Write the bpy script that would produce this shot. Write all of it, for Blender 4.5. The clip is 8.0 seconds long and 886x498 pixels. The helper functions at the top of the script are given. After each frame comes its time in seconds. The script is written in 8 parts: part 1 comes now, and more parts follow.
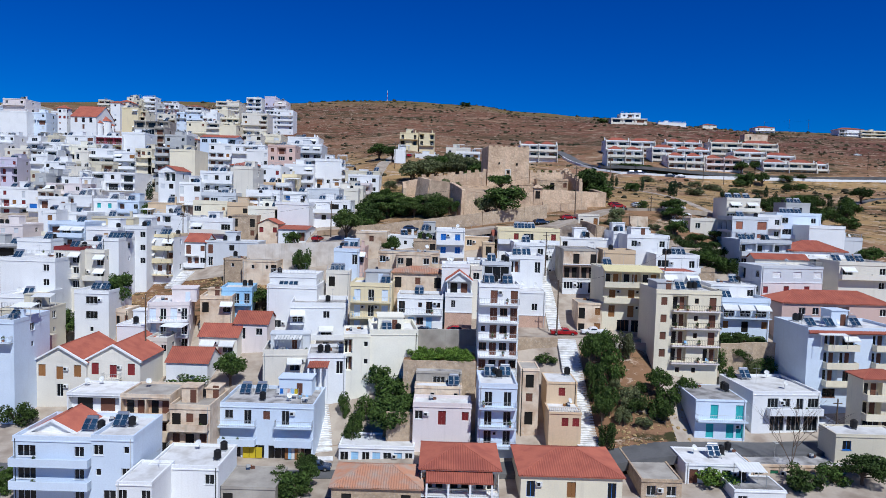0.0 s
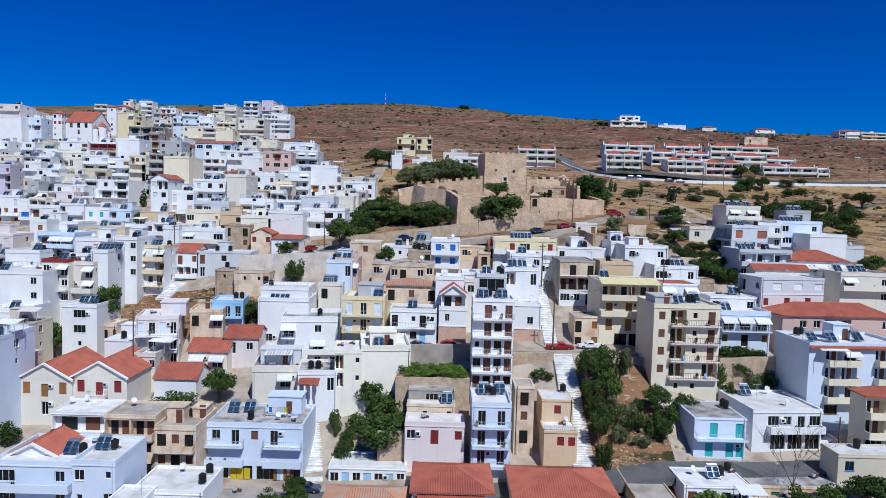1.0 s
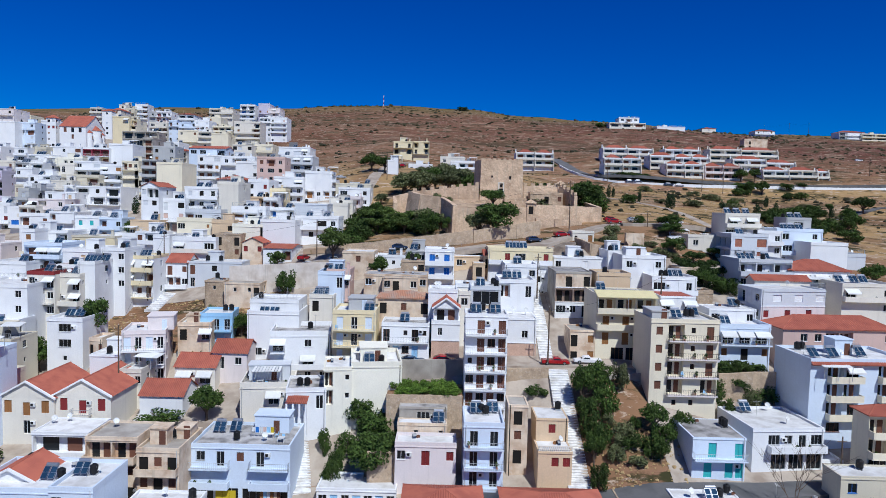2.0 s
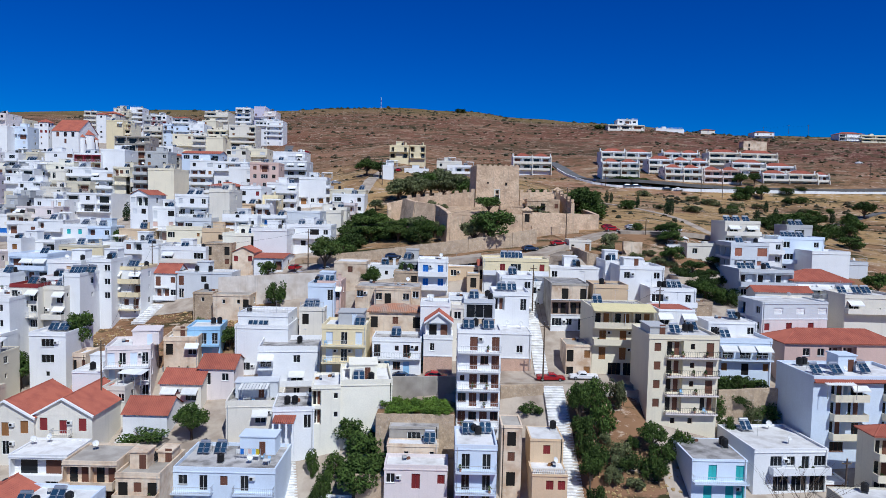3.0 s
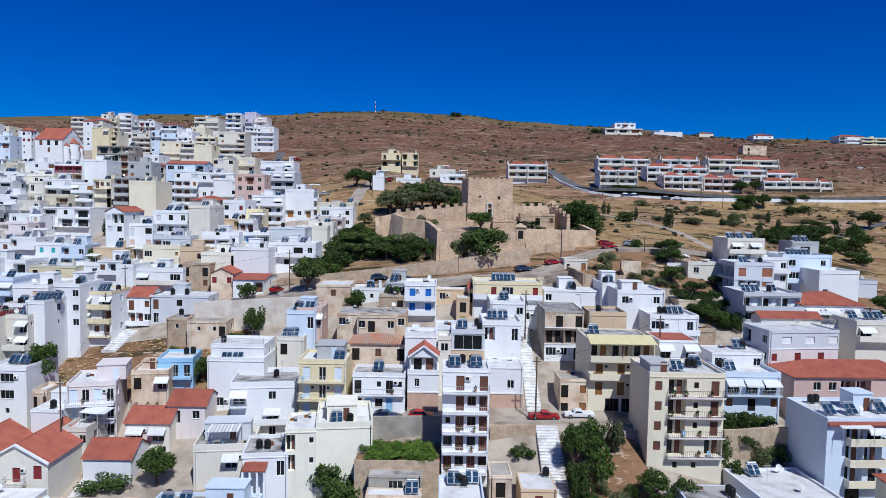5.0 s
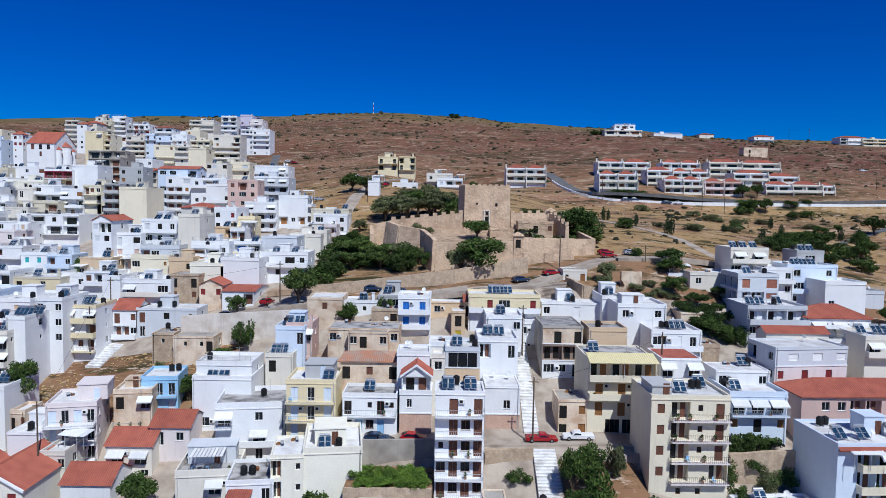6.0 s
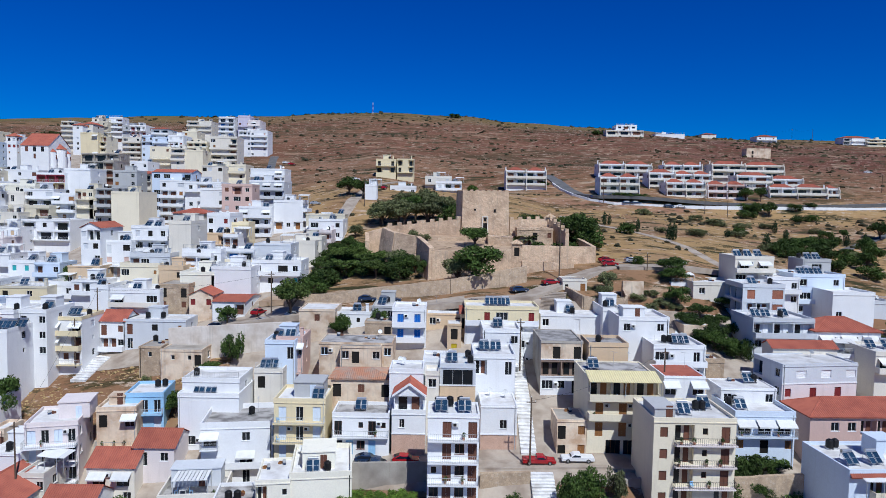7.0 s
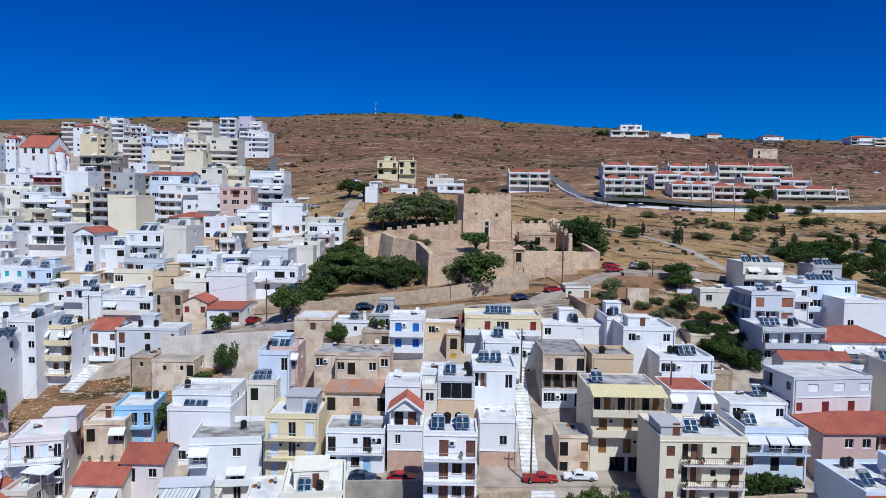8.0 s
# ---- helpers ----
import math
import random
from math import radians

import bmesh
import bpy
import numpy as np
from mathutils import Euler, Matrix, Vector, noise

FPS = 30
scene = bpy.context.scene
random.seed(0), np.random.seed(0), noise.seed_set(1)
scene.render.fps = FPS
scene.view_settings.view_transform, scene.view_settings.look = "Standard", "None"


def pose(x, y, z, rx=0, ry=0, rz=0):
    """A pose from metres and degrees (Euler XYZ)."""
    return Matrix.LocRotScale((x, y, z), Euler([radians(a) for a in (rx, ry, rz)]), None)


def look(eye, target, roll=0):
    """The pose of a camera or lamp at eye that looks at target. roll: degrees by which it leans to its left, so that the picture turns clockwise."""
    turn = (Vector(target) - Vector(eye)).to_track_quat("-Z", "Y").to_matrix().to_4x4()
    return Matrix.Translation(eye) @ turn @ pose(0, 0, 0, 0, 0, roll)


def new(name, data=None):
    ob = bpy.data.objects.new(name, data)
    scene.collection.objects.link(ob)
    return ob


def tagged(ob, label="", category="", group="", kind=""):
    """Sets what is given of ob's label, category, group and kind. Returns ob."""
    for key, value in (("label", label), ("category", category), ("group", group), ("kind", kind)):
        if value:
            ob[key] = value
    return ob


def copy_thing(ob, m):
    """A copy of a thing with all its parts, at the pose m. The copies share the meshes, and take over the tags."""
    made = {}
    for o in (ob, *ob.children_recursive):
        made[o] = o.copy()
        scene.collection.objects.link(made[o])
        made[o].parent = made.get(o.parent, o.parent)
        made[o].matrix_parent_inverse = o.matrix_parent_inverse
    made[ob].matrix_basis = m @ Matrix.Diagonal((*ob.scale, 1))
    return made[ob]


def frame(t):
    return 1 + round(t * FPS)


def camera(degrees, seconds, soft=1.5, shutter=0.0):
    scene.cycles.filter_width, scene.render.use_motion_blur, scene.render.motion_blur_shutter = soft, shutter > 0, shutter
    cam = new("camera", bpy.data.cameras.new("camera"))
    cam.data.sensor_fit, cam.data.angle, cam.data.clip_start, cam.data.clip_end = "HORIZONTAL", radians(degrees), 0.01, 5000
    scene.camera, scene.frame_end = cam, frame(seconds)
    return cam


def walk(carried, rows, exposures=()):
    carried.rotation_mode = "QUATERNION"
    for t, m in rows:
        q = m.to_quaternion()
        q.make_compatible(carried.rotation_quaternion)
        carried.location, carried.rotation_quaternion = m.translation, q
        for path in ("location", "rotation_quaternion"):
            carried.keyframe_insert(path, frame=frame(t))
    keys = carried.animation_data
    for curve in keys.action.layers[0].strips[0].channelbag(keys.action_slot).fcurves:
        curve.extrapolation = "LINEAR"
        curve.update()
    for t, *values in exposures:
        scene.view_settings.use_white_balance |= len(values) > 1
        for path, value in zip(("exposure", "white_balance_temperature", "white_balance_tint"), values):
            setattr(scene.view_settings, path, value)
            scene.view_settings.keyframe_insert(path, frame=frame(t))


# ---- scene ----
cam = camera(66.32, 8.0, soft=0.3)
PATH = [
    (0.0, look((-6.89, -10.06, 42.26), (-6.88, 89.71, 35.53), 1.64)),
    (0.5, look((-6.32, -8.78, 43.25), (-6.35, 91.00, 36.62), 1.56)),
    (1.0, look((-5.69, -7.45, 44.26), (-5.75, 92.34, 37.69), 1.50)),
    (1.5, look((-5.02, -6.03, 45.34), (-5.10, 93.76, 38.76), 1.43)),
    (3.0, look((-3.15, -1.05, 48.39), (-3.13, 98.74, 41.88), 1.25)),
    (3.5, look((-2.56, 0.86, 49.41), (-2.49, 100.65, 42.92), 1.19)),
    (4.0, look((-2.04, 2.86, 50.46), (-1.91, 102.65, 43.98), 1.14)),
    (4.5, look((-1.55, 4.97, 51.51), (-1.34, 104.76, 45.05), 1.09)),
    (6.0, look((-0.09, 11.71, 54.73), (0.25, 111.49, 48.23), 0.95)),
    (6.5, look((0.48, 13.88, 55.85), (0.74, 113.66, 49.22), 0.95)),
    (7.0, look((1.02, 16.00, 56.88), (1.16, 115.77, 50.12), 0.95)),
    (7.5, look((1.53, 18.00, 57.65), (1.44, 117.77, 50.82), 0.94)),
    (8.0, look((2.03, 19.89, 58.09), (1.51, 119.65, 51.24), 0.90)),
]
walk(cam, PATH, exposures=((0.0, -0.17, 5680, 7), (8.0, -0.17, 5680, 7)))

# ---- light ----
SUN_FROM = Vector((0.40, -0.84, 1.22)).normalized()
sun = new("sun", bpy.data.lights.new("sun", "SUN"))
sun.data.energy, sun.data.angle, sun.data.color = 4.8, radians(0.53), (1.0, 0.96, 0.9)
sun.matrix_world = look(SUN_FROM * 300, (0, 0, 0))
world = bpy.data.worlds.new("sky")
scene.world = world
world.use_nodes = True
wn = world.node_tree
sky = wn.nodes.new("ShaderNodeTexSky")
sky.sky_type, sky.sun_disc = "NISHITA", False
sky.sun_elevation = math.asin(SUN_FROM.z)
sky.sun_rotation = math.atan2(SUN_FROM.x, SUN_FROM.y)
sky.air_density, sky.dust_density, sky.ozone_density, sky.altitude = 0.9, 0.0, 6.0, 600
tone = wn.nodes.new("ShaderNodeHueSaturation")
tone.inputs["Saturation"].default_value, tone.inputs["Value"].default_value = 1.8, 1.04
tone.inputs["Hue"].default_value = 0.525
wn.links.new(sky.outputs[0], tone.inputs["Color"])
wn.links.new(tone.outputs[0], wn.nodes["Background"].inputs["Color"])
wn.nodes["Background"].inputs["Strength"].default_value = 0.078


# ---- materials ----
def material(name, base, rough=0.8, second=None, scale=0.6, amount=0.5, grain=6.0, bump=0.0, metal=0.0, vary=0.0, spec=0.3, streak=0.0, third=None, stones=0.0):
    """A surface with large patches (base to second), fine grain, optional upright streaks and a tint that differs from object to object."""
    m = bpy.data.materials.new(name)
    m.use_nodes = True
    nt, b = m.node_tree, m.node_tree.nodes["Principled BSDF"]
    n, l = nt.nodes, nt.links
    b.inputs["Roughness"].default_value, b.inputs["Metallic"].default_value = rough, metal
    b.inputs["Specular IOR Level"].default_value = spec
    second = second or tuple(c * 0.8 for c in base)
    pos = n.new("ShaderNodeNewGeometry")

    def noise_at(size, detail, where=None):
        t = n.new("ShaderNodeTexNoise")
        t.inputs["Scale"].default_value, t.inputs["Detail"].default_value = size, detail
        l.new(where or pos.outputs["Position"], t.inputs["Vector"])
        return t.outputs["Fac"]

    def ramp(value, low, high):
        r = n.new("ShaderNodeMapRange")
        r.inputs["From Min"].default_value, r.inputs["From Max"].default_value = low, high
        l.new(value, r.inputs["Value"])
        return r.outputs[0]

    def mix(factor, one, two, mode="MIX"):
        k = n.new("ShaderNodeMix")
        k.data_type, k.blend_type = "RGBA", mode
        for socket, value in ((k.inputs[0], factor), (k.inputs[6], one), (k.inputs[7], two)):
            if isinstance(value, (int, float)):
                socket.default_value = value
            elif isinstance(value, tuple):
                socket.default_value = (*value, 1)
            else:
                l.new(value, socket)
        return k.outputs[2]

    def times(value, by):
        k = n.new("ShaderNodeMath")
        k.operation = "MULTIPLY"
        l.new(value, k.inputs[0])
        k.inputs[1].default_value = by
        return k.outputs[0]

    big = times(ramp(noise_at(scale, 4), 0.42, 0.68), amount)
    colour = mix(big, tuple(base), tuple(second))
    if third:
        colour = mix(times(ramp(noise_at(scale * 3.1, 5), 0.55, 0.66), 0.8), colour, tuple(third))
    fine = noise_at(grain, 5)
    colour = mix(times(ramp(fine, 0.35, 0.75), 0.22), colour, tuple(c * 0.6 for c in base))
    if stones:
        cell = n.new("ShaderNodeTexVoronoi")
        cell.inputs["Scale"].default_value = stones
        l.new(pos.outputs["Position"], cell.inputs["Vector"])
        joint = n.new("ShaderNodeTexVoronoi")
        joint.feature = "DISTANCE_TO_EDGE"
        joint.inputs["Scale"].default_value = stones
        l.new(pos.outputs["Position"], joint.inputs["Vector"])
        tint = n.new("ShaderNodeRGBToBW")
        l.new(cell.outputs["Color"], tint.inputs[0])
        colour = mix(times(tint.outputs[0], 0.45), colour, tuple(c * 0.62 for c in base))
        colour = mix(times(ramp(joint.outputs["Distance"], 0.07, 0.02), 0.4), colour, tuple(c * 0.45 for c in base))
    if streak:
        mp = n.new("ShaderNodeMapping")
        mp.inputs["Scale"].default_value = (1.6, 1.6, 0.12)
        l.new(pos.outputs["Position"], mp.inputs["Vector"])
        colour = mix(times(ramp(noise_at(1.0, 5, mp.outputs[0]), 0.56, 0.8), streak), colour, (0.28, 0.25, 0.21))
    if vary:
        info = n.new("ShaderNodeObjectInfo")
        hs = n.new("ShaderNodeHueSaturation")
        l.new(colour, hs.inputs["Color"])
        r = n.new("ShaderNodeMapRange")
        r.inputs["To Min"].default_value, r.inputs["To Max"].default_value = 1 - vary, 1 + vary * 0.4
        l.new(info.outputs["Random"], r.inputs["Value"])
        l.new(r.outputs[0], hs.inputs["Value"])
        colour = hs.outputs[0]
    l.new(colour, b.inputs["Base Color"])
    if bump:
        k = n.new("ShaderNodeBump")
        k.inputs["Strength"].default_value, k.inputs["Distance"].default_value = 0.6, bump
        l.new(fine, k.inputs["Height"])
        l.new(k.outputs[0], b.inputs["Normal"])
    return m


def paint(name, c, vary=0.08, streak=0.35):
    return material(name, c, 0.75, tuple(x * 0.92 for x in c), 0.35, 0.7, 5, 0.01, 0, vary, 0.25, streak * 0.55)


M = {
    "white": paint("white_paint", (0.83, 0.83, 0.82), 0.05, 0.22),
    "bluewhite": paint("bluish_white_paint", (0.66, 0.74, 0.84), 0.05, 0.15),
    "cream": paint("cream_paint", (0.76, 0.71, 0.61)),
    "ivory": paint("ivory_paint", (0.88, 0.84, 0.70)),
    "beige": paint("beige_paint", (0.66, 0.60, 0.46)),
    "yellow": paint("yellow_paint", (0.78, 0.67, 0.43)),
    "pale": paint("pale_yellow_paint", (0.80, 0.725, 0.55)),
    "ochre": paint("ochre_render", (0.68, 0.51, 0.33), 0.1, 0.5),
    "pink": paint("pink_paint", (0.66, 0.47, 0.40)),
    "rose": paint("pale_rose_paint", (0.78, 0.70, 0.67)),
    "blue": paint("light_blue_paint", (0.35, 0.58, 0.80)),
    "grey": paint("grey_render", (0.48, 0.48, 0.47), 0.1, 0.4),
    "lightgrey": paint("pale_grey_paint", (0.62, 0.64, 0.66)),
    # brown brick, darkened in its colour for the shadow of an overhang
    "shadedbrick": paint("shaded_weathered_brown_brick", (0.30, 0.22, 0.17), 0.1, 0.5),
    "lilac": paint("lilac_paint", (0.60, 0.56, 0.66)),
    "crimson": paint("crimson_paint", (0.33, 0.05, 0.075), 0.05, 0.1),
    "brickpale": material("pale_brick_infill", (0.70, 0.47, 0.35), 0.9, (0.60, 0.39, 0.28), 0.8, 0.8, 5, 0.02, 0, 0.1, 0.2, 0, None, 3.5),
    "limewall": material("limewashed_retaining_wall", (0.74, 0.67, 0.59), 0.95, (0.54, 0.45, 0.36), 0.4, 0.9, 2.5, 0.04, 0, 0.1, 0.2, 0.5),
    "brown": paint("brown_paint", (0.16, 0.07, 0.045), 0.2, 0.1),
    "wood": paint("varnished_wood", (0.30, 0.14, 0.05), 0.2, 0.1),
    "red": paint("dark_red_paint", (0.22, 0.03, 0.03), 0.2, 0.1),
    "deepblue": paint("deep_blue_paint", (0.03, 0.16, 0.52), 0.1, 0.05),
    "teal": paint("turquoise_paint", (0.06, 0.42, 0.42), 0.1, 0.05),
    "green": paint("green_paint", (0.03, 0.16, 0.08), 0.1, 0.1),
    "khaki": paint("yellow_shop_paint", (0.55, 0.42, 0.02), 0.1, 0.1),
    "concrete": material("weathered_concrete", (0.46, 0.42, 0.36), 0.9, (0.24, 0.21, 0.18), 0.3, 0.8, 4, 0.02, 0, 0.15, 0.2, 0.4),
    "roofgrey": material("grey_roof_screed", (0.46, 0.44, 0.42), 0.9, (0.15, 0.14, 0.13), 0.5, 1.0, 3, 0.02, 0, 0.2, 0.2),
    "roofwhite": material("whitewashed_roof", (0.74, 0.73, 0.71), 0.85, (0.44, 0.41, 0.37), 0.5, 0.65, 3, 0.02, 0, 0.12, 0.2),
    "oldwall": material("flaking_old_render", (0.77, 0.63, 0.47), 0.95, (0.50, 0.34, 0.22), 0.45, 1.0, 2.5, 0.05, 0, 0.12, 0.2, 0.5, (0.68, 0.57, 0.44)),
    "rubble": material("rubble_masonry", (0.58, 0.44, 0.30), 0.95, (0.38, 0.28, 0.19), 0.8, 1.0, 1.8, 0.12, 0, 0.1, 0.2, 0.2, (0.62, 0.52, 0.41), 3.0),
    "sand": material("pale_sandy_soil", (0.46, 0.335, 0.225), 0.95, (0.33, 0.23, 0.15), 0.25, 0.9, 1.5, 0.06, 0, 0, 0.2, 0, (0.24, 0.17, 0.09)),
    "fort": material("fortress_stone", (0.74, 0.54, 0.365), 0.95, (0.42, 0.29, 0.19), 0.3, 1.0, 1.6, 0.3, 0, 0.08, 0.2, 0.5, (0.78, 0.61, 0.42), 2.6),
    "tile": material("red_roof_tiles", (0.40, 0.125, 0.08), 0.8, (0.29, 0.085, 0.06), 0.5, 0.8, 3, 0.02, 0, 0.15, 0.2),
    "oldtile": material("faded_roof_tiles", (0.46, 0.23, 0.14), 0.9, (0.38, 0.30, 0.24), 0.6, 0.9, 2.5, 0.03, 0, 0.1, 0.2),
    "glass": material("dark_window_glass", (0.014, 0.017, 0.02), 0.15, None, 0.5, 0.2, 3, 0, 0, 0.5, 0.35),
    # shade of unlit rooms put into a near-black colour
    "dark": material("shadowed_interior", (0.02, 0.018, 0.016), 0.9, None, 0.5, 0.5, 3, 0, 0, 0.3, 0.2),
    "rail": material("painted_steel_rail", (0.55, 0.56, 0.56), 0.5, None, 1, 0.3, 6, 0, 0.3, 0.3),
    "blackrail": material("dark_iron_rail", (0.05, 0.05, 0.05), 0.5, None, 1, 0.3, 6, 0, 0.5, 0.3),
    "panel": material("solar_collector_glass", (0.025, 0.06, 0.11), 0.12, (0.04, 0.09, 0.14), 0.8, 0.6, 4, 0, 0.2, 0.3, 0.7),
    "steel": material("galvanised_steel", (0.55, 0.56, 0.57), 0.35, None, 1, 0.4, 6, 0, 0.8, 0.2),
    "black": material("black_plastic", (0.012, 0.012, 0.013), 0.45, None, 1, 0.3, 6, 0, 0, 0.2),
    "awning": material("white_awning_cloth", (0.76, 0.76, 0.73), 0.9, None, 1, 0.4, 6, 0, 0, 0.15),
    "yawning": material("yellow_striped_awning", (0.74, 0.65, 0.36), 0.9, None, 1, 0.4, 6, 0, 0, 0.1),
    "asphalt": material("worn_asphalt", (0.14, 0.137, 0.135), 0.95, (0.08, 0.08, 0.08), 0.3, 0.7, 2.5, 0.02),
    "cement": material("cement_paving", (0.42, 0.355, 0.285), 0.95, (0.23, 0.175, 0.13), 0.35, 0.8, 2.5, 0.02, 0, 0.05),
    "steps": material("whitewashed_steps", (0.78, 0.77, 0.75), 0.9, (0.50, 0.47, 0.43), 0.8, 0.8, 3, 0.02),
    "bark": material("bark", (0.12, 0.085, 0.06), 0.95, None, 1.5, 0.7, 8, 0.03),
    # green leaves; crown highlights and shaded gaps are painted in as two tones
    "leaf": material("broad_leaves", (0.072, 0.118, 0.02), 0.85, (0.018, 0.04, 0.007), 1.6, 1, 3, 0, 0, 0.4),
    "pine": material("pine_needles", (0.11, 0.16, 0.03), 0.8, (0.045, 0.08, 0.015), 0.7, 1, 3, 0, 0, 0.3),
    "olive": material("grey_green_leaves", (0.165, 0.18, 0.075), 0.8, (0.085, 0.10, 0.038), 0.7, 1, 3, 0, 0, 0.3),
    "vine": material("bright_vine_leaves", (0.14, 0.23, 0.025), 0.7, (0.06, 0.115, 0.013), 0.7, 1, 3, 0, 0, 0.2),
    "cypress": material("cypress_leaves", (0.022, 0.05, 0.014), 0.8, (0.012, 0.03, 0.009), 0.7, 1, 3, 0, 0, 0.2),
    "brickinfill": material("red_brick_infill", (0.40, 0.16, 0.10), 0.9, (0.30, 0.12, 0.08), 1.2, 0.8, 5, 0.02, 0, 0.1, 0.2, 0, None, 4.0),
    "scrub": material("dry_scrub", (0.055, 0.05, 0.024), 0.9, (0.03, 0.032, 0.014), 0.05, 1, 3, 0, 0, 0.3),
    "drygrass": material("dry_grass", (0.42, 0.30, 0.14), 0.95, (0.30, 0.20, 0.09), 0.3, 0.9, 3),
    "stone": material("pale_loose_stone", (0.42, 0.33, 0.255), 0.95, (0.28, 0.20, 0.145), 0.5, 0.8, 3),
    "wire": material("black_cable", (0.02, 0.02, 0.02), 0.6),
    "carred": material("red_car_paint", (0.35, 0.01, 0.015), 0.25, (0.30, 0.01, 0.012), 1, 0.3, 6, 0, 0, 0.1, 0.6),
    "carblue": material("dark_blue_car_paint", (0.02, 0.04, 0.09), 0.25, None, 1, 0.3, 6, 0, 0, 0.1, 0.6),
    "carwhite": material("white_car_paint", (0.78, 0.78, 0.78), 0.3, None, 1, 0.3, 6, 0, 0, 0.1, 0.6),
    "carsilver": material("silver_car_paint", (0.45, 0.46, 0.48), 0.3, None, 1, 0.3, 6, 0, 0.4, 0.1, 0.6),
    "tyre": material("tyre_rubber", (0.015, 0.015, 0.015), 0.85),
}


def ground_material():
    """Dry hillside: brown soil, straw grass, pale rock and dark low scrub, all from noises of several sizes."""
    m = material("dry_hillside", (0.27, 0.16, 0.087), 0.97, (0.17, 0.085, 0.046), 0.014, 1.0, 0.35, 0.25, 0, 0, 0.1, 0, (0.33, 0.23, 0.135))
    nt = m.node_tree
    n, l = nt.nodes, nt.links
    b = n["Principled BSDF"]
    under = b.inputs["Base Color"].links[0].from_socket
    pos = n.new("ShaderNodeNewGeometry").outputs["Position"]

    def spots(size, low, high, colour, below):
        t = n.new("ShaderNodeTexNoise")
        t.inputs["Scale"].default_value, t.inputs["Detail"].default_value = size, 6
        t.inputs["Roughness"].default_value = 0.7
        band = n.new("ShaderNodeMapping")
        band.inputs["Scale"].default_value = (0.4, 1.0, 1.0)
        l.new(pos, band.inputs["Vector"])
        l.new(band.outputs[0], t.inputs["Vector"])
        r = n.new("ShaderNodeMapRange")
        r.inputs["From Min"].default_value, r.inputs["From Max"].default_value = low, high
        l.new(t.outputs["Fac"], r.inputs["Value"])
        k = n.new("ShaderNodeMix")
        k.data_type = "RGBA"
        l.new(r.outputs[0], k.inputs[0])
        l.new(below, k.inputs[6])
        k.inputs[7].default_value = (*colour, 1)
        return k.outputs[2]

    up = n.new("ShaderNodeSeparateXYZ")
    l.new(pos, up.inputs[0])
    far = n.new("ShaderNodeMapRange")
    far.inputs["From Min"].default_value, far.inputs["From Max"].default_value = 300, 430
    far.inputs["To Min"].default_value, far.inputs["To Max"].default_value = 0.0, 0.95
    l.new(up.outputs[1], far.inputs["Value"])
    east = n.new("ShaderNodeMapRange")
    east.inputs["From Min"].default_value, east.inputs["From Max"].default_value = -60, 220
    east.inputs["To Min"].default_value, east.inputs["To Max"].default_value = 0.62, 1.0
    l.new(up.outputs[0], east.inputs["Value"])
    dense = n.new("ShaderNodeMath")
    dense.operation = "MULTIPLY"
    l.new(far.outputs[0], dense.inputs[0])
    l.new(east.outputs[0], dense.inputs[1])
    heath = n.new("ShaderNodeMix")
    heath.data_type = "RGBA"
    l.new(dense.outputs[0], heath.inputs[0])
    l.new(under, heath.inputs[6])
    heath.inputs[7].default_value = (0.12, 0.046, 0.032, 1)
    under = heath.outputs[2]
    straw = n.new("ShaderNodeTexNoise")
    straw.inputs["Scale"].default_value, straw.inputs["Detail"].default_value = 0.05, 5
    l.new(pos, straw.inputs["Vector"])
    near = n.new("ShaderNodeMapRange")
    near.inputs["From Min"].default_value, near.inputs["From Max"].default_value = 390, 290
    l.new(up.outputs[1], near.inputs["Value"])
    both = n.new("ShaderNodeMath")
    both.operation = "MULTIPLY"
    l.new(straw.outputs["Fac"], both.inputs[0])
    l.new(near.outputs[0], both.inputs[1])
    above = n.new("ShaderNodeMapRange")
    above.inputs["From Min"].default_value, above.inputs["From Max"].default_value = 150, 190
    l.new(up.outputs[1], above.inputs["Value"])
    slope = n.new("ShaderNodeMath")
    slope.operation = "MULTIPLY"
    l.new(both.outputs[0], slope.inputs[0])
    l.new(above.outputs[0], slope.inputs[1])
    grass = n.new("ShaderNodeMapRange")
    grass.inputs["From Min"].default_value, grass.inputs["From Max"].default_value = 0.36, 0.52
    l.new(slope.outputs[0], grass.inputs["Value"])
    meadow = n.new("ShaderNodeMix")
    meadow.data_type = "RGBA"
    l.new(grass.outputs[0], meadow.inputs[0])
    l.new(under, meadow.inputs[6])
    meadow.inputs[7].default_value = (0.33, 0.215, 0.098, 1)
    under = meadow.outputs[2]
    under = spots(0.03, 0.54, 0.64, (0.27, 0.145, 0.09), under)
    under = spots(0.09, 0.58, 0.66, (0.36, 0.26, 0.17), under)
    under = spots(0.16, 0.55, 0.62, (0.06, 0.048, 0.022), under)
    under = spots(0.35, 0.56, 0.63, (0.11, 0.07, 0.034), under)
    under = spots(0.022, 0.54, 0.64, (0.075, 0.05, 0.026), under)
    under = spots(0.5, 0.575, 0.63, (0.44, 0.34, 0.25), under)
    ridge = n.new("ShaderNodeMapRange")
    ridge.inputs["From Min"].default_value, ridge.inputs["From Max"].default_value = 575, 640
    ridge.inputs["To Max"].default_value = 0.75
    l.new(up.outputs[1], ridge.inputs["Value"])
    green = n.new("ShaderNodeMix")
    green.data_type = "RGBA"
    l.new(ridge.outputs[0], green.inputs[0])
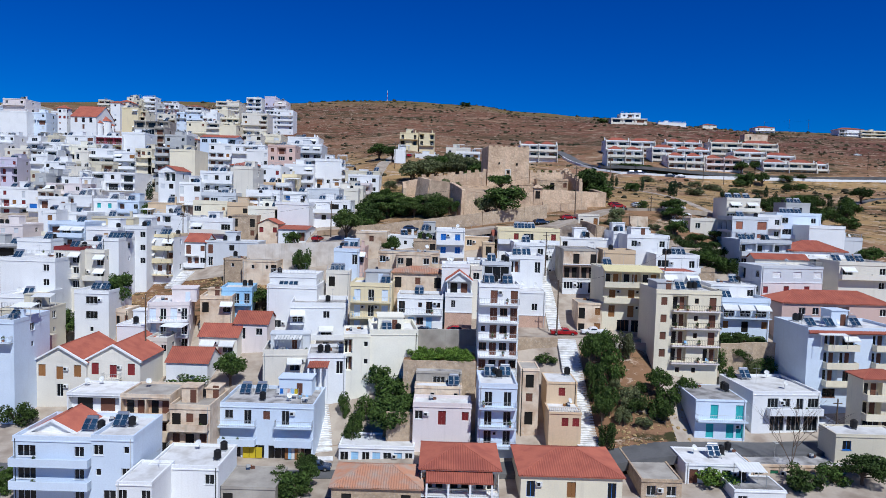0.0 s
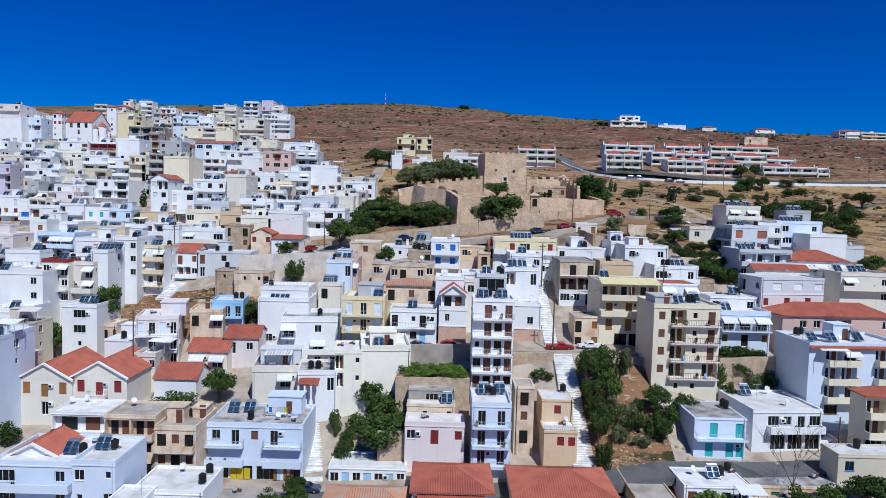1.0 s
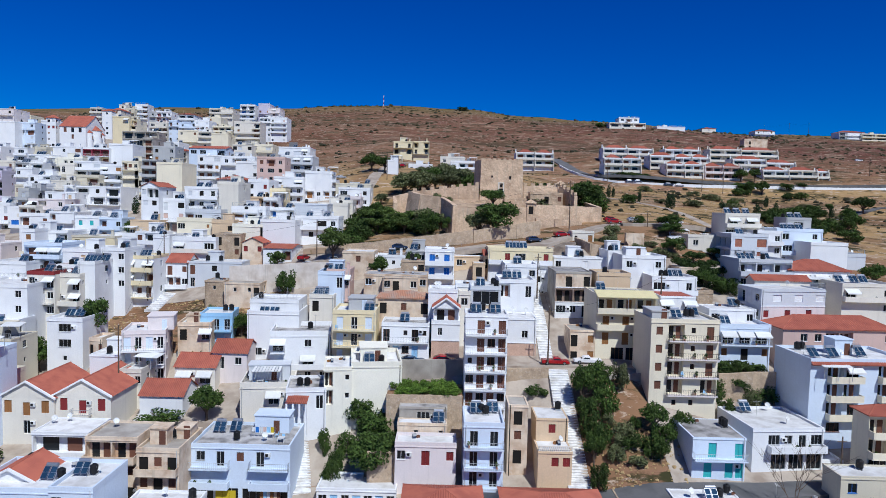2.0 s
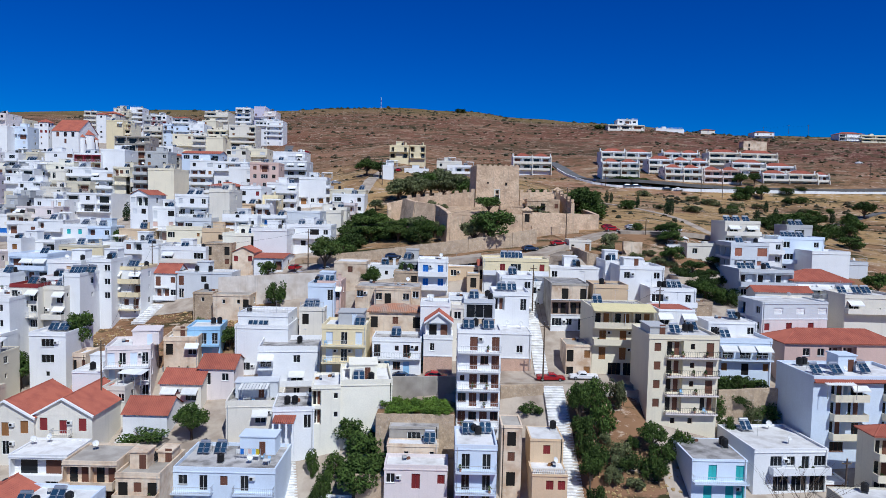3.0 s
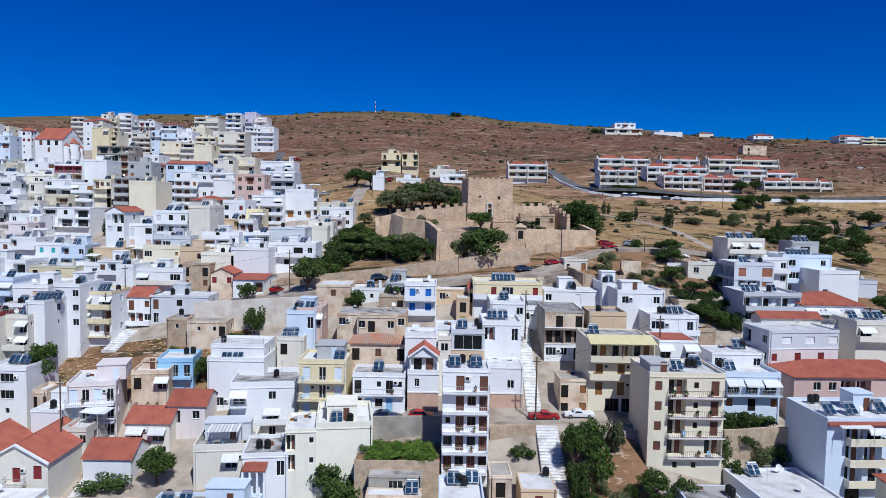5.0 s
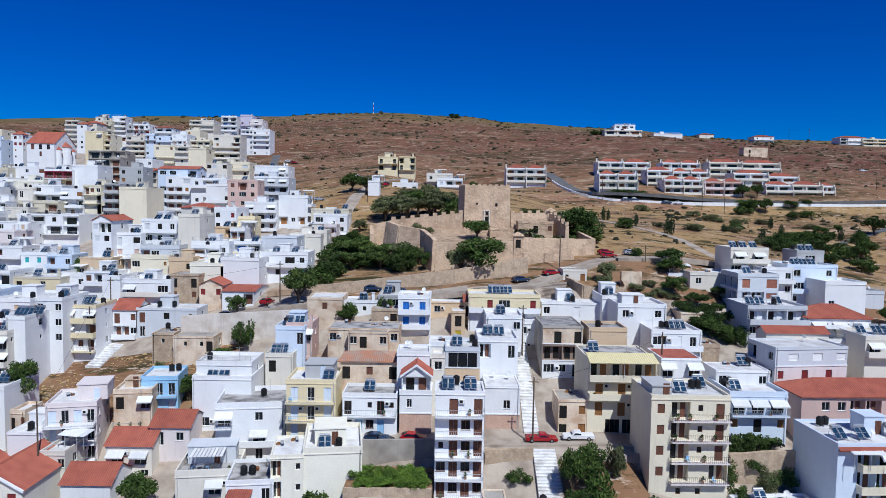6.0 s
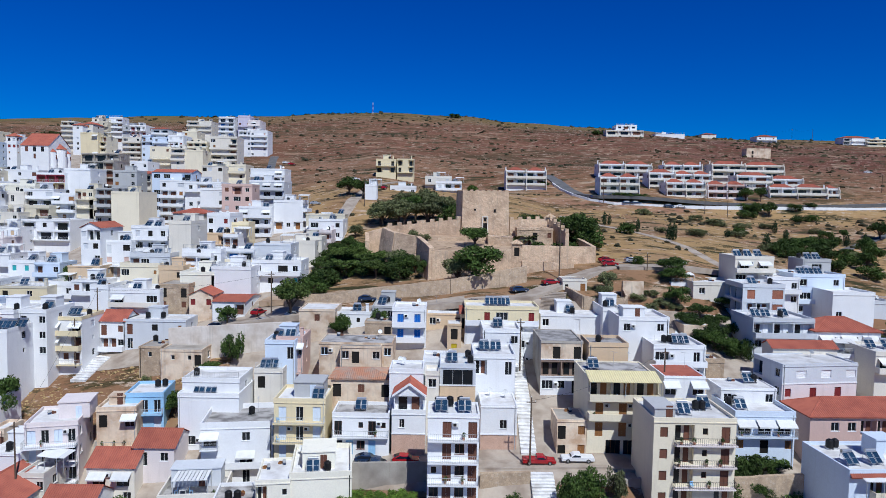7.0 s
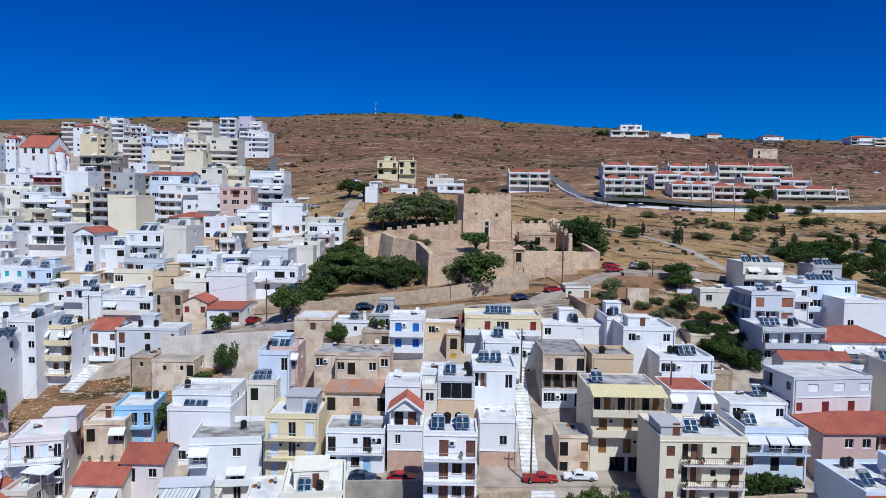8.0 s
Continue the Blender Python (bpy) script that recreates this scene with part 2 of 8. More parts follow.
    l.new(under, green.inputs[6])
    green.inputs[7].default_value = (0.15, 0.115, 0.045, 1)
    under = green.outputs[2]
    under = spots(0.12, 0.56, 0.62, (0.045, 0.042, 0.018), under)
    l.new(under, b.inputs["Base Color"])
    return m


M["ground"] = ground_material()


# ---- building blocks ----
def part(name, bm, mat, parent=None, label="", at=None, smooth=False):
    """Links a bmesh (or a mesh made before) as one mesh object under a thing or a part."""
    if isinstance(bm, bpy.types.Mesh):
        data = bm
    else:
        data = bpy.data.meshes.new(name)
        bm.to_mesh(data)
        bm.free()
        data.materials.append(M[mat] if isinstance(mat, str) else mat)
        if smooth:
            data.polygons.foreach_set("use_smooth", [True] * len(data.polygons))
    ob = new(name, data)
    if parent:
        ob.parent = parent
    if at is not None:
        ob.matrix_basis = at if isinstance(at, Matrix) else Matrix.Translation(at)
    if label:
        ob["label"] = label
    return ob


def box(bm, x0, y0, z0, x1, y1, z1):
    v = [bm.verts.new(p) for p in ((x0, y0, z0), (x1, y0, z0), (x1, y1, z0), (x0, y1, z0), (x0, y0, z1), (x1, y0, z1), (x1, y1, z1), (x0, y1, z1))]
    for f in ((0, 3, 2, 1), (4, 5, 6, 7), (0, 1, 5, 4), (1, 2, 6, 5), (2, 3, 7, 6), (3, 0, 4, 7)):
        bm.faces.new([v[i] for i in f])


def boxed(*rows):
    bm = bmesh.new()
    for r in rows:
        box(bm, *r)
    return bm


def tube(bm, a, b, r0, r1=None, n=8):
    """A tapered round bar from a to b."""
    a, b = Vector(a), Vector(b)
    r1 = r0 if r1 is None else r1
    q = (b - a).to_track_quat("Z", "Y").to_matrix()
    rings = []
    for c, r in ((a, r0), (b, r1)):
        rings.append([bm.verts.new(c + q @ Vector((r * math.cos(k * 2 * math.pi / n), r * math.sin(k * 2 * math.pi / n), 0))) for k in range(n)])
    for k in range(n):
        bm.faces.new((rings[0][k], rings[0][(k + 1) % n], rings[1][(k + 1) % n], rings[1][k]))
    bm.faces.new(rings[1])
    bm.faces.new(rings[0][::-1])


CACHE = {}


def cached(key, mat, build):
    """One mesh for all alike pieces."""
    if (key, mat) not in CACHE:
        bm = build()
        data = bpy.data.meshes.new(str(key[0]))
        bm.to_mesh(data)
        bm.free()
        data.materials.append(M[mat])
        CACHE[(key, mat)] = data
    return CACHE[(key, mat)]


# ---- ground ----
LANES = {
    -500: ((-100, 60, 150, 250, 350, 450, 560, 660, 800, 1500, 3000), (0, 4, 18, 40, 68, 86, 110, 127, 126, 70, 40)),
    -180: ((-100, 60, 100, 150, 200, 250, 300, 350, 450, 560, 660, 800, 1500, 3000), (0, 2, 7, 19, 31, 42, 56, 68, 87, 111, 135, 130, 70, 40)),
    -80: ((-100, 60, 90, 115, 140, 160, 190, 220, 270, 360, 440, 550, 660, 800, 1500, 3000), (0, 1, 3, 7, 17.5, 24, 33, 40, 50, 69, 86, 115, 140.5, 132, 60, 40)),
    -30: ((-100, 60, 88, 96, 105, 120, 135, 150, 165, 190, 220, 242, 260, 330, 440, 550, 660, 800, 1500, 3000), (0, 1, 2.2, 2.5, 8, 13, 20, 27, 33, 37, 43, 49.5, 57.5, 68.5, 90, 116, 141, 132, 60, 40)),
    -6: ((-100, 60, 88, 95, 105, 110.5, 111.8, 118, 121, 130, 135, 148, 160, 165, 175, 190, 200, 220, 230, 242, 260, 330, 440, 550, 660, 800, 1500, 3000), (0, 1, 2.7, 4, 10.2, 13, 18.2, 18.4, 18.8, 21, 23.1, 28.5, 34.7, 35.9, 37.3, 40.5, 42.7, 47.2, 49.7, 52, 56.5, 66.3, 88.8, 114.8, 139.1, 130.8, 60, 40)),
    10: ((-100, 60, 88, 95, 105, 112, 118, 130, 148, 160, 175, 200, 230, 330, 440, 550, 660, 800, 1500, 3000), (0, 1, 3, 5, 11.5, 18.1, 18.7, 23, 30, 37, 39, 45, 52, 65, 88, 114, 138, 130, 60, 40)),
    26: ((-100, 60, 86, 90, 95, 100, 105, 110, 114, 118, 130, 148, 160, 175, 200, 230, 330, 440, 550, 660, 800, 1500, 3000), (0, 1, 4, 5.5, 8.5, 12, 15, 17.8, 18.6, 19, 23.5, 30, 36.5, 40.5, 45.5, 51.5, 65, 88, 114, 137, 129, 60, 40)),
    44: ((-100, 60, 88, 92, 99, 105, 110, 118, 130, 145, 165, 175, 190, 220, 282, 300, 340, 440, 551, 660, 800, 1500, 3000), (0, 2, 5.5, 6.2, 8.5, 11, 14, 18, 23, 28.5, 37, 41.6, 43, 48, 55, 60.3, 69, 87, 113, 135, 127, 60, 40)),
    58: ((-100, 60, 90, 99, 110, 118, 130, 145, 165, 175, 190, 220, 282, 300, 340, 440, 551, 660, 800, 1500, 3000), (1, 3, 6.5, 8, 12.5, 17.5, 22.5, 28, 36, 41.6, 43, 47.5, 54.5, 60.5, 69.5, 86, 112, 134, 126, 60, 40)),
    78: ((-100, 60, 90, 99, 110, 118, 130, 145, 165, 182, 200, 220, 280, 287, 293, 299, 306, 340, 440, 551, 660, 800, 1500, 3000), (1, 3, 7, 9, 13, 17, 21, 25, 31, 38.5, 41.5, 46, 54.2, 56.3, 59.2, 61.6, 62.6, 71, 86, 112, 133, 125, 60, 40)),
    130: ((-100, 60, 95, 120, 150, 200, 268, 284, 291, 306, 330, 400, 551, 660, 800, 1500, 3000), (2, 4, 9, 18, 26, 37, 50, 53, 57, 59.8, 66.5, 81, 112, 130, 122, 55, 40)),
    300: ((-100, 60, 150, 285, 303, 400, 550, 660, 800, 1500, 3000), (2, 4, 28, 54, 59, 75, 103, 121, 116, 55, 40)),
    700: ((-100, 60, 150, 300, 400, 550, 660, 800, 1500, 3000), (2, 4, 28, 52, 74, 103, 121, 116, 55, 40)),
}
LANE_X = sorted(LANES)


def ground_z(x, y):
    """Height of the hillside: profiles up the slope, blended across it."""
    x = min(max(x, LANE_X[0]), LANE_X[-1])
    i = min(max(sum(k <= x for k in LANE_X) - 1, 0), len(LANE_X) - 2)
    a, b = LANE_X[i], LANE_X[i + 1]
    s = (x - a) / (b - a)
    s = s * s * (3 - 2 * s) * 0.5 + s * 0.5
    za, zb = (float(np.interp(y, *LANES[k])) for k in (a, b))
    rough = noise.noise(Vector((x * 0.02, y * 0.02, 0))) * 2.2 * min(max((y - 240) / 150, 0), 1)
    return za * (1 - s) + zb * s + rough


def build_ground():
    xs = np.unique(np.r_[np.linspace(-2500, -500, 12), np.linspace(-500, -100, 50), np.linspace(-100, 130, 116), np.linspace(130, 700, 70), np.linspace(700, 2500, 12)])
    ys = np.unique(np.r_[np.linspace(-300, 60, 12), np.linspace(60, 240, 110), np.linspace(240, 760, 130), np.linspace(760, 3200, 24)])
    verts = [(float(x), float(y), ground_z(x, y)) for y in ys for x in xs]
    k = len(xs)
    faces = [(j * k + i, j * k + i + 1, (j + 1) * k + i + 1, (j + 1) * k + i) for j in range(len(ys) - 1) for i in range(k - 1)]
    data = bpy.data.meshes.new("ground")
    data.from_pydata(verts, [], faces)
    data.polygons.foreach_set("use_smooth", [True] * len(data.polygons))
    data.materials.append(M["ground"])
    tagged(new("ground", data), "dry brown rocky hillside under the whole town", "ground", kind="structure")


build_ground()


# ---- houses ----
FLOOR = 3.0
# kind of opening: width, height, sill
OPENINGS = {"w": (1.25, 1.35, 0.9), "n": (0.7, 0.9, 1.2), "W": (2.4, 1.5, 0.8), "s": (1.05, 1.35, 0.85), "d": (1.15, 2.2, 0.08), "S": (1.2, 2.2, 0.08), "D": (1.1, 2.25, 0.05),
            "T": (1.25, 2.05, 0.55), "C": (1.5, 2.3, 0.3), "A": (2.0, 2.2, 0.08), "G": (0.84, 2.5, 0.04), "L": (0.94, 2.45, 0.1), "O": (1.3, 2.1, 0.1), "B": (2.3, 1.9, 0.4), "R": (2.2, 1.25, 0.9)}


def openings(pattern, w, top, storey=FLOOR):
    """Reads a facade pattern, floors from the top down: rows of (kind, left, sill, width, height), and the balconies as (style, left, right, floor level)."""
    out, balconies = [], []
    for level, row in enumerate(pattern.split("/")) if pattern else ():
        z = top - (level + 1) * storey
        style = row[0] if row[:1] in ("=", "~", "_") else ""
        row = row[1:] if style else row
        bays = [c for c in row if c not in "()"]
        step = w / max(len(bays), 1)
        i, start = 0, None
        for c in row:
            if c == "(":
                start = i
            elif c == ")":
                balconies.append((style or "~", start * step + 0.05, i * step - 0.05, z))
                start = None
            else:
                if c in OPENINGS:
                    a, b, s = OPENINGS[c]
                    a = a * step if c in "GL" else min(a, step * 0.8)
                    out.append((c, i * step + step / 2 - a / 2, z + s, a, b))
                i += 1
        if style and "(" not in row:
            balconies.append((style, 0.05, w - 0.05, z))
    return out, balconies


def facade(bm, turn, w, z0, z1, holes, deep=0.22, closed=True):
    """An upright wall from 0 to w with real recesses; turn maps wall coordinates (along, inward, up) to the house."""
    xs = sorted({0.0, w, *(round(v, 3) for h in holes for v in (h[1], h[1] + h[3]))})
    zs = sorted({z0, z1, *(round(v, 3) for h in holes for v in (h[2], h[2] + h[4]))})
    known = {}

    def vert(x, y, z):
        key = (round(x, 3), round(y, 3), round(z, 3))
        if key not in known:
            known[key] = bm.verts.new(turn @ Vector(key))
        return known[key]

    for i in range(len(xs) - 1):
        for j in range(len(zs) - 1):
            cx, cz = (xs[i] + xs[i + 1]) / 2, (zs[j] + zs[j + 1]) / 2
            if not any(h[1] < cx < h[1] + h[3] and h[2] < cz < h[2] + h[4] for h in holes):
                bm.faces.new([vert(xs[i], 0, zs[j]), vert(xs[i + 1], 0, zs[j]), vert(xs[i + 1], 0, zs[j + 1]), vert(xs[i], 0, zs[j + 1])])
    for kind, x, z, a, b in holes:
        x0, x1, y0, y1, dp = round(x, 3), round(x + a, 3), round(z, 3), round(z + b, 3), 1.0 if kind == "L" else deep
        ring = [(x0, y0), (x1, y0), (x1, y1), (x0, y1)]
        for (p, q), (r, s) in zip(ring, ring[1:] + ring[:1]):
            bm.faces.new([vert(p, 0, q), vert(p, dp, q), vert(r, dp, s), vert(r, 0, s)])
        if closed:
            bm.faces.new([vert(p, dp, q) for p, q in ring])


def shutter_mesh(a, b):
    bm = boxed((0, 0, 0, a / 2 - 0.01, 0.06, b), (a / 2 + 0.01, 0, 0, a, 0.06, b))
    for k in range(1, 5):
        box(bm, 0.06, -0.012, b * k / 5 - 0.03, a / 2 - 0.07, 0, b * k / 5 + 0.03)
        box(bm, a / 2 + 0.07, -0.012, b * k / 5 - 0.03, a - 0.06, 0, b * k / 5 + 0.03)
    return bm


def blind_mesh(a, b):
    """A roller blind let down, its slats showing as grooves across one sheet."""
    bm, n = bmesh.new(), 7
    line = [(0.06, 0.0)] + [(y, b * (k + s) / n) for k in range(n) for y, s in ((0.0, 0.02), (0.0, 0.8), (0.025, 0.9))] + [(0.06, b)]
    rows = [[bm.verts.new((x, y, z)) for y, z in line] for x in (0.0, a)]
    for k in range(len(line) - 1):
        bm.faces.new((rows[0][k], rows[1][k], rows[1][k + 1], rows[0][k + 1]))
    bm.faces.new(rows[0])
    bm.faces.new(rows[1][::-1])
    return bm


def frame_mesh(a, b, bars):
    bm, t = bmesh.new(), 0.06
    bay = (a - t) / bars
    facade(bm, Matrix.Identity(4), a, 0, b, [("p", t + k * bay, t, bay - t, b - 2 * t) for k in range(bars)], 0.07, False)
    return bm


def far_window(a, b, bars, frame_mat):
    """Frame and glass in one mesh, for windows too far off to tell their parts."""
    key = (("far_window", a, b, bars), frame_mat)
    if key not in CACHE:
        bm, t = bmesh.new(), 0.05
        bay = (a - t) / bars
        facade(bm, Matrix.Identity(4), a, 0, b, [("p", t + k * bay, t, bay - t, b - 2 * t) for k in range(bars)], 0.04)
        for f in bm.faces:
            f.material_index = 1 if f.calc_center_median().y > 0.035 else 0
        data = bpy.data.meshes.new("window")
        bm.to_mesh(data)
        bm.free()
        data.materials.append(M[frame_mat])
        data.materials.append(M["glass"])
        CACHE[key] = data
    return CACHE[key]


def opening_parts(house, turn, holes, frame_mat, shutter_mat, detail):
    for kind, x, z, a, b in holes:
        a, b = round(a, 2), round(b, 2)
        at = turn @ Matrix.Translation((x, 0.13, z))
        if kind in "sST":
            part("shutter", cached(("shutter", a, b), shutter_mat, lambda: shutter_mesh(a, b)), None, house, at=at)
        elif kind == "R":
            part("roller_blind", cached(("roller_blind", a, b), "white", lambda: blind_mesh(a, b)), None, house, at=at)
        elif kind == "D":
            part("door", cached(("door", a, b), shutter_mat, lambda: shutter_mesh(a, b)), None, house, at=at)
        elif kind == "B":
            part("brick_infill", cached(("brick_infill", a, b), "brickinfill", lambda: boxed((0, 0, 0, a, 0.06, b))), None, house, at=at)
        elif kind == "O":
            # a near-black slab paints the shade inside the open doorway
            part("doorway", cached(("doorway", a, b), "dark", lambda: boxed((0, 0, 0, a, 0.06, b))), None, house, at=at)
        elif kind == "L":
            inner = turn @ Matrix.Translation((x, 0.92, z))
            # with shutter_mat "dark" the loggia's shade is painted onto these doors
            for u, ww, kk in ((0.12, 0.3, "glass"), (0.58, 0.28, shutter_mat)) if detail else ((0.16, 0.62, "glass" if int(x * 7) % 3 else shutter_mat),):
                ww2, bb = round(a * ww, 2), round(b * 0.85, 2)
                part("balcony_door", cached(("balcony_door", ww2, bb), kk, lambda: boxed((0, 0, 0, ww2, 0.06, bb))), None, house, at=inner @ Matrix.Translation((a * u, 0, 0)))
        else:
            bars = 3 if kind in "WG" else 2 if a > 0.8 else 1
            if not detail:
                pick = random.Random(int(x * 131 + z * 57 + house.location.x * 13 + house.location.y * 7)).random()
                if pick < 0.42:
                    part("window", far_window(a, b, bars, frame_mat), None, house, at=at)
                elif pick < 0.60:
                    part("roller_blind", cached(("roller_blind", a, b), "lightgrey", lambda: blind_mesh(a, b)), None, house, at=at)
                elif pick < 0.78:
                    part("shutter", cached(("shutter", a, b), shutter_mat if pick < 0.72 else "wood", lambda: shutter_mesh(a, b)), None, house, at=at)
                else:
                    # no glass: the slab's dark colour stands for the shaded room
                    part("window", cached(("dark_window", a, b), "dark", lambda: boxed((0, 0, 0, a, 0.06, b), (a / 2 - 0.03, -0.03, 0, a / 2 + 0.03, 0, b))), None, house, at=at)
                if kind == "A":
                    part("awning", cached(("awning", a), "awning", lambda: awning_mesh(a + 0.8, 1.3, 0.75)), None, house, at=turn @ Matrix.Translation((x - 0.4, 0, z + b + 0.1)))
                continue
            win = part("window", cached(("window", a, b, bars), frame_mat, lambda: frame_mesh(a, b, bars)), None, house, at=at)
            part("pane", cached(("pane", a, b), "glass", lambda: boxed((0.03, 0.02, 0.03, a - 0.03, 0.05, b - 0.03))), None, win)
            if kind in "wW":
                part("sill", cached(("sill", a), frame_mat, lambda: boxed((-0.08, -0.2, -0.06, a + 0.08, -0.03, 0))), None, win)
            if kind == "A":
                part("awning", cached(("awning", a), "awning", lambda: awning_mesh(a + 0.8, 1.3, 0.75)), None, house, at=turn @ Matrix.Translation((x - 0.4, 0, z + b + 0.1)))


def awning_mesh(w, reach, drop):
    bm = bmesh.new()
    n = max(int(w / 0.5), 2)
    for k in range(n + 1):
        for y, z in ((-0.01, 0.0), (-reach, -drop), (-reach, -drop - 0.2), (-reach + 0.02, -drop - 0.2), (-reach + 0.02, -drop - 0.03), (-0.01, -0.05)):
            bm.verts.new((w * k / n, y, z - (0.02 if k % 2 else 0)))
    bm.verts.ensure_lookup_table()
    for k in range(n):
        for j in range(6):
            bm.faces.new([bm.verts[k * 6 + j], bm.verts[k * 6 + (j + 1) % 6], bm.verts[(k + 1) * 6 + (j + 1) % 6], bm.verts[(k + 1) * 6 + j]])
    for base in (0, n * 6):
        bm.faces.new([bm.verts[base + j] for j in range(6)])
    return bm


def rail_mesh(w, reach, bars=True):
    """A three-sided balcony rail of thin bars."""
    bm = bmesh.new()
    for z in (0.12, 0.95):
        box(bm, 0, -reach, z, w, -reach + 0.04, z + 0.05)
        box(bm, 0, -reach, z, 0.04, 0, z + 0.05)
        box(bm, w - 0.04, -reach, z, w, 0, z + 0.05)
    n = max(int(w / 0.28), 2)
    for k in range(n + 1):
        x = (w - 0.03) * k / n
        box(bm, x, -reach + 0.005, 0, x + 0.025, -reach + 0.03, 1.0)
    for k in range(1, 5):
        for x in (0.005, w - 0.03):
            box(bm, x, -reach * k / 5, 0, x + 0.025, -reach * k / 5 + 0.025, 1.0)
    return bm


def parapet_mesh(w, reach):
    return boxed((0, -reach, 0, w, -reach + 0.12, 0.9), (0, -reach + 0.12, 0, 0.12, 0, 0.9), (w - 0.12, -reach + 0.12, 0, w, 0, 0.9))


def tiled(bm, a, b, c, d, step=0.33):
    """Rows of barrel tiles on the roof plane a b (eave) c d (ridge), with real waves."""
    a, b, c, d = map(Vector, (a, b, c, d))
    n = max(int((b - a).length / step), 2)
    normal = (b - a).cross(d - a)
    normal = normal.normalized() if normal.length > 1e-6 else Vector((0, 0, 1))
    if normal.z < 0:
        normal = -normal
    eave = b - a
    near, far = (d - a).dot(eave) / eave.length_squared, (c - a).dot(eave) / eave.length_squared
    slope = d - a - eave * near
    low, high = [], []
    for k in range(2 * n + 1):
        s = k / (2 * n)
        lift = normal * (0.09 if k % 2 else 0.0)
        reach = min(1.0, s / near if near > 1e-4 else 1.0, (1 - s) / (1 - far) if far < 1 - 1e-4 else 1.0)
        low.append(bm.verts.new(a + eave * s + lift))
        high.append(bm.verts.new(a + eave * s + slope * max(reach, 0.004) + lift))
    for k in range(2 * n):
        bm.faces.new((low[k], low[k + 1], high[k + 1], high[k]))


def hip_roof(w, d, rise, over=0.35):
    """Hipped roof with an underside; its eaves stand at height 0."""
    bm = bmesh.new()
    x0, x1, y0, y1 = -over, w + over, -over, d + over
    if w >= d:
        r0, r1 = (x0 + (y1 - y0) / 2, (y0 + y1) / 2, rise), (x1 - (y1 - y0) / 2, (y0 + y1) / 2, rise)
        planes = (((x0, y0, 0), (x1, y0, 0), r1, r0), ((x1, y1, 0), (x0, y1, 0), r0, r1), ((x1, y0, 0), (x1, y1, 0), r1, r1), ((x0, y1, 0), (x0, y0, 0), r0, r0))
    else:
        r0, r1 = ((x0 + x1) / 2, y0 + (x1 - x0) / 2, rise), ((x0 + x1) / 2, y1 - (x1 - x0) / 2, rise)
        planes = (((x0, y0, 0), (x1, y0, 0), r0, r0), ((x1, y0, 0), (x1, y1, 0), r1, r0), ((x1, y1, 0), (x0, y1, 0), r1, r1), ((x0, y1, 0), (x0, y0, 0), r0, r1))
    for p in planes:
        tiled(bm, *p)
    box(bm, x0, y0, -0.12, x1, y1, -0.004)
    tube(bm, r0, r1, 0.12, n=6)
    for c, r in (((x0, y0, 0), r0), ((x1, y0, 0), r1 if w >= d else r0), ((x1, y1, 0), r1), ((x0, y1, 0), r0 if w >= d else r1)):
        tube(bm, c, r, 0.11, n=6)
    return bm


def gable_roof(w, d, rise, along="x", over=0.3):
    bm = bmesh.new()
    x0, x1, y0, y1 = -over, w + over, -over, d + over
    if along == "x":
        m = (y0 + y1) / 2
        tiled(bm, (x0, y0, 0), (x1, y0, 0), (x1, m, rise), (x0, m, rise))
        tiled(bm, (x1, y1, 0), (x0, y1, 0), (x0, m, rise), (x1, m, rise))
        tube(bm, (x0, m, rise), (x1, m, rise), 0.13, n=6)
    else:
        m = (x0 + x1) / 2
        tiled(bm, (x0, y1, 0), (x0, y0, 0), (m, y0, rise), (m, y1, rise))
        tiled(bm, (x1, y0, 0), (x1, y1, 0), (m, y1, rise), (m, y0, rise))
        tube(bm, (m, y0, rise), (m, y1, rise), 0.13, n=6)
    return bm


def gable_wall(w, d, rise, along):
    out = []
    pts = [((0, 0), (d, 0), (d / 2, rise))] if along == "x" else [((0, 0), (w, 0), (w / 2, rise))]
    for tri in pts:
        for a, b in (((0, 0.25), (w - 0.25, w)) if along == "x" else ((0, 0.25), (d - 0.25, d))):
            bm = bmesh.new()
            lo = [bm.verts.new((a, p, z) if along == "x" else (p, a, z)) for p, z in tri]
            hi = [bm.verts.new((b, p, z) if along == "x" else (p, b, z)) for p, z in tri]
            bm.faces.new(lo)
            bm.faces.new(hi[::-1])
            for k in range(3):
                bm.faces.new((lo[k], hi[k], hi[(k + 1) % 3], lo[(k + 1) % 3]))
            out.append(bm)
    return out


def bargeboard(w, rise, right, over=0.3):
    """White board along one slope of a front gable."""
    bm = bmesh.new()
    a, b = Vector((w + over if right else -over, 0, 0)), Vector((w / 2, 0, rise))
    v = [bm.verts.new(p + Vector((0, y, z))) for p in (a, b) for y, z in ((-over - 0.12, -0.16), (-over + 0.25, -0.16), (-over + 0.25, 0.14), (-over - 0.12, 0.14))]
    for k in range(4):
        bm.faces.new((v[k], v[(k + 1) % 4], v[4 + (k + 1) % 4], v[4 + k]))
    bm.faces.new(v[:4][::-1])
    bm.faces.new(v[4:])
    bmesh.ops.recalc_face_normals(bm, faces=bm.faces)
    return bm


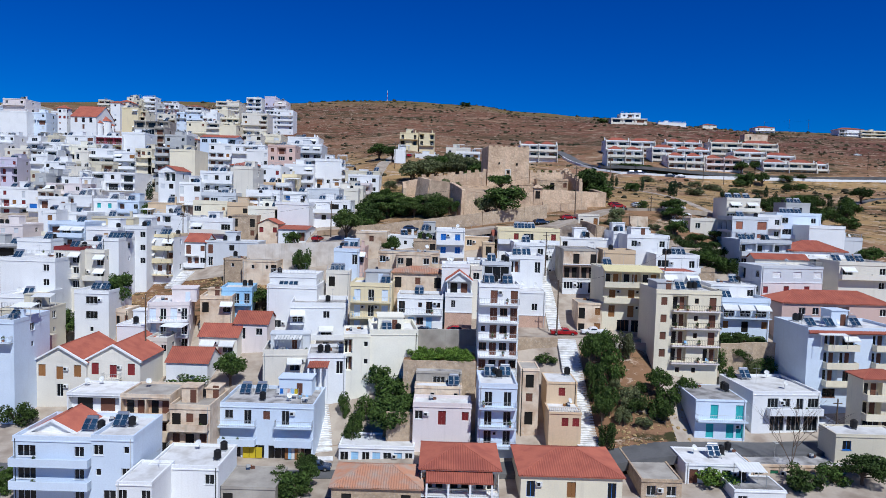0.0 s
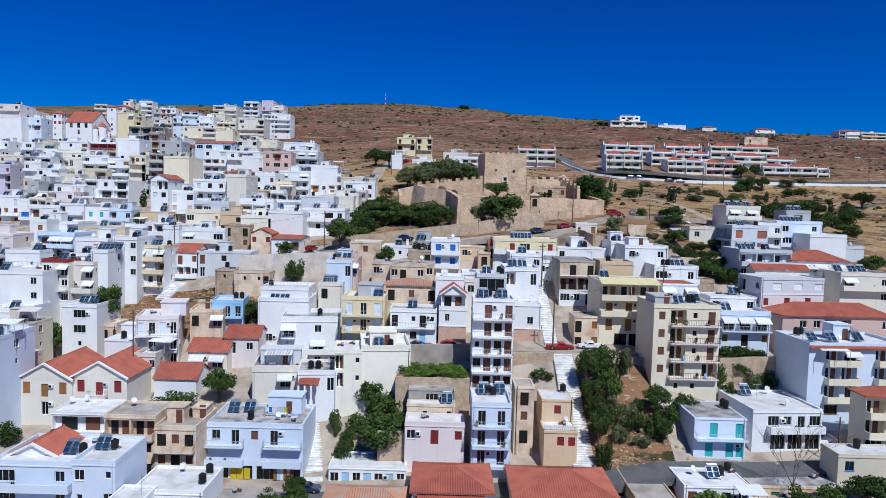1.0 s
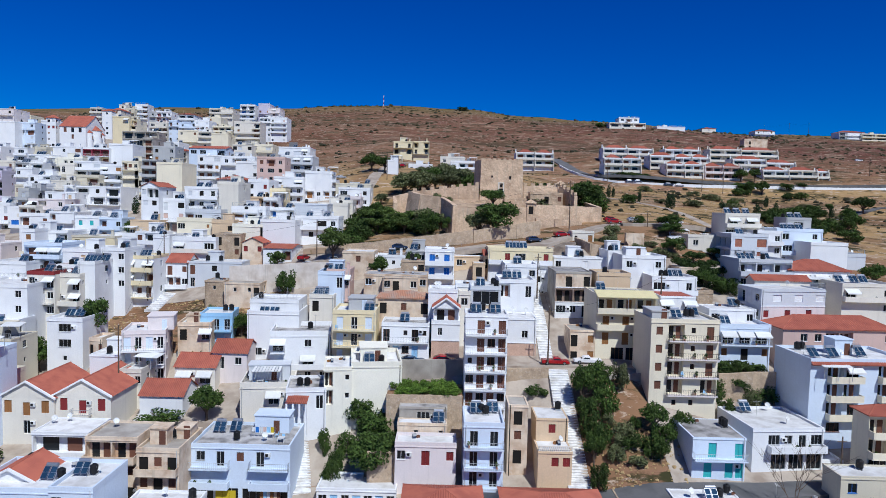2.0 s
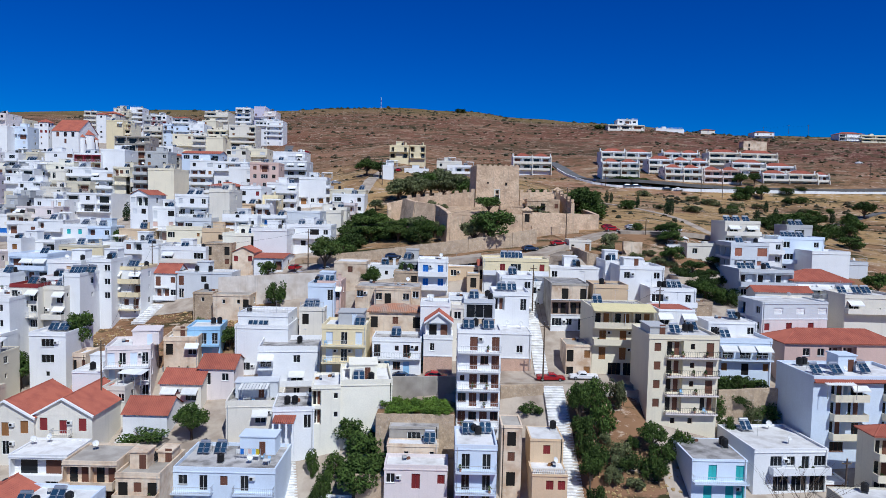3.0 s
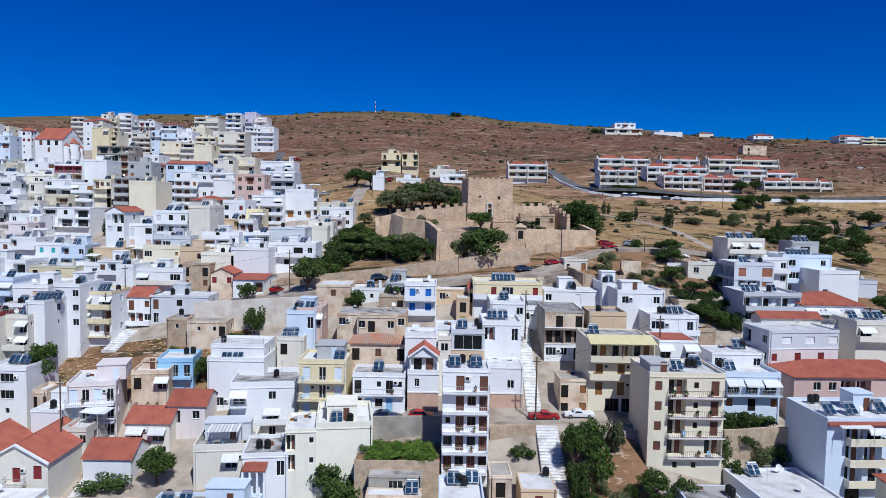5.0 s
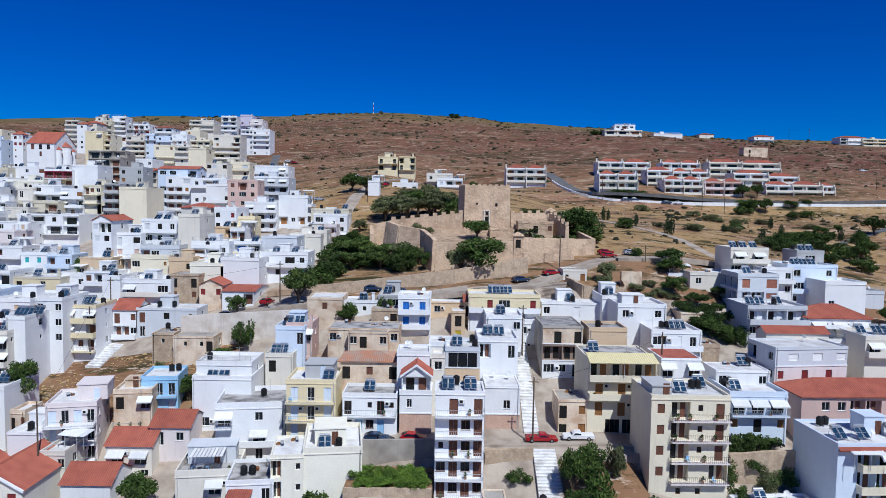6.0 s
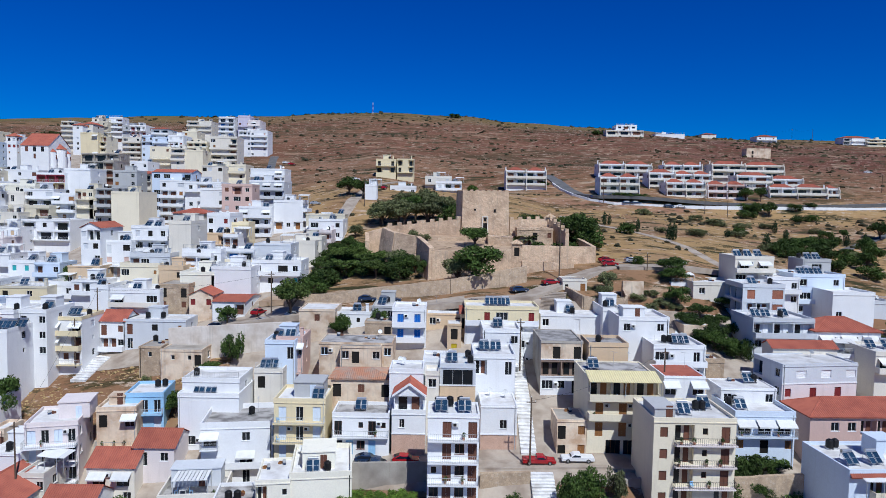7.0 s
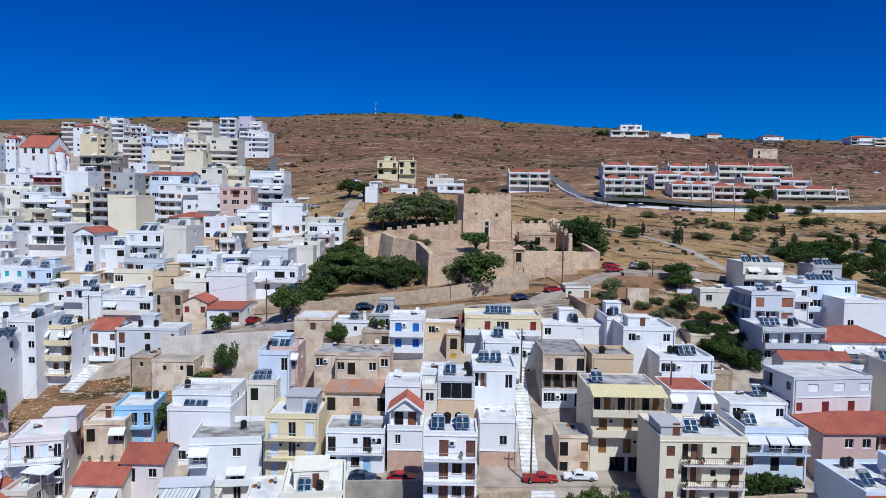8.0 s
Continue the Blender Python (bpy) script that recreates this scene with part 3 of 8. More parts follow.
WORDS = {"white": "whitewashed", "bluewhite": "bluish white", "cream": "cream", "ivory": "ivory", "beige": "beige", "yellow": "yellow", "pale": "pale yellow", "ochre": "ochre", "pink": "pink", "rose": "pale rose",
         "blue": "light blue", "grey": "grey", "lilac": "lilac", "lightgrey": "pale grey", "shadedbrick": "brown brick", "concrete": "bare concrete", "oldwall": "flaking old", "rubble": "rubble stone", "brown": "brown", "fort": "stone"}
FLOORS = {1: "one-storey", 2: "two-storey", 3: "three-storey", 4: "four-storey", 5: "five-storey", 6: "six-storey"}


def house(x, y, top, w, d, col="white", front="w.w/w.w", rz=0, left="", right="", roof="flat", rise=1.8, up=0.55, roofcol=None, frame="white", sh="brown", bal=None, reach=1.2, base=None, pent=(),
          low=None, detail=True, note="", kind="house", rim=None, cap=None, clutter=0, storey=FLOOR, rails=None, units=0, tiers=()):
    """A house: front-left corner of its roof line at x, y, top; facade patterns run from the top floor down; it stands on the slope."""
    c, s = math.cos(radians(rz)), math.sin(radians(rz))
    corners = [(x + c * u - s * v, y + s * u + c * v) for u, v in ((0, 0), (w, 0), (w, d), (0, d))]
    floor = base if base is not None else min(ground_z(*p) for p in corners) - 0.5
    if not detail and kind == "house":
        rows = front.split("/")
        while top - floor > (len(rows) + 1.05) * storey and len(rows) < 5:
            rows.append(rows[-1] if set(rows[-1]) - set(".") else rows[0].lstrip("=~"))
        front = "/".join(rows)
        if kind == "house" and right:
            right = "/".join(right.split("/")[k % 2] for k in range(len(rows)))
    floors = max(front.count("/") + 1 if front else 1, 1)
    floor = min(floor, top - floors * storey - 0.05)
    h = top - floor
    thing = new(kind)
    thing.matrix_basis = pose(x, y, floor, 0, 0, rz)
    rooftext = {"flat": "flat roof", "hip": "red hipped tile roof", "gx": "red pitched tile roof", "gy": "red gabled tile roof", "old": "faded tile roof"}[roof]
    tagged(thing, note or f"{FLOORS.get(floors, 'tall')} {WORDS[col]} house with {rooftext} on the slope", kind.replace("_", " "), "houses of the town")
    walls, terraces = bmesh.new(), []
    sides = ((Matrix.Identity(4), w, front), (pose(w, 0, 0, 0, 0, 90), d, right), (pose(0, d, 0, 0, 0, -90), d, left), (pose(w, d, 0, 0, 0, 180), w, ""))
    for turn, width, pattern in sides:
        holes, balconies = openings(pattern, width, h, storey)
        if tiers and turn == sides[0][0]:
            cuts = [h] + [h - storey * (k + 1) for k in range(len(tiers) - 1)] + [0]
            for k, tone in enumerate(tiers):
                shell = bmesh.new()
                facade(shell, turn, width, cuts[k + 1], cuts[k], [o for o in holes if cuts[k + 1] - 0.02 <= o[2] < cuts[k]])
                part("front_wall", shell, tone, thing)
                if k:
                    part("string_course", boxed((-0.05, -0.09, cuts[k] - 0.1, width + 0.05, -0.005, cuts[k] + 0.08)), rim or "white", thing)
        else:
            facade(walls, turn, width, 0, h, holes)
        opening_parts(thing, turn, holes, frame, sh, detail)
        for style, b0, b1, z in balconies:
            bw = round(b1 - b0, 2)
            if reach >= 0.8 and bw > 1.6:
                terraces.append((turn, b0, b1, z))
            at = turn @ Matrix.Translation((b0, -0.003, z - 0.1))
            slab = part("balcony", cached(("balcony", bw, reach), bal or col, lambda: boxed((0, -reach, -0.08, bw, 0, 0.1))), None, thing, at=at)
            if style == "=":
                part("parapet", cached(("parapet", bw, reach), bal or col, lambda: parapet_mesh(bw, reach)), None, slab, at=(0, 0, 0.1))
            elif style == "~":
                part("railing", cached(("railing", bw, reach), rails or "rail", lambda: rail_mesh(bw, reach)), None, slab, at=(0, 0, 0.1))
    roofed = roof != "flat"
    v = [walls.verts.new(p) for p in ((0, 0, h - (0 if roofed else 0.02)), (w, 0, h - (0 if roofed else 0.02)), (w, d, h - (0 if roofed else 0.02)), (0, d, h - (0 if roofed else 0.02)))]
    walls.faces.new(v)
    part("wall", walls, col, thing)
    if roof == "flat":
        t = 0.2
        rim_bm = boxed((-0.04, -0.04, h - 0.12, w + 0.04, t, h + up), (-0.04, d - t, h - 0.12, w + 0.04, d + 0.04, h + up), (-0.04, t, h - 0.12, t, d - t, h + up), (w - t, t, h - 0.12, w + 0.04, d - t, h + up))
        box(rim_bm, -0.1, -0.1, h - 0.2, w + 0.1, -0.04, h - 0.06)
        part("parapet", rim_bm, rim or col, thing)
        part("roof", boxed((t, t, h - 0.01, w - t, d - t, h + 0.06)), roofcol or "roofwhite", thing)
    else:
        tiles = roofcol or ("oldtile" if roof == "old" else "tile")
        shape = hip_roof(w, d, rise) if roof in ("hip", "old") else gable_roof(w, d, rise, roof[1])
        part("roof", shape, tiles, thing, at=(0, 0, h + 0.13 if roof in ("hip", "old") else h))
        if roof in ("gx", "gy"):
            for end in gable_wall(w, d, rise, roof[1]):
                part("gable", end, col, thing, at=(0, 0, h - 0.02))
            if detail and roof == "gy":
                for s in (0, 1):
                    part("bargeboard", bargeboard(w, rise, s), "white", thing, at=(0, 0, h))
    for k in range(units + 1 if units else 0):
        u = w * k / units
        part("party_wall", boxed((u - 0.14, -1.9, 0, u + 0.14, -0.01, h - 2.6), (u - 0.14, -1.3, h - 2.6, u + 0.14, -0.01, h - 0.2), (u - 0.2, -0.5, h - 0.2, u + 0.2, -0.01, h + up + 0.5)), bal or col, thing)
        if k % 2 == 0:
            part("chimney", boxed((u - 0.22, 2.2, h + up - 0.1, u + 0.22, 2.6, h + up + 1.5), (u - 0.3, 2.12, h + up + 1.5, u + 0.3, 2.68, h + up + 1.6)), col, thing)
    for k in range(units):
        unit_w = w / units
        part("tiled_roof", hip_roof(unit_w * 0.74, d * 0.5, 1.5, 0.15), "tile", thing, at=(unit_w * k + unit_w * 0.13, 0.7, h + up + 0.05))
    if cap:
        part("tiled_cap", hip_roof(w - 2 * cap, d - 2 * cap, 1.3, 0), "tile", thing, at=(cap, cap, h + up + 0.1))
    rng = random.Random(int(x * 31 + y * 17))
    for kind_, u, z in [(k, u, z) for k, u, z, a, _ in openings(front, w, h, storey)[0] if k in "dSWwA" for u, z in ((u + a + 0.15, z + (1.6 if k in "dSA" else 0.6)),)]:
        if detail and rng.random() < 0.3 and u < w - 1.1:
            unit = part("air_conditioner", cached(("air_conditioner",), "awning", lambda: boxed((0, -0.32, 0, 0.8, -0.02, 0.55))), None, thing, at=(u, 0, z))
            part("fan_grille", cached(("fan_grille",), "black", lambda: boxed((0.08, -0.335, 0.08, 0.5, -0.318, 0.48))), None, unit)
    if detail and roof == "flat" and rng.random() < 0.6 and kind == "house":
        bm = bmesh.new()
        u = w - 0.3 if rng.random() < 0.5 else 0.3
        tube(bm, (u, -0.09, 0), (u, -0.09, h + 0.2), 0.055, n=6)
        part("downpipe", bm, rng.choice(("rail", "grey", "black")), thing)
    if detail and not clutter and roof == "flat" and min(w, d) > 3.4 and kind != "guard_house":
        for k in range(2):
            if rng.random() < 0.75:
                put(rng.choice("tavatgg"), thing.matrix_basis @ pose(rng.uniform(0.9, w - 0.9), rng.uniform(d * 0.55, d - 1.0), h + 0.06, 0, 0, rng.choice((0, 20, -35, 90))))
    for turn, b0, b1, z in terraces:
        for k in range(int((b1 - b0) / 1.9)):
            if detail and rng.random() < 0.27:
                put(rng.choice("oooh"), thing.matrix_basis @ turn @ pose(b0 + 0.5 + k * 1.9 + rng.uniform(0, 0.5), -reach * 0.5, z, 0, 0, rng.choice((0, 90, 180, 25))))
    if clutter and roof == "flat":
        if rng.random() < 0.6:
            part("stair_head", boxed((w * 0.3, d * 0.45, h + 0.04, w * 0.3 + 3, d * 0.45 + 3, h + 2.3), (w * 0.3 - 0.12, d * 0.45 - 0.12, h + 2.3, w * 0.3 + 3.12, d * 0.45 + 3.12, h + 2.45)), col, thing)
        if rng.random() < 0.5:
            part("chimney", boxed((w * 0.8, d * 0.3, h, w * 0.8 + 0.6, d * 0.3 + 0.5, h + 1.7), (w * 0.8 - 0.08, d * 0.3 - 0.08, h + 1.7, w * 0.8 + 0.68, d * 0.3 + 0.58, h + 1.82)), col, thing)
        for k in range(clutter):
            put(rng.choice("sssttvatr"), thing.matrix_basis @ pose(rng.uniform(1.2, max(w - 1.2, 1.3)), rng.uniform(1.3, d * 0.42), h + 0.06, 0, 0, rng.choice((0, 0, 8, -12))))
        if rng.random() < 0.35:
            part("roof_railing", cached(("roof_railing", round(w - 0.4, 1)), "rail", lambda: rail_mesh(round(w - 0.4, 1), 0.3)), None, thing, at=(0.2, 0.4, h + up))
    for p in pent:
        u0, v0, u1, v1, ph = p[:5]
        bm = boxed((u0, v0, h + 0.04, u1, v1, h + ph), (u0 - 0.15, v0 - 0.15, h + ph, u1 + 0.15, v1 + 0.15, h + ph + 0.18))
        box_ob = part("stair_head", bm, p[5] if len(p) > 5 else col, thing)
        part("door", cached(("door", 0.9, 1.95), sh, lambda: shutter_mesh(0.9, 1.95)), None, box_ob, at=(u0 + (u1 - u0) * 0.55, v0 - 0.065, h + 0.08))
    return thing


# ---- roof equipment ----
def water_heater():
    """Solar water heater: two tilted collectors, a steel tank and its stand."""
    thing = new("solar_water_heater")
    tagged(thing, "solar water heater with two dark collectors and steel tank", "solar heater", "solar heaters on the roofs")
    for k in (0, 1):
        bm = boxed((0.0, 0, 0, 0.82, 1.7, 0.05))
        facade(bm, pose(0, 0, 0.09, -90), 0.82, 0.0, 1.7, [("p", 0.05, 0.05, 0.72, 0.78), ("p", 0.05, 0.87, 0.72, 0.78)], 0.02)
        for f in bm.faces:
            f.material_index = 1 if f.calc_center_median().z > 0.085 else 0
        part("collector", bm, "panel", thing, at=pose(-0.88 + k * 0.92, -0.7, 0.3, 42)).data.materials.append(M["steel"])
    bm = bmesh.new()
    tube(bm, (-0.72, 0.75, 1.6), (0.72, 0.75, 1.6), 0.26, n=12)
    part("tank", bm, "steel", thing, smooth=False)
    bm = bmesh.new()
    for x in (-0.9, 0.9):
        tube(bm, (x, 0.95, 0), (x, 0.75, 1.4), 0.025, n=5)
        tube(bm, (x, -0.9, 0), (x, 0.75, 1.35), 0.025, n=5)
        tube(bm, (x, -0.9, 0.02), (x, 0.95, 0.02), 0.025, n=5)
    tube(bm, (-0.9, 0.75, 1.33), (0.9, 0.75, 1.33), 0.025, n=5)
    part("stand", bm, "steel", thing)
    return thing


def water_tank():
    thing = new("water_tank")
    tagged(thing, "black plastic water barrel on a roof", "water tank", "water tanks on the roofs")
    bm = bmesh.new()
    for z0, z1, r0, r1 in ((0.25, 0.35, 0.45, 0.5), (0.35, 1.25, 0.5, 0.5), (1.25, 1.4, 0.5, 0.3), (1.4, 1.47, 0.2, 0.2)):
        tube(bm, (0, 0, z0), (0, 0, z1), r0, r1, 12)
    part("barrel", bm, "black", thing)
    part("stand", boxed((-0.45, -0.45, 0, -0.37, 0.45, 0.25), (0.37, -0.45, 0, 0.45, 0.45, 0.25), (-0.45, -0.04, 0.2, 0.45, 0.04, 0.25)), "steel", thing)
    return thing


def dish():
    thing = new("satellite_dish")
    tagged(thing, "white satellite dish on a short pole", "satellite dish", "satellite dishes on the roofs")
    bm = bmesh.new()
    rings = []
    for r, z in ((0.02, 0.0), (0.2, 0.03), (0.36, 0.1), (0.45, 0.17)):
        rings.append([bm.verts.new((r * math.cos(k * math.pi / 6), r * math.sin(k * math.pi / 6), z)) for k in range(12)])
    for a, b in zip(rings, rings[1:]):
        for k in range(12):
            bm.faces.new((a[k], a[(k + 1) % 12], b[(k + 1) % 12], b[k]))
    part("bowl", bm, "awning", thing, at=pose(0, -0.1, 0.95, 60, 0, 25))
    bm = bmesh.new()
    tube(bm, (0, 0, 0), (0, 0, 0.95), 0.03, n=5)
    tube(bm, (0, -0.05, 0.85), (0.15, -0.6, 1.15), 0.015, n=4)
    part("pole", bm, "steel", thing)
    return thing


def aerial():
    thing = new("roof_aerial")
    tagged(thing, "thin metal television aerial on a roof", "aerial", "aerials on the roofs")
    bm = bmesh.new()
    tube(bm, (0, 0, 0), (0, 0, 2.6), 0.025, n=5)
    part("mast", bm, "steel", thing)
    bm = bmesh.new()
    tube(bm, (-0.6, 0, 2.45), (0.6, 0, 2.45), 0.015, n=4)
    for k in range(6):
        x = -0.55 + k * 0.22
        tube(bm, (x, -0.3 + k * 0.03, 2.45), (x, 0.3 - k * 0.03, 2.45), 0.01, n=4)
    part("antenna", bm, "steel", thing)
    return thing


KIT = {"s": water_heater, "t": water_tank, "a": dish, "v": aerial}
MADE = {}


def put(kind, at):
    """Places one more of a kind: the first is built, the others are copies."""
    if kind in MADE:
        return copy_thing(MADE[kind], at)
    ob = KIT[kind]()
    ob.matrix_basis = at
    MADE[kind] = ob
    return ob


def on_roof(ob, *rows):
    """Stands equipment on a flat roof: rows of (kind, along, inward, turn)."""
    roof_part = next(c for c in ob.children if c.name.startswith("roof"))
    top = max(v.co.z for v in roof_part.data.vertices)
    for kind, u, v, *turn in rows:
        put(kind, ob.matrix_basis @ pose(u, v, top, 0, 0, turn[0] if turn else 0))


def pergola():
    thing = new("pergola")
    tagged(thing, "roof terrace pergola with a pale slatted cover", "pergola", "pergolas on the roofs")
    for u in (0.05, 4.75):
        for v in (0.05, 3.15):
            part("post", cached(("pergola_post",), "rail", lambda: boxed((-0.05, -0.05, 0, 0.05, 0.05, 2.4))), None, thing, at=(u, v, 0))
    for v in (0.05, 3.15):
        part("beam", cached(("pergola_beam",), "rail", lambda: boxed((-0.1, -0.05, 2.4, 4.9, 0.05, 2.5))), None, thing, at=(0, v, 0))
    for k in range(9):
        part("slat", cached(("pergola_slat",), "awning", lambda: boxed((0, -0.3, 2.5, 0.44, 3.5, 2.55))), None, thing, at=(0.02 + k * 0.53, 0, 0))
    return thing


def lean_to():
    """A ribbed sheet roof that falls towards the front, on four thin posts."""
    thing = new("lean_to_roof")
    tagged(thing, "white ribbed lean-to roof on thin posts", "lean-to roof", "lean-to roofs of the town")
    bm = bmesh.new()
    rows = [[bm.verts.new((3.6 * k / 16, v, z + (0.05 if k % 2 else 0))) for k in range(17)] for v, z in ((0, 2.1), (2.6, 2.5), (2.6, 2.44), (0, 2.04))]
    for a, b in zip(rows, rows[1:] + rows[:1]):
        for k in range(16):
            bm.faces.new((a[k], a[k + 1], b[k + 1], b[k]))
    part("sheet", bm, "awning", thing)
    for u in (0.1, 3.5):
        for v, h in ((0.1, 2.06), (2.5, 2.44)):
            bm = bmesh.new()
            tube(bm, (u, v, 0), (u, v, h), 0.05, n=6)
            part("post", bm, "rail", thing)
    return thing


def clothes_line():
    thing = new("clothes_line")
    tagged(thing, "washing hung on a line over a roof", "clothes line", "clothes lines on the roofs")
    bm = bmesh.new()
    tube(bm, (0, 0, 1.6), (3.6, 0, 1.6), 0.012, n=4)
    part("line", bm, "wire", thing)
    for u in (0, 3.6):
        part("post", cached(("line_post",), "steel", lambda: boxed((-0.03, -0.03, 0, 0.03, 0.03, 1.65))), None, thing, at=(u, 0, 0))
    for k, c in enumerate(("awning", "deepblue", "awning", "pink", "blue", "khaki")):
        bm = bmesh.new()
        u0, u1 = 0.1 + k * 0.57, 0.6 + k * 0.57
        low = 0.85 - 0.12 * (k % 3)
        rows = [[bm.verts.new((u0 + (u1 - u0) * j / 4, y + s * 0.06 * (j % 2), z)) for j in range(5)] for y, z, s in ((-0.008, 1.6, 0), (-0.008, low, 1), (0.008, low, 1), (0.008, 1.6, 0))]
        for a, b in zip(rows, rows[1:] + rows[:1]):
            for j in range(4):
                bm.faces.new((a[j], a[j + 1], b[j + 1], b[j]))
        part("cloth", bm, c, thing)
    return thing


def terrace_table():
    thing = new("terrace_table")
    tagged(thing, "white plastic table on a roof terrace", "table", "terrace tables")
    part("tabletop", boxed((-0.5, -0.5, 0.7, 0.5, 0.5, 0.74)), "awning", thing)
    for u in (-0.42, 0.42):
        for v in (-0.42, 0.42):
            part("leg", cached(("table_leg",), "awning", lambda: boxed((-0.03, -0.03, 0, 0.03, 0.03, 0.7))), None, thing, at=(u, v, 0))
    return thing


def terrace_chair():
    thing = new("terrace_chair")
    tagged(thing, "blue plastic chair beside a terrace table", "chair", "terrace chairs")
    part("seat", boxed((-0.22, -0.22, 0.42, 0.22, 0.22, 0.46)), "blue", thing)
    part("backrest", boxed((-0.22, 0.2, 0.46, 0.22, 0.24, 0.9)), "blue", thing)
    for u in (-0.19, 0.19):
        for v in (-0.19, 0.19):
            part("leg", cached(("chair_leg",), "blue", lambda: boxed((-0.02, -0.02, 0, 0.02, 0.02, 0.42))), None, thing, at=(u, v, 0))
    return thing


def balustrade():
    thing = new("balustrade")
    tagged(thing, "pale turned balustrade round a roof terrace", "balustrade")
    part("handrail", boxed((0, -0.12, 0.7, 5, 0.12, 0.85)), "cream", thing)
    part("plinth", boxed((0, -0.12, 0, 5, 0.12, 0.1)), "cream", thing)

    def turned():
        bm = bmesh.new()
        for z0, z1, r0, r1 in ((0.1, 0.3, 0.05, 0.09), (0.3, 0.5, 0.09, 0.05), (0.5, 0.7, 0.05, 0.07)):
            tube(bm, (0, 0, z0), (0, 0, z1), r0, r1, 6)
        return bm

    for k in range(17):
        part("baluster", cached(("baluster",), "cream", turned), None, thing, at=(0.1 + 4.8 * k / 16, 0, 0))
    return thing


def potted_plant():
    thing = new("potted_plant")
    tagged(thing, "leafy green plant in a terracotta pot", "potted plant", "potted plants on balconies")
    bm = bmesh.new()
    tube(bm, (0, 0, 0), (0, 0, 0.34), 0.14, 0.2, 8)
    part("pot", bm, "oldtile", thing)
    verts, faces = leaf_cloud(np.random.default_rng(5), [(0, 0, 0.62, 0.28, 1.1), (0.1, 0.05, 0.85, 0.2, 1.0)], 90, 0.1)
    crown = bpy.data.meshes.new("foliage")
    crown.from_pydata([tuple(v) for v in verts], [], faces)
    crown.materials.append(M["leaf"])
    part("foliage", crown, None, thing)
    return thing


def roof_crates():
    thing = new("crate_stack")
    tagged(thing, "stack of dark plastic crates and boards on a roof", "crates", "crates on the roofs")
    for k, (x, y, z, t, c) in enumerate(((0, 0, 0, 0, "carblue"), (0.65, 0.1, 0, 12, "brown"), (0.05, 0.02, 0.33, 7, "grey"), (0.3, 0.62, 0, -20, "wood"))):
        bm = boxed((-0.28, -0.2, 0, 0.28, 0.2, 0.04), (-0.28, -0.2, 0.04, -0.25, 0.2, 0.32), (0.25, -0.2, 0.04, 0.28, 0.2, 0.32), (-0.25, -0.2, 0.04, 0.25, -0.17, 0.32), (-0.25, 0.17, 0.04, 0.25, 0.2, 0.32))
        part("crate", bm, c, thing, at=pose(x, y, z, 0, 0, t))
    return thing


KIT.update(o=potted_plant, g=roof_crates, p=pergola, r=lean_to, l=clothes_line, c=terrace_table, h=terrace_chair, b=balustrade)


# ---- plants ----
def leaf_cloud(rng, lobes, count, size):
    """Many small folded leaf clumps spread through a set of lobes (x, y, z, radius, flatness), thickest near their skins."""
    verts, faces = [], []
    weights = np.array([l[3] ** 2 for l in lobes])
    for lobe in rng.choice(len(lobes), count, p=weights / weights.sum()):
        cx, cy, cz, r, flat = lobes[lobe]
        v = rng.normal(size=3)
        v /= np.linalg.norm(v)
        p = np.array((cx, cy, cz)) + v * (r * rng.uniform(0.55, 1.05)) * np.array((1, 1, flat))
        a = rng.normal(size=3)
        a = a / np.linalg.norm(a)
        b = np.cross(a, v + rng.normal(size=3) * 0.5)
        b = b / (np.linalg.norm(b) + 1e-6)
        s = size * rng.uniform(0.6, 1.4)
        k = len(verts)
        verts += [p - a * s, p - b * s * 0.5 + v * s * 0.2, p + a * s, p + b * s * 0.5 + v * s * 0.2]
        faces.append((k, k + 1, k + 2, k + 3))
    return verts, faces


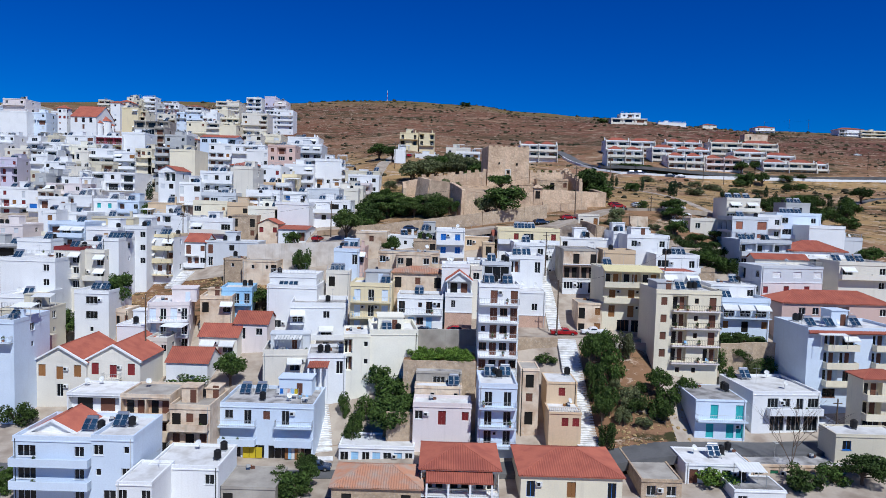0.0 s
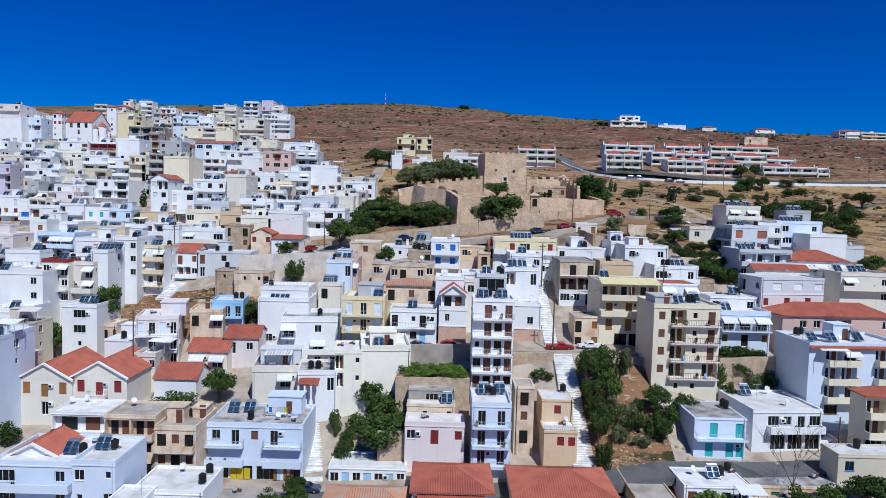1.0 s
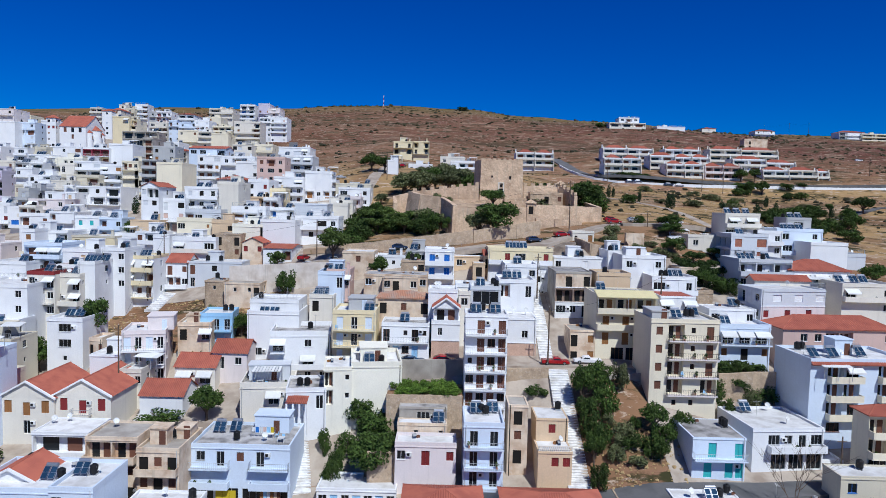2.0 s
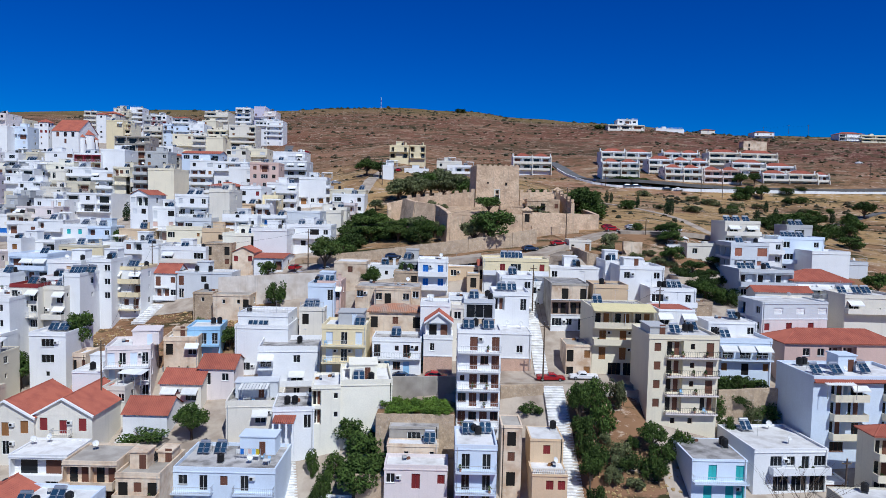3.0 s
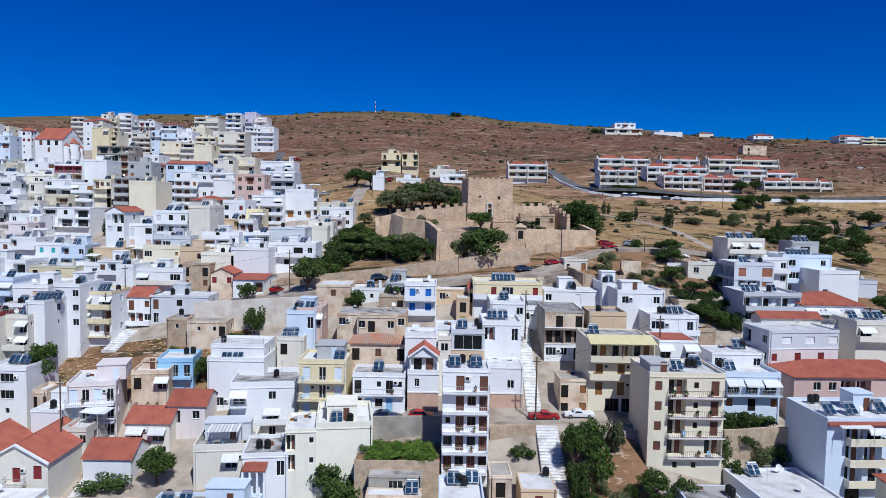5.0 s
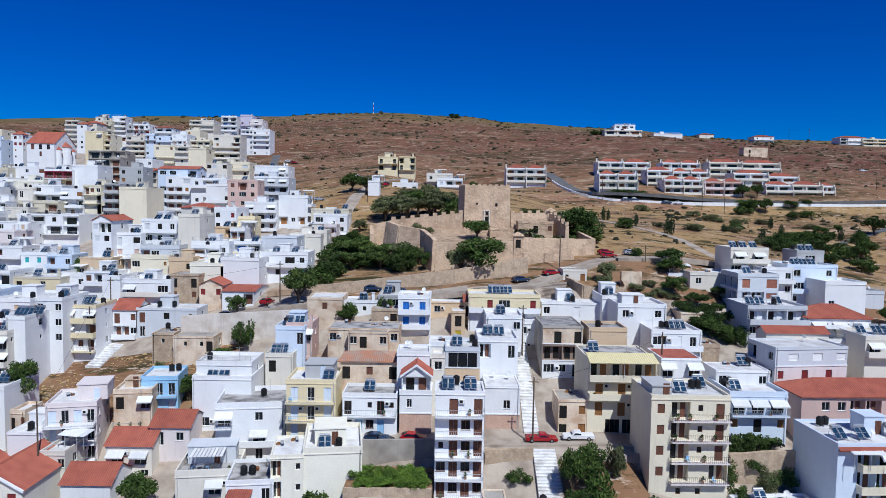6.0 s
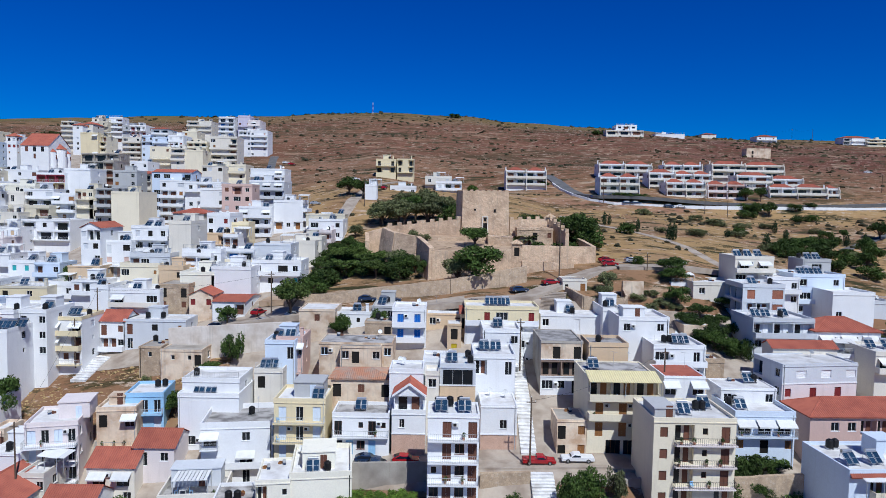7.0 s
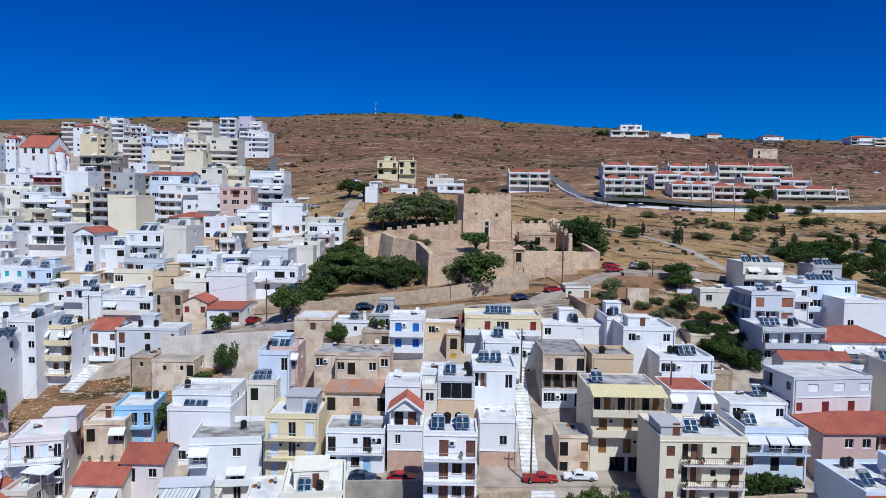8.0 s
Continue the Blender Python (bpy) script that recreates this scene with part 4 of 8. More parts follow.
def plant_mesh(kind, seed):
    """Trunk and crown of a tree one unit high and one unit wide, to be scaled when planted."""
    rng = np.random.default_rng(seed)
    trunk = bmesh.new()
    lobes = []
    if kind == "cypress":
        for k in range(9):
            z = 0.12 + k * 0.1
            lobes.append((rng.normal() * 0.03, rng.normal() * 0.03, z, 0.40 * math.sin(math.pi * min(0.98, 0.25 + k * 0.085)) + 0.04, 0.35))
        tube(trunk, (0, 0, -0.05), (0, 0, 0.5), 0.05, 0.02, 6)
        count, size = 700, 0.055
    elif kind in ("bush", "vine"):
        for k in range(14):
            lobes.append((rng.uniform(-0.36, 0.36), rng.uniform(-0.36, 0.36), rng.uniform(0.15, 0.62), rng.uniform(0.14, 0.26), 0.9))
        for k in range(4):
            tube(trunk, (rng.normal() * 0.06, rng.normal() * 0.06, -0.08), (rng.uniform(-0.3, 0.3), rng.uniform(-0.3, 0.3), 0.5), 0.03, 0.01, 5)
        count, size = 1700, 0.046
    else:
        base = 0.30 if kind == "pine" else 0.26
        tube(trunk, (0, 0, -0.06), (0.02, 0.01, base + 0.05), 0.045, 0.032, 8)
        for k in range(13):
            a, r = k * 2.4, math.sqrt((k + 0.5) / 13) * 0.36
            z = base + 0.16 + rng.uniform(0, 0.3) + (0.36 - r) * 0.55
            x, y = r * math.cos(a), r * math.sin(a)
            lobes.append((x, y, z, rng.uniform(0.13, 0.21), 0.6 if kind == "pine" else 0.8))
            tube(trunk, (0.02, 0.01, base + rng.uniform(-0.04, 0.05)), (x * 0.9, y * 0.9, z - 0.03), 0.02, 0.006, 5)
        count, size = 2600, 0.035
    verts, faces = leaf_cloud(rng, lobes, count, size)
    data = bpy.data.meshes.new("crown")
    data.from_pydata([tuple(v) for v in verts], [], faces)
    return trunk, data


FOLIAGE = {"tree": "leaf", "pine": "pine", "olive": "olive", "cypress": "cypress", "bush": "leaf", "vine": "vine", "drybush": "olive"}
PLANT_TEXT = {"tree": ("tree", "leafy green tree with an uneven crown"), "pine": ("pine_tree", "dark green pine with a spreading crown"), "olive": ("olive_tree", "grey-green olive tree on the slope"),
              "cypress": ("cypress", "slim dark green cypress"), "bush": ("shrub", "dense dark green shrub"), "vine": ("vine", "bright green climbing vine over a garden"), "drybush": ("dry_shrub", "dusty olive-green shrub on dry ground")}
PLANTS = {}


def plant(kind, x, y, height, width, z=None, seed=0):
    """Plants a tree of that height and crown width on the slope."""
    name, text = PLANT_TEXT[kind]
    key = (kind, seed % 3)
    at = Matrix.Translation((x, y, ground_z(x, y) if z is None else z)) @ Matrix.Rotation(seed * 1.7 + x, 4, "Z") @ Matrix.Diagonal((width, width * 0.95, height, 1))
    if key in PLANTS:
        s = PLANTS[key].scale
        return copy_thing(PLANTS[key], at @ Matrix.Diagonal((1 / s.x, 1 / s.y, 1 / s.z, 1)))
    thing = new(name)
    tagged(thing, text, name.replace("_", " "), "trees and shrubs of the town")
    trunk, crown = plant_mesh("bush" if kind == "drybush" else kind, 11 + seed % 3)
    part("trunk", trunk, "bark", thing)
    crown.materials.append(M[FOLIAGE[kind]])
    part("crown", crown, None, thing)
    PLANTS[key] = thing
    thing.matrix_basis = at
    return thing


def palm(x, y, height):
    thing = new("palm_tree")
    tagged(thing, "palm tree with arching fronds among the houses", "palm tree")
    thing.matrix_basis = pose(x, y, ground_z(x, y))
    bm = bmesh.new()
    tube(bm, (0, 0, -0.3), (0.2, 0, height), 0.28, 0.2, 8)
    part("trunk", bm, "bark", thing)
    bm = bmesh.new()
    for k in range(26):
        a, lift = k * 2.4, 0.9 - (k % 5) * 0.28
        last = None
        for s in range(7):
            r = s * 0.42
            c = Vector((0.2 + r * math.cos(a), r * math.sin(a), height + lift * r - 0.16 * r * r))
            side = Vector((-math.sin(a), math.cos(a), -0.25)) * (0.30 * math.sin(math.pi * (s + 0.4) / 7))
            row = [bm.verts.new(c - side), bm.verts.new(c + Vector((0, 0, 0.08))), bm.verts.new(c + side)]
            if last:
                bm.faces.new((last[0], last[1], row[1], row[0]))
                bm.faces.new((last[1], last[2], row[2], row[1]))
            last = row
    part("crown", bm, "olive", thing)


def bare_tree(x, y, height):
    """A leafless branching tree."""
    rng = random.Random(5)
    thing = new("bare_tree")
    tagged(thing, "leafless grey tree with thin branches in a yard", "tree")
    thing.matrix_basis = pose(x, y, ground_z(x, y))
    bm = bmesh.new()

    def limb(p, v, r, level):
        q = p + v
        tube(bm, p, q, r, r * 0.6, 5)
        if level:
            for _ in range(3):
                limb(q, (v * 0.72 + Vector((rng.uniform(-1, 1), rng.uniform(-1, 1), rng.uniform(0, 0.5))) * v.length * 0.5), r * 0.6, level - 1)

    limb(Vector((0, 0, -0.2)), Vector((0.1, 0, height * 0.35)), 0.12, 4)
    part("trunk", bm, "bark", thing)


# ---- cars, poles, walls, stairs ----
def car_body(length, pickup):
    """Side profile drawn out to the car's width, narrower above the waist."""
    lo = [(-0.5, 0.28), (0.5, 0.28), (0.5, 0.55), (0.47, 0.72)]
    if pickup:
        up = [(0.24, 0.82), (0.13, 1.32), (-0.08, 1.36), (-0.1, 0.86), (-0.49, 0.86)]
    else:
        up = [(0.22, 0.86), (0.08, 1.30), (-0.22, 1.36), (-0.42, 1.06), (-0.49, 0.88)]
    outline = [(x * length, z) for x, z in lo + up]
    bm = bmesh.new()
    rows = []
    for y in (-0.84, 0.84):
        rows.append([bm.verts.new((x, y * (0.8 if z > 1.0 else 1.0), z)) for x, z in outline])
    n = len(outline)
    for k in range(n):
        bm.faces.new((rows[0][k], rows[0][(k + 1) % n], rows[1][(k + 1) % n], rows[1][k]))
    bm.faces.new(rows[0][::-1])
    bm.faces.new(rows[1])
    bmesh.ops.recalc_face_normals(bm, faces=bm.faces)
    bmesh.ops.bevel(bm, geom=bm.edges[:], offset=0.05, segments=1, affect="EDGES")
    return bm


CARS = {}


def car(x, y, turn, mat, pickup=False, z=None):
    at = pose(x, y, (ground_z(x, y) if z is None else z) + 0.16, 0, 0, turn)
    key = (mat, pickup)
    if key in CARS:
        return copy_thing(CARS[key], at)
    length = 4.9 if pickup else 4.0
    kind = "pickup_truck" if pickup else "car"
    colour = {"carred": "red", "carblue": "dark blue", "carwhite": "white", "carsilver": "silver", "black": "black"}[mat]
    thing = new(kind)
    tagged(thing, f"{colour} {kind.replace('_', ' ')} parked on the street", kind.replace("_", " "), "parked cars")
    body = part("body", car_body(length, pickup), mat, thing)
    for s in (-1, 1):
        bm = bmesh.new()
        pts = ((0.2, 0.88), (0.085, 1.24), (-0.07, 1.29), (-0.07, 0.9)) if pickup else ((0.19, 0.9), (0.08, 1.23), (-0.2, 1.28), (-0.36, 1.02), (-0.38, 0.93))
        v = [bm.verts.new((px * length, s * (0.85 - (pz - 0.9) * 0.46), pz)) for px, pz in pts]
        bm.faces.new(v)
        w = [bm.verts.new((a.co.x, a.co.y - s * 0.05, a.co.z)) for a in v]
        bm.faces.new(w[::-1])
        for k in range(len(v)):
            bm.faces.new((v[k], v[(k + 1) % len(v)], w[(k + 1) % len(v)], w[k]))
        part("side_window", bm, "glass", body)
    for x0, x1, z0, z1, name in ((0.225, 0.105, 0.92, 1.27, "windscreen"), (-0.09, -0.085, 0.95, 1.3, "rear_window")) if pickup else ((0.21, 0.09, 0.92, 1.27, "windscreen"), (-0.435, -0.25, 1.05, 1.33, "rear_window")):
        bm = bmesh.new()
        d = 0.03 if x0 > 0 else -0.03
        v = [bm.verts.new(p) for p in ((x0 * length + d, -0.68, z0), (x0 * length + d, 0.68, z0), (x1 * length + d, 0.56, z1), (x1 * length + d, -0.56, z1))]
        w = [bm.verts.new(a.co - Vector((d * 2, 0, 0.02))) for a in v]
        bm.faces.new(v)
        bm.faces.new(w[::-1])
        for k in range(4):
            bm.faces.new((v[k], v[(k + 1) % 4], w[(k + 1) % 4], w[k]))
        part(name, bm, "glass", body)
    for wx in (-0.31, 0.31):
        for wy in (-0.78, 0.78):
            bm = bmesh.new()
            tube(bm, (0, -0.1, 0), (0, 0.1, 0), 0.31, n=14)
            wheel = part("wheel", bm, "tyre", thing, at=(wx * length, wy, 0.31))
            bm = bmesh.new()
            tube(bm, (0, -0.115, 0), (0, 0.115, 0), 0.18, n=10)
            part("rim", bm, "steel", wheel)
    for s in (-1, 1):
        part("headlight", boxed((length * 0.485, s * 0.55 - 0.16, 0.6, length * 0.505, s * 0.55 + 0.16, 0.74)), "steel", body)
        part("tail_light", boxed((-length * 0.505, s * 0.6 - 0.1, 0.62, -length * 0.49, s * 0.6 + 0.1, 0.8)), "carred", body)
    CARS[key] = thing
    thing.matrix_basis = at
    return thing


POLE_TOPS = {}


def pole(name, x, y, height, z=None, lean=0):
    z = ground_z(x, y) if z is None else z
    thing = new("utility_pole")
    tagged(thing, "dark wooden utility pole with crossarm and wires", "utility pole", "utility poles")
    thing.matrix_basis = pose(x, y, z - 0.3, 0, lean, 0)
    bm = bmesh.new()
    tube(bm, (0, 0, 0), (0, 0, height + 0.3), 0.15, 0.1, 8)
    part("post", bm, "bark", thing)
    part("crossarm", boxed((-0.7, -0.05, height - 0.5, 0.7, 0.05, height - 0.38)), "bark", thing)
    for k in (-0.6, 0, 0.6):
        bm = bmesh.new()
        tube(bm, (k, 0, height - 0.38 if k else height + 0.3), (k, 0, height - 0.2 if k else height + 0.45), 0.05, n=6)
        part("insulator", bm, "awning", thing)
    POLE_TOPS[name] = thing.matrix_basis @ Vector((0, 0, height - 0.2))


def cable(a, b, sag=0.8):
    a, b = (POLE_TOPS[p] if isinstance(p, str) else Vector(p) for p in (a, b))
    curve = bpy.data.curves.new("cable", "CURVE")
    curve.dimensions, curve.bevel_depth, curve.bevel_resolution = "3D", 0.02, 0
    s = curve.splines.new("POLY")
    s.points.add(11)
    for k in range(12):
        u = k / 11
        p = a.lerp(b, u) - Vector((0, 0, 4 * sag * u * (1 - u)))
        s.points[k].co = (*p, 1)
    curve.materials.append(M["wire"])
    tagged(new("overhead_cable", curve), "thin black overhead cable between poles", "cable", "overhead cables")


def radio_mast(x, y, height):
    thing = new("radio_mast")
    tagged(thing, "red and white banded radio mast on the ridge", "mast")
    thing.matrix_basis = pose(x, y, ground_z(x, y) - 0.5)
    for k in range(6):
        bm = bmesh.new()
        tube(bm, (0, 0, height * k / 6), (0, 0, height * (k + 1) / 6), 0.3, 0.27, 6)
        part("section", bm, "awning" if k % 2 else "carred", thing)


def along(path, step):
    """Evenly spaced points along a polyline in plan, with the direction at each."""
    pts = [Vector(p) for p in path]
    out = []
    for a, b in zip(pts, pts[1:]):
        n = max(int((b - a).length / step), 1)
        out += [(a.lerp(b, k / n), (b - a).normalized()) for k in range(n)]
    out.append((pts[-1], (pts[-1] - pts[-2]).normalized()))
    return out


def ribbon(name, path, width, mat, text, category, lift=0.12, thick=0.5):
    """A paved strip that follows the slope, level across, with a thickness of its own."""
    bm = bmesh.new()
    last = None
    for p, v in along(path, 1.5):
        side = Vector((-v.y, v.x)) * width / 2
        z = max(ground_z(p.x, p.y), ground_z(p.x + side.x, p.y + side.y) - 0.3, ground_z(p.x - side.x, p.y - side.y) - 0.3) + lift
        row = [bm.verts.new((p.x + s * side.x, p.y + s * side.y, z - d)) for s, d in ((-1, thick + 0.8), (-1, 0), (1, 0), (1, thick + 0.8))]
        if last:
            for k in range(3):
                bm.faces.new((last[k], last[k + 1], row[k + 1], row[k]))
        last = row
    tagged(part(name, bm, mat), text, category, kind="structure")


def wall_strip(name, path, thick, tops, depth, mat, text, crenels=False, category="wall", flare=1.15):
    """A masonry wall along a line in plan; tops: heights of its coping at the line's points; depth: how far it reaches down."""
    thing = new(name)
    tagged(thing, text, category)
    bm = bmesh.new()
    merlons = []
    for (a, za), (b, zb) in zip(list(zip(path, tops)), list(zip(path, tops))[1:]):
        a, b = Vector(a), Vector(b)
        v = (b - a).normalized()
        n = Vector((-v.y, v.x)) * thick / 2
        steps = max(int((b - a).length / 1.2), 1)
        last = None
        for k in range(steps + 1):
            p, z = a.lerp(b, k / steps), za + (zb - za) * k / steps
            wob = noise.noise(Vector((p.x * 0.9, p.y * 0.9, z))) * 0.12
            row = [bm.verts.new(c) for c in ((p.x + n.x * flare, p.y + n.y * flare, z - depth), (p.x + n.x, p.y + n.y, z + wob), (p.x - n.x, p.y - n.y, z + wob), (p.x - n.x * flare, p.y - n.y * flare, z - depth))]
            if last:
                for j in range(4):
                    bm.faces.new((last[j], last[(j + 1) % 4], row[(j + 1) % 4], row[j]))
            else:
                bm.faces.new(row[::-1])
            last = row
            if crenels and k % 2 == 0 and k < steps:
                merlons.append((p + v * 0.5, z, math.atan2(v.y, v.x)))
        bm.faces.new(last)
    part("masonry", bm, mat, thing)
    for p, z, a in merlons:
        part("merlon", cached(("merlon", thick), mat, lambda: boxed((-0.55, -thick / 2 + 0.02, -0.1, 0.55, thick / 2 - 0.02, 0.75))), None, thing, at=Matrix.Translation((p.x, p.y, z)) @ Matrix.Rotation(a, 4, "Z"))
    return thing


def stairs(path, width, text, mat="steps", rise=0.17):
    """Public stairs up the slope; each step is a block of its own."""
    thing = new("stairs")
    tagged(thing, text, "stairs", kind="structure")
    pts = along(path, 0.42)
    z = None
    for (p, v), (q, _) in zip(pts, pts[1:]):
        g = ground_z(q.x, q.y) + 0.35
        if z is None or g - z > rise:
            z = g
            step = part("step", cached(("step", width), mat, lambda: boxed((-0.05, -width / 2, -1.2, 1.5, width / 2, 0), (-0.09, -width / 2, -0.05, -0.05, width / 2, 0.005))), None, thing, at=Matrix.Translation((p.x, p.y, z)) @ Matrix.Rotation(math.atan2(v.y, v.x), 4, "Z"))
    return thing


def strewn(name, mat, text, category, spots):
    """One mesh of many small lumps (stuff): spots of (x, y, size, squash)."""
    verts, faces = [], []
    rng = np.random.default_rng(3)
    for x, y, s, squash in spots:
        k = len(verts)
        n = 6
        z = ground_z(x, y)
        for ring, (r, h) in enumerate(((1.0, -0.15), (0.95, 0.4), (0.55, 0.85))):
            for j in range(n):
                a = j * 2 * math.pi / n + ring * 0.5
                q = s * r * rng.uniform(0.65, 1.25)
                verts.append((x + q * math.cos(a), y + q * math.sin(a), z + s * squash * h * rng.uniform(0.7, 1.25)))
        verts.append((x, y, z + s * squash * rng.uniform(0.85, 1.1)))
        for ring in (0, 1):
            for j in range(n):
                a, b = k + ring * n + j, k + ring * n + (j + 1) % n
                faces.append((a, b, b + n, a + n))
        for j in range(n):
            faces.append((k + 2 * n + j, k + 2 * n + (j + 1) % n, k + 3 * n))
    data = bpy.data.meshes.new(name)
    data.from_pydata(verts, [], faces)
    data.materials.append(M[mat])
    tagged(new(name, data), text, category, kind="stuff")


def town_sheet():
    """Cement yards and lanes between the houses: a sheet a hand above the slope."""
    def inside(x, y):
        if y < 60 or y > 440:
            return False
        right_edge = np.interp(y, (60, 100, 105, 118, 128, 158, 162, 200, 240, 270, 300, 330, 360, 470), (110, 112, 112, 112, 112, 105, -26, -34, -40, -60, -85, -90, -110, -130))
        if x > right_edge or x < -330:
            return False
        if 18 < x < 30 and 86 < y < 111:
            return False
        if -82 < x < -40 and 129 < y < 150:
            return False
        return not (-9 < x < -1 and 98 < y < 110)
    step = 2.0
    verts, faces, known = [], [], {}
    for j in range(30, 236):
        for i in range(-165, 60):
            if inside((i + 0.5) * step, (j + 0.5) * step):
                quad = []
                for a, b in ((i, j), (i + 1, j), (i + 1, j + 1), (i, j + 1)):
                    if (a, b) not in known:
                        known[a, b] = len(verts)
                        verts.append((a * step, b * step, ground_z(a * step, b * step) + 0.12))
                    quad.append(known[a, b])
                faces.append(quad)
    data = bpy.data.meshes.new("pavement")
    data.from_pydata(verts, [], faces)
    data.materials.append(M["cement"])
    tagged(new("pavement", data), "pale cement yards and lanes between the houses", "pavement", kind="structure")


town_sheet()


# ---- the town ----

# front row along the lower street
on_roof(house(-62.0, 76.0, 10.1, 10.3, 10.0, 'bluewhite', '=W.w/=W.w/=W.w', roof='flat', right='w.w/..w'), ('s', 8, 4), ('t', 9.4, 4.2))
on_roof(house(-51.3, 75.0, 10.8, 5.4, 9.0, 'bluewhite', 'w.n/n.w/~(W)'), ('t', 3, 5), ('s', 1.5, 5))
house(-76.3, 104.0, 13.3, 9.1, 13.0, 'cream', 'TST/.d.', roof='gy', rise=2.8, sh='wood', note='cream neoclassical villa wing with red gabled tile roof')
house(-67.5, 104.5, 13.7, 9.3, 13.0, 'cream', 'T(S)T/...', roof='gy', rise=2.8, sh='red', note='cream neoclassical villa wing with dark red shutters')
house(-66.1, 96.0, 10.3, 8.6, 7.0, 'white', 'L/WW', up=0.3)
house(-53.7, 88.0, 12.6, 7.3, 7.0, 'oldwall', '=LL/OsOs/O.sO', up=0.35, roofcol='concrete', note='derelict flaking ochre house with open loggia')
house(-46.1, 87.0, 11.4, 5.9, 9.0, 'oldwall', '=OsO/~(sO)s/OsO', up=0.5, pent=((0.8, 2.5, 3.2, 5, 2.3), (3.6, 5, 5.5, 8, 1.5)), roofcol='concrete', sh='brown', note='derelict flaking ochre house with shuttered openings')
on_roof(house(-40.3, 91.5, 10.5, 14.4, 10.0, 'bluewhite', '~(wd)s(d.)/=(..).(..)/GGGG', storey=2.85, frame='grey', roofcol='roofgrey', pent=((7.5, 6.5, 12.8, 9.7, 2.7),), base=2.5), ('s', 2.2, 6.5), ('s', 4.6, 6.8), ('t', 5.8, 3), ('a', 10, 3), ('l', 7.5, 4.5), ('c', 10.5, 4.4), ('h', 9.7, 4.2, 90), ('h', 11.4, 4.6, -90), ('c', 12.5, 2.6), ('h', 12.6, 3.5))
house(-21.9, 91.0, 4.8, 11.5, 6.0, 'white', 'wDdSwSd', sh='blue', base=2.0, up=0.3)
house(-20.7, 77.0, 4.5, 11.8, 8.0, 'rubble', 'O.O', roof='old', rise=1.5)
house(-9.0, 79.5, 6.3, 10.6, 10.0, 'cream', '~LLL/~LLL', roof='hip', rise=1.7, reach=1.6, bal='white', sh='dark', note='cream house with red hipped roof and double loggia')
house(4.5, 79.0, 6.0, 13.7, 11.0, 'pale', 'd.S.d/w.w', roof='hip', rise=1.9, sh='wood', frame='deepblue', note='pale yellow house with red hipped roof and blue windows')
house(20.9, 79.5, 5.6, 5.5, 13.0, 'rubble', 'ww/ww', up=0.2, roofcol='concrete')
house(-10.8, 93.0, 10.9, 9.0, 4.4, 'rose', 'w.S.s/....', sh='red', roofcol='roofwhite')
on_roof(house(-10.8, 97.6, 12.6, 7.6, 2.5, 'oldwall', '.n.n', up=0.2, roofcol='roofwhite', sh='brown', note='low old flat-roofed outhouse behind the rose house'), ('s', 6.3, 1.0))
house(-10.7, 100.3, 14.4, 7.5, 2.0, 'concrete', '.W.', up=0.12, roofcol='roofgrey', note='narrow grey lean-to shed under the garden wall')
on_roof(house(-0.8, 91.0, 14.7, 5.8, 8.0, 'bluewhite', '~(dd)/~(dd)/~(dd)/..', frame='grey', roofcol='roofwhite'), ('s', 2, 6), ('s', 4.5, 6.5))
on_roof(house(-0.5, 105.0, 28.4, 6.9, 5.5, 'white', '~(.S.S)/~(.SwS)/~(nSwS)/~(wSwS)/~(SwSw)/..w.', sh='brown', frame='brown', up=0.4, kind='apartment_block', left='w../w../w../w..'), ('s', 1.8, 2), ('s', 5, 2), ('t', 3, 4.4), ('t', 4.5, 4.4))
house(10.4, 97.0, 14.1, 4.9, 6.0, 'ochre', '.s.', up=0.1, sh='red', roofcol='roofwhite')
on_roof(house(10.2, 92.5, 10.6, 5.0, 5.0, 'ochre', '.ss/...', sh='red', up=0.15, roofcol='roofwhite'), ('b', 0, 0.1))
house(6.0, 96.0, 16.3, 3.0, 5.0, 'oldwall', 'O/s/O', up=0.2, roofcol='concrete')
on_roof(house(29.9, 105.3, 28.1, 11.2, 9.5, 'pale', '~s(LnS)/~s(LnS)/~s(LnS)/~s(L.L)/.nn.', rz=1, sh='brown', frame='brown', bal='rose', rails='blackrail', reach=0.9, up=0.5, kind='apartment_block', pent=((0.2, 0.5, 3.0, 5.5, 1.6, 'grey'),), left='....', note='five-storey beige apartment block with dark balcony rails'), ('s', 5, 3), ('t', 7.5, 5), ('t', 8.4, 5), ('s', 9, 6))
on_roof(house(32.9, 93.0, 13.1, 7.8, 9.0, 'bluewhite', '~(.S.S)/.S.SS', sh='teal', up=0.1, roofcol='roofgrey', frame='teal'), ('t', 6.6, 5))
on_roof(house(42.6, 95.0, 13.7, 11.2, 11.0, 'white', '=.(WwdW)/.GGG', rz=5, up=0.4, frame='rail'), ('s', 3.5, 9), ('a', 7, 3))
on_roof(house(53.9, 101.0, 23.0, 16.6, 10.5, 'bluewhite', '=.(LA).(LL)/=.(LL).(LL)/=.(Ld).(Ld)/.W.W.W', rz=3, bal='pale', sh='brown', frame='brown', kind='apartment_block', pent=((7, 5, 10, 8, 2.6),), left='....', note='pale blue apartment block with yellow balconies and roof heaters'), ('s', 2, 3, 8), ('s', 5.4, 3.2, 5), ('s', 10.5, 4, 6), ('a', 7, 3.4), ('v', 9, 3))
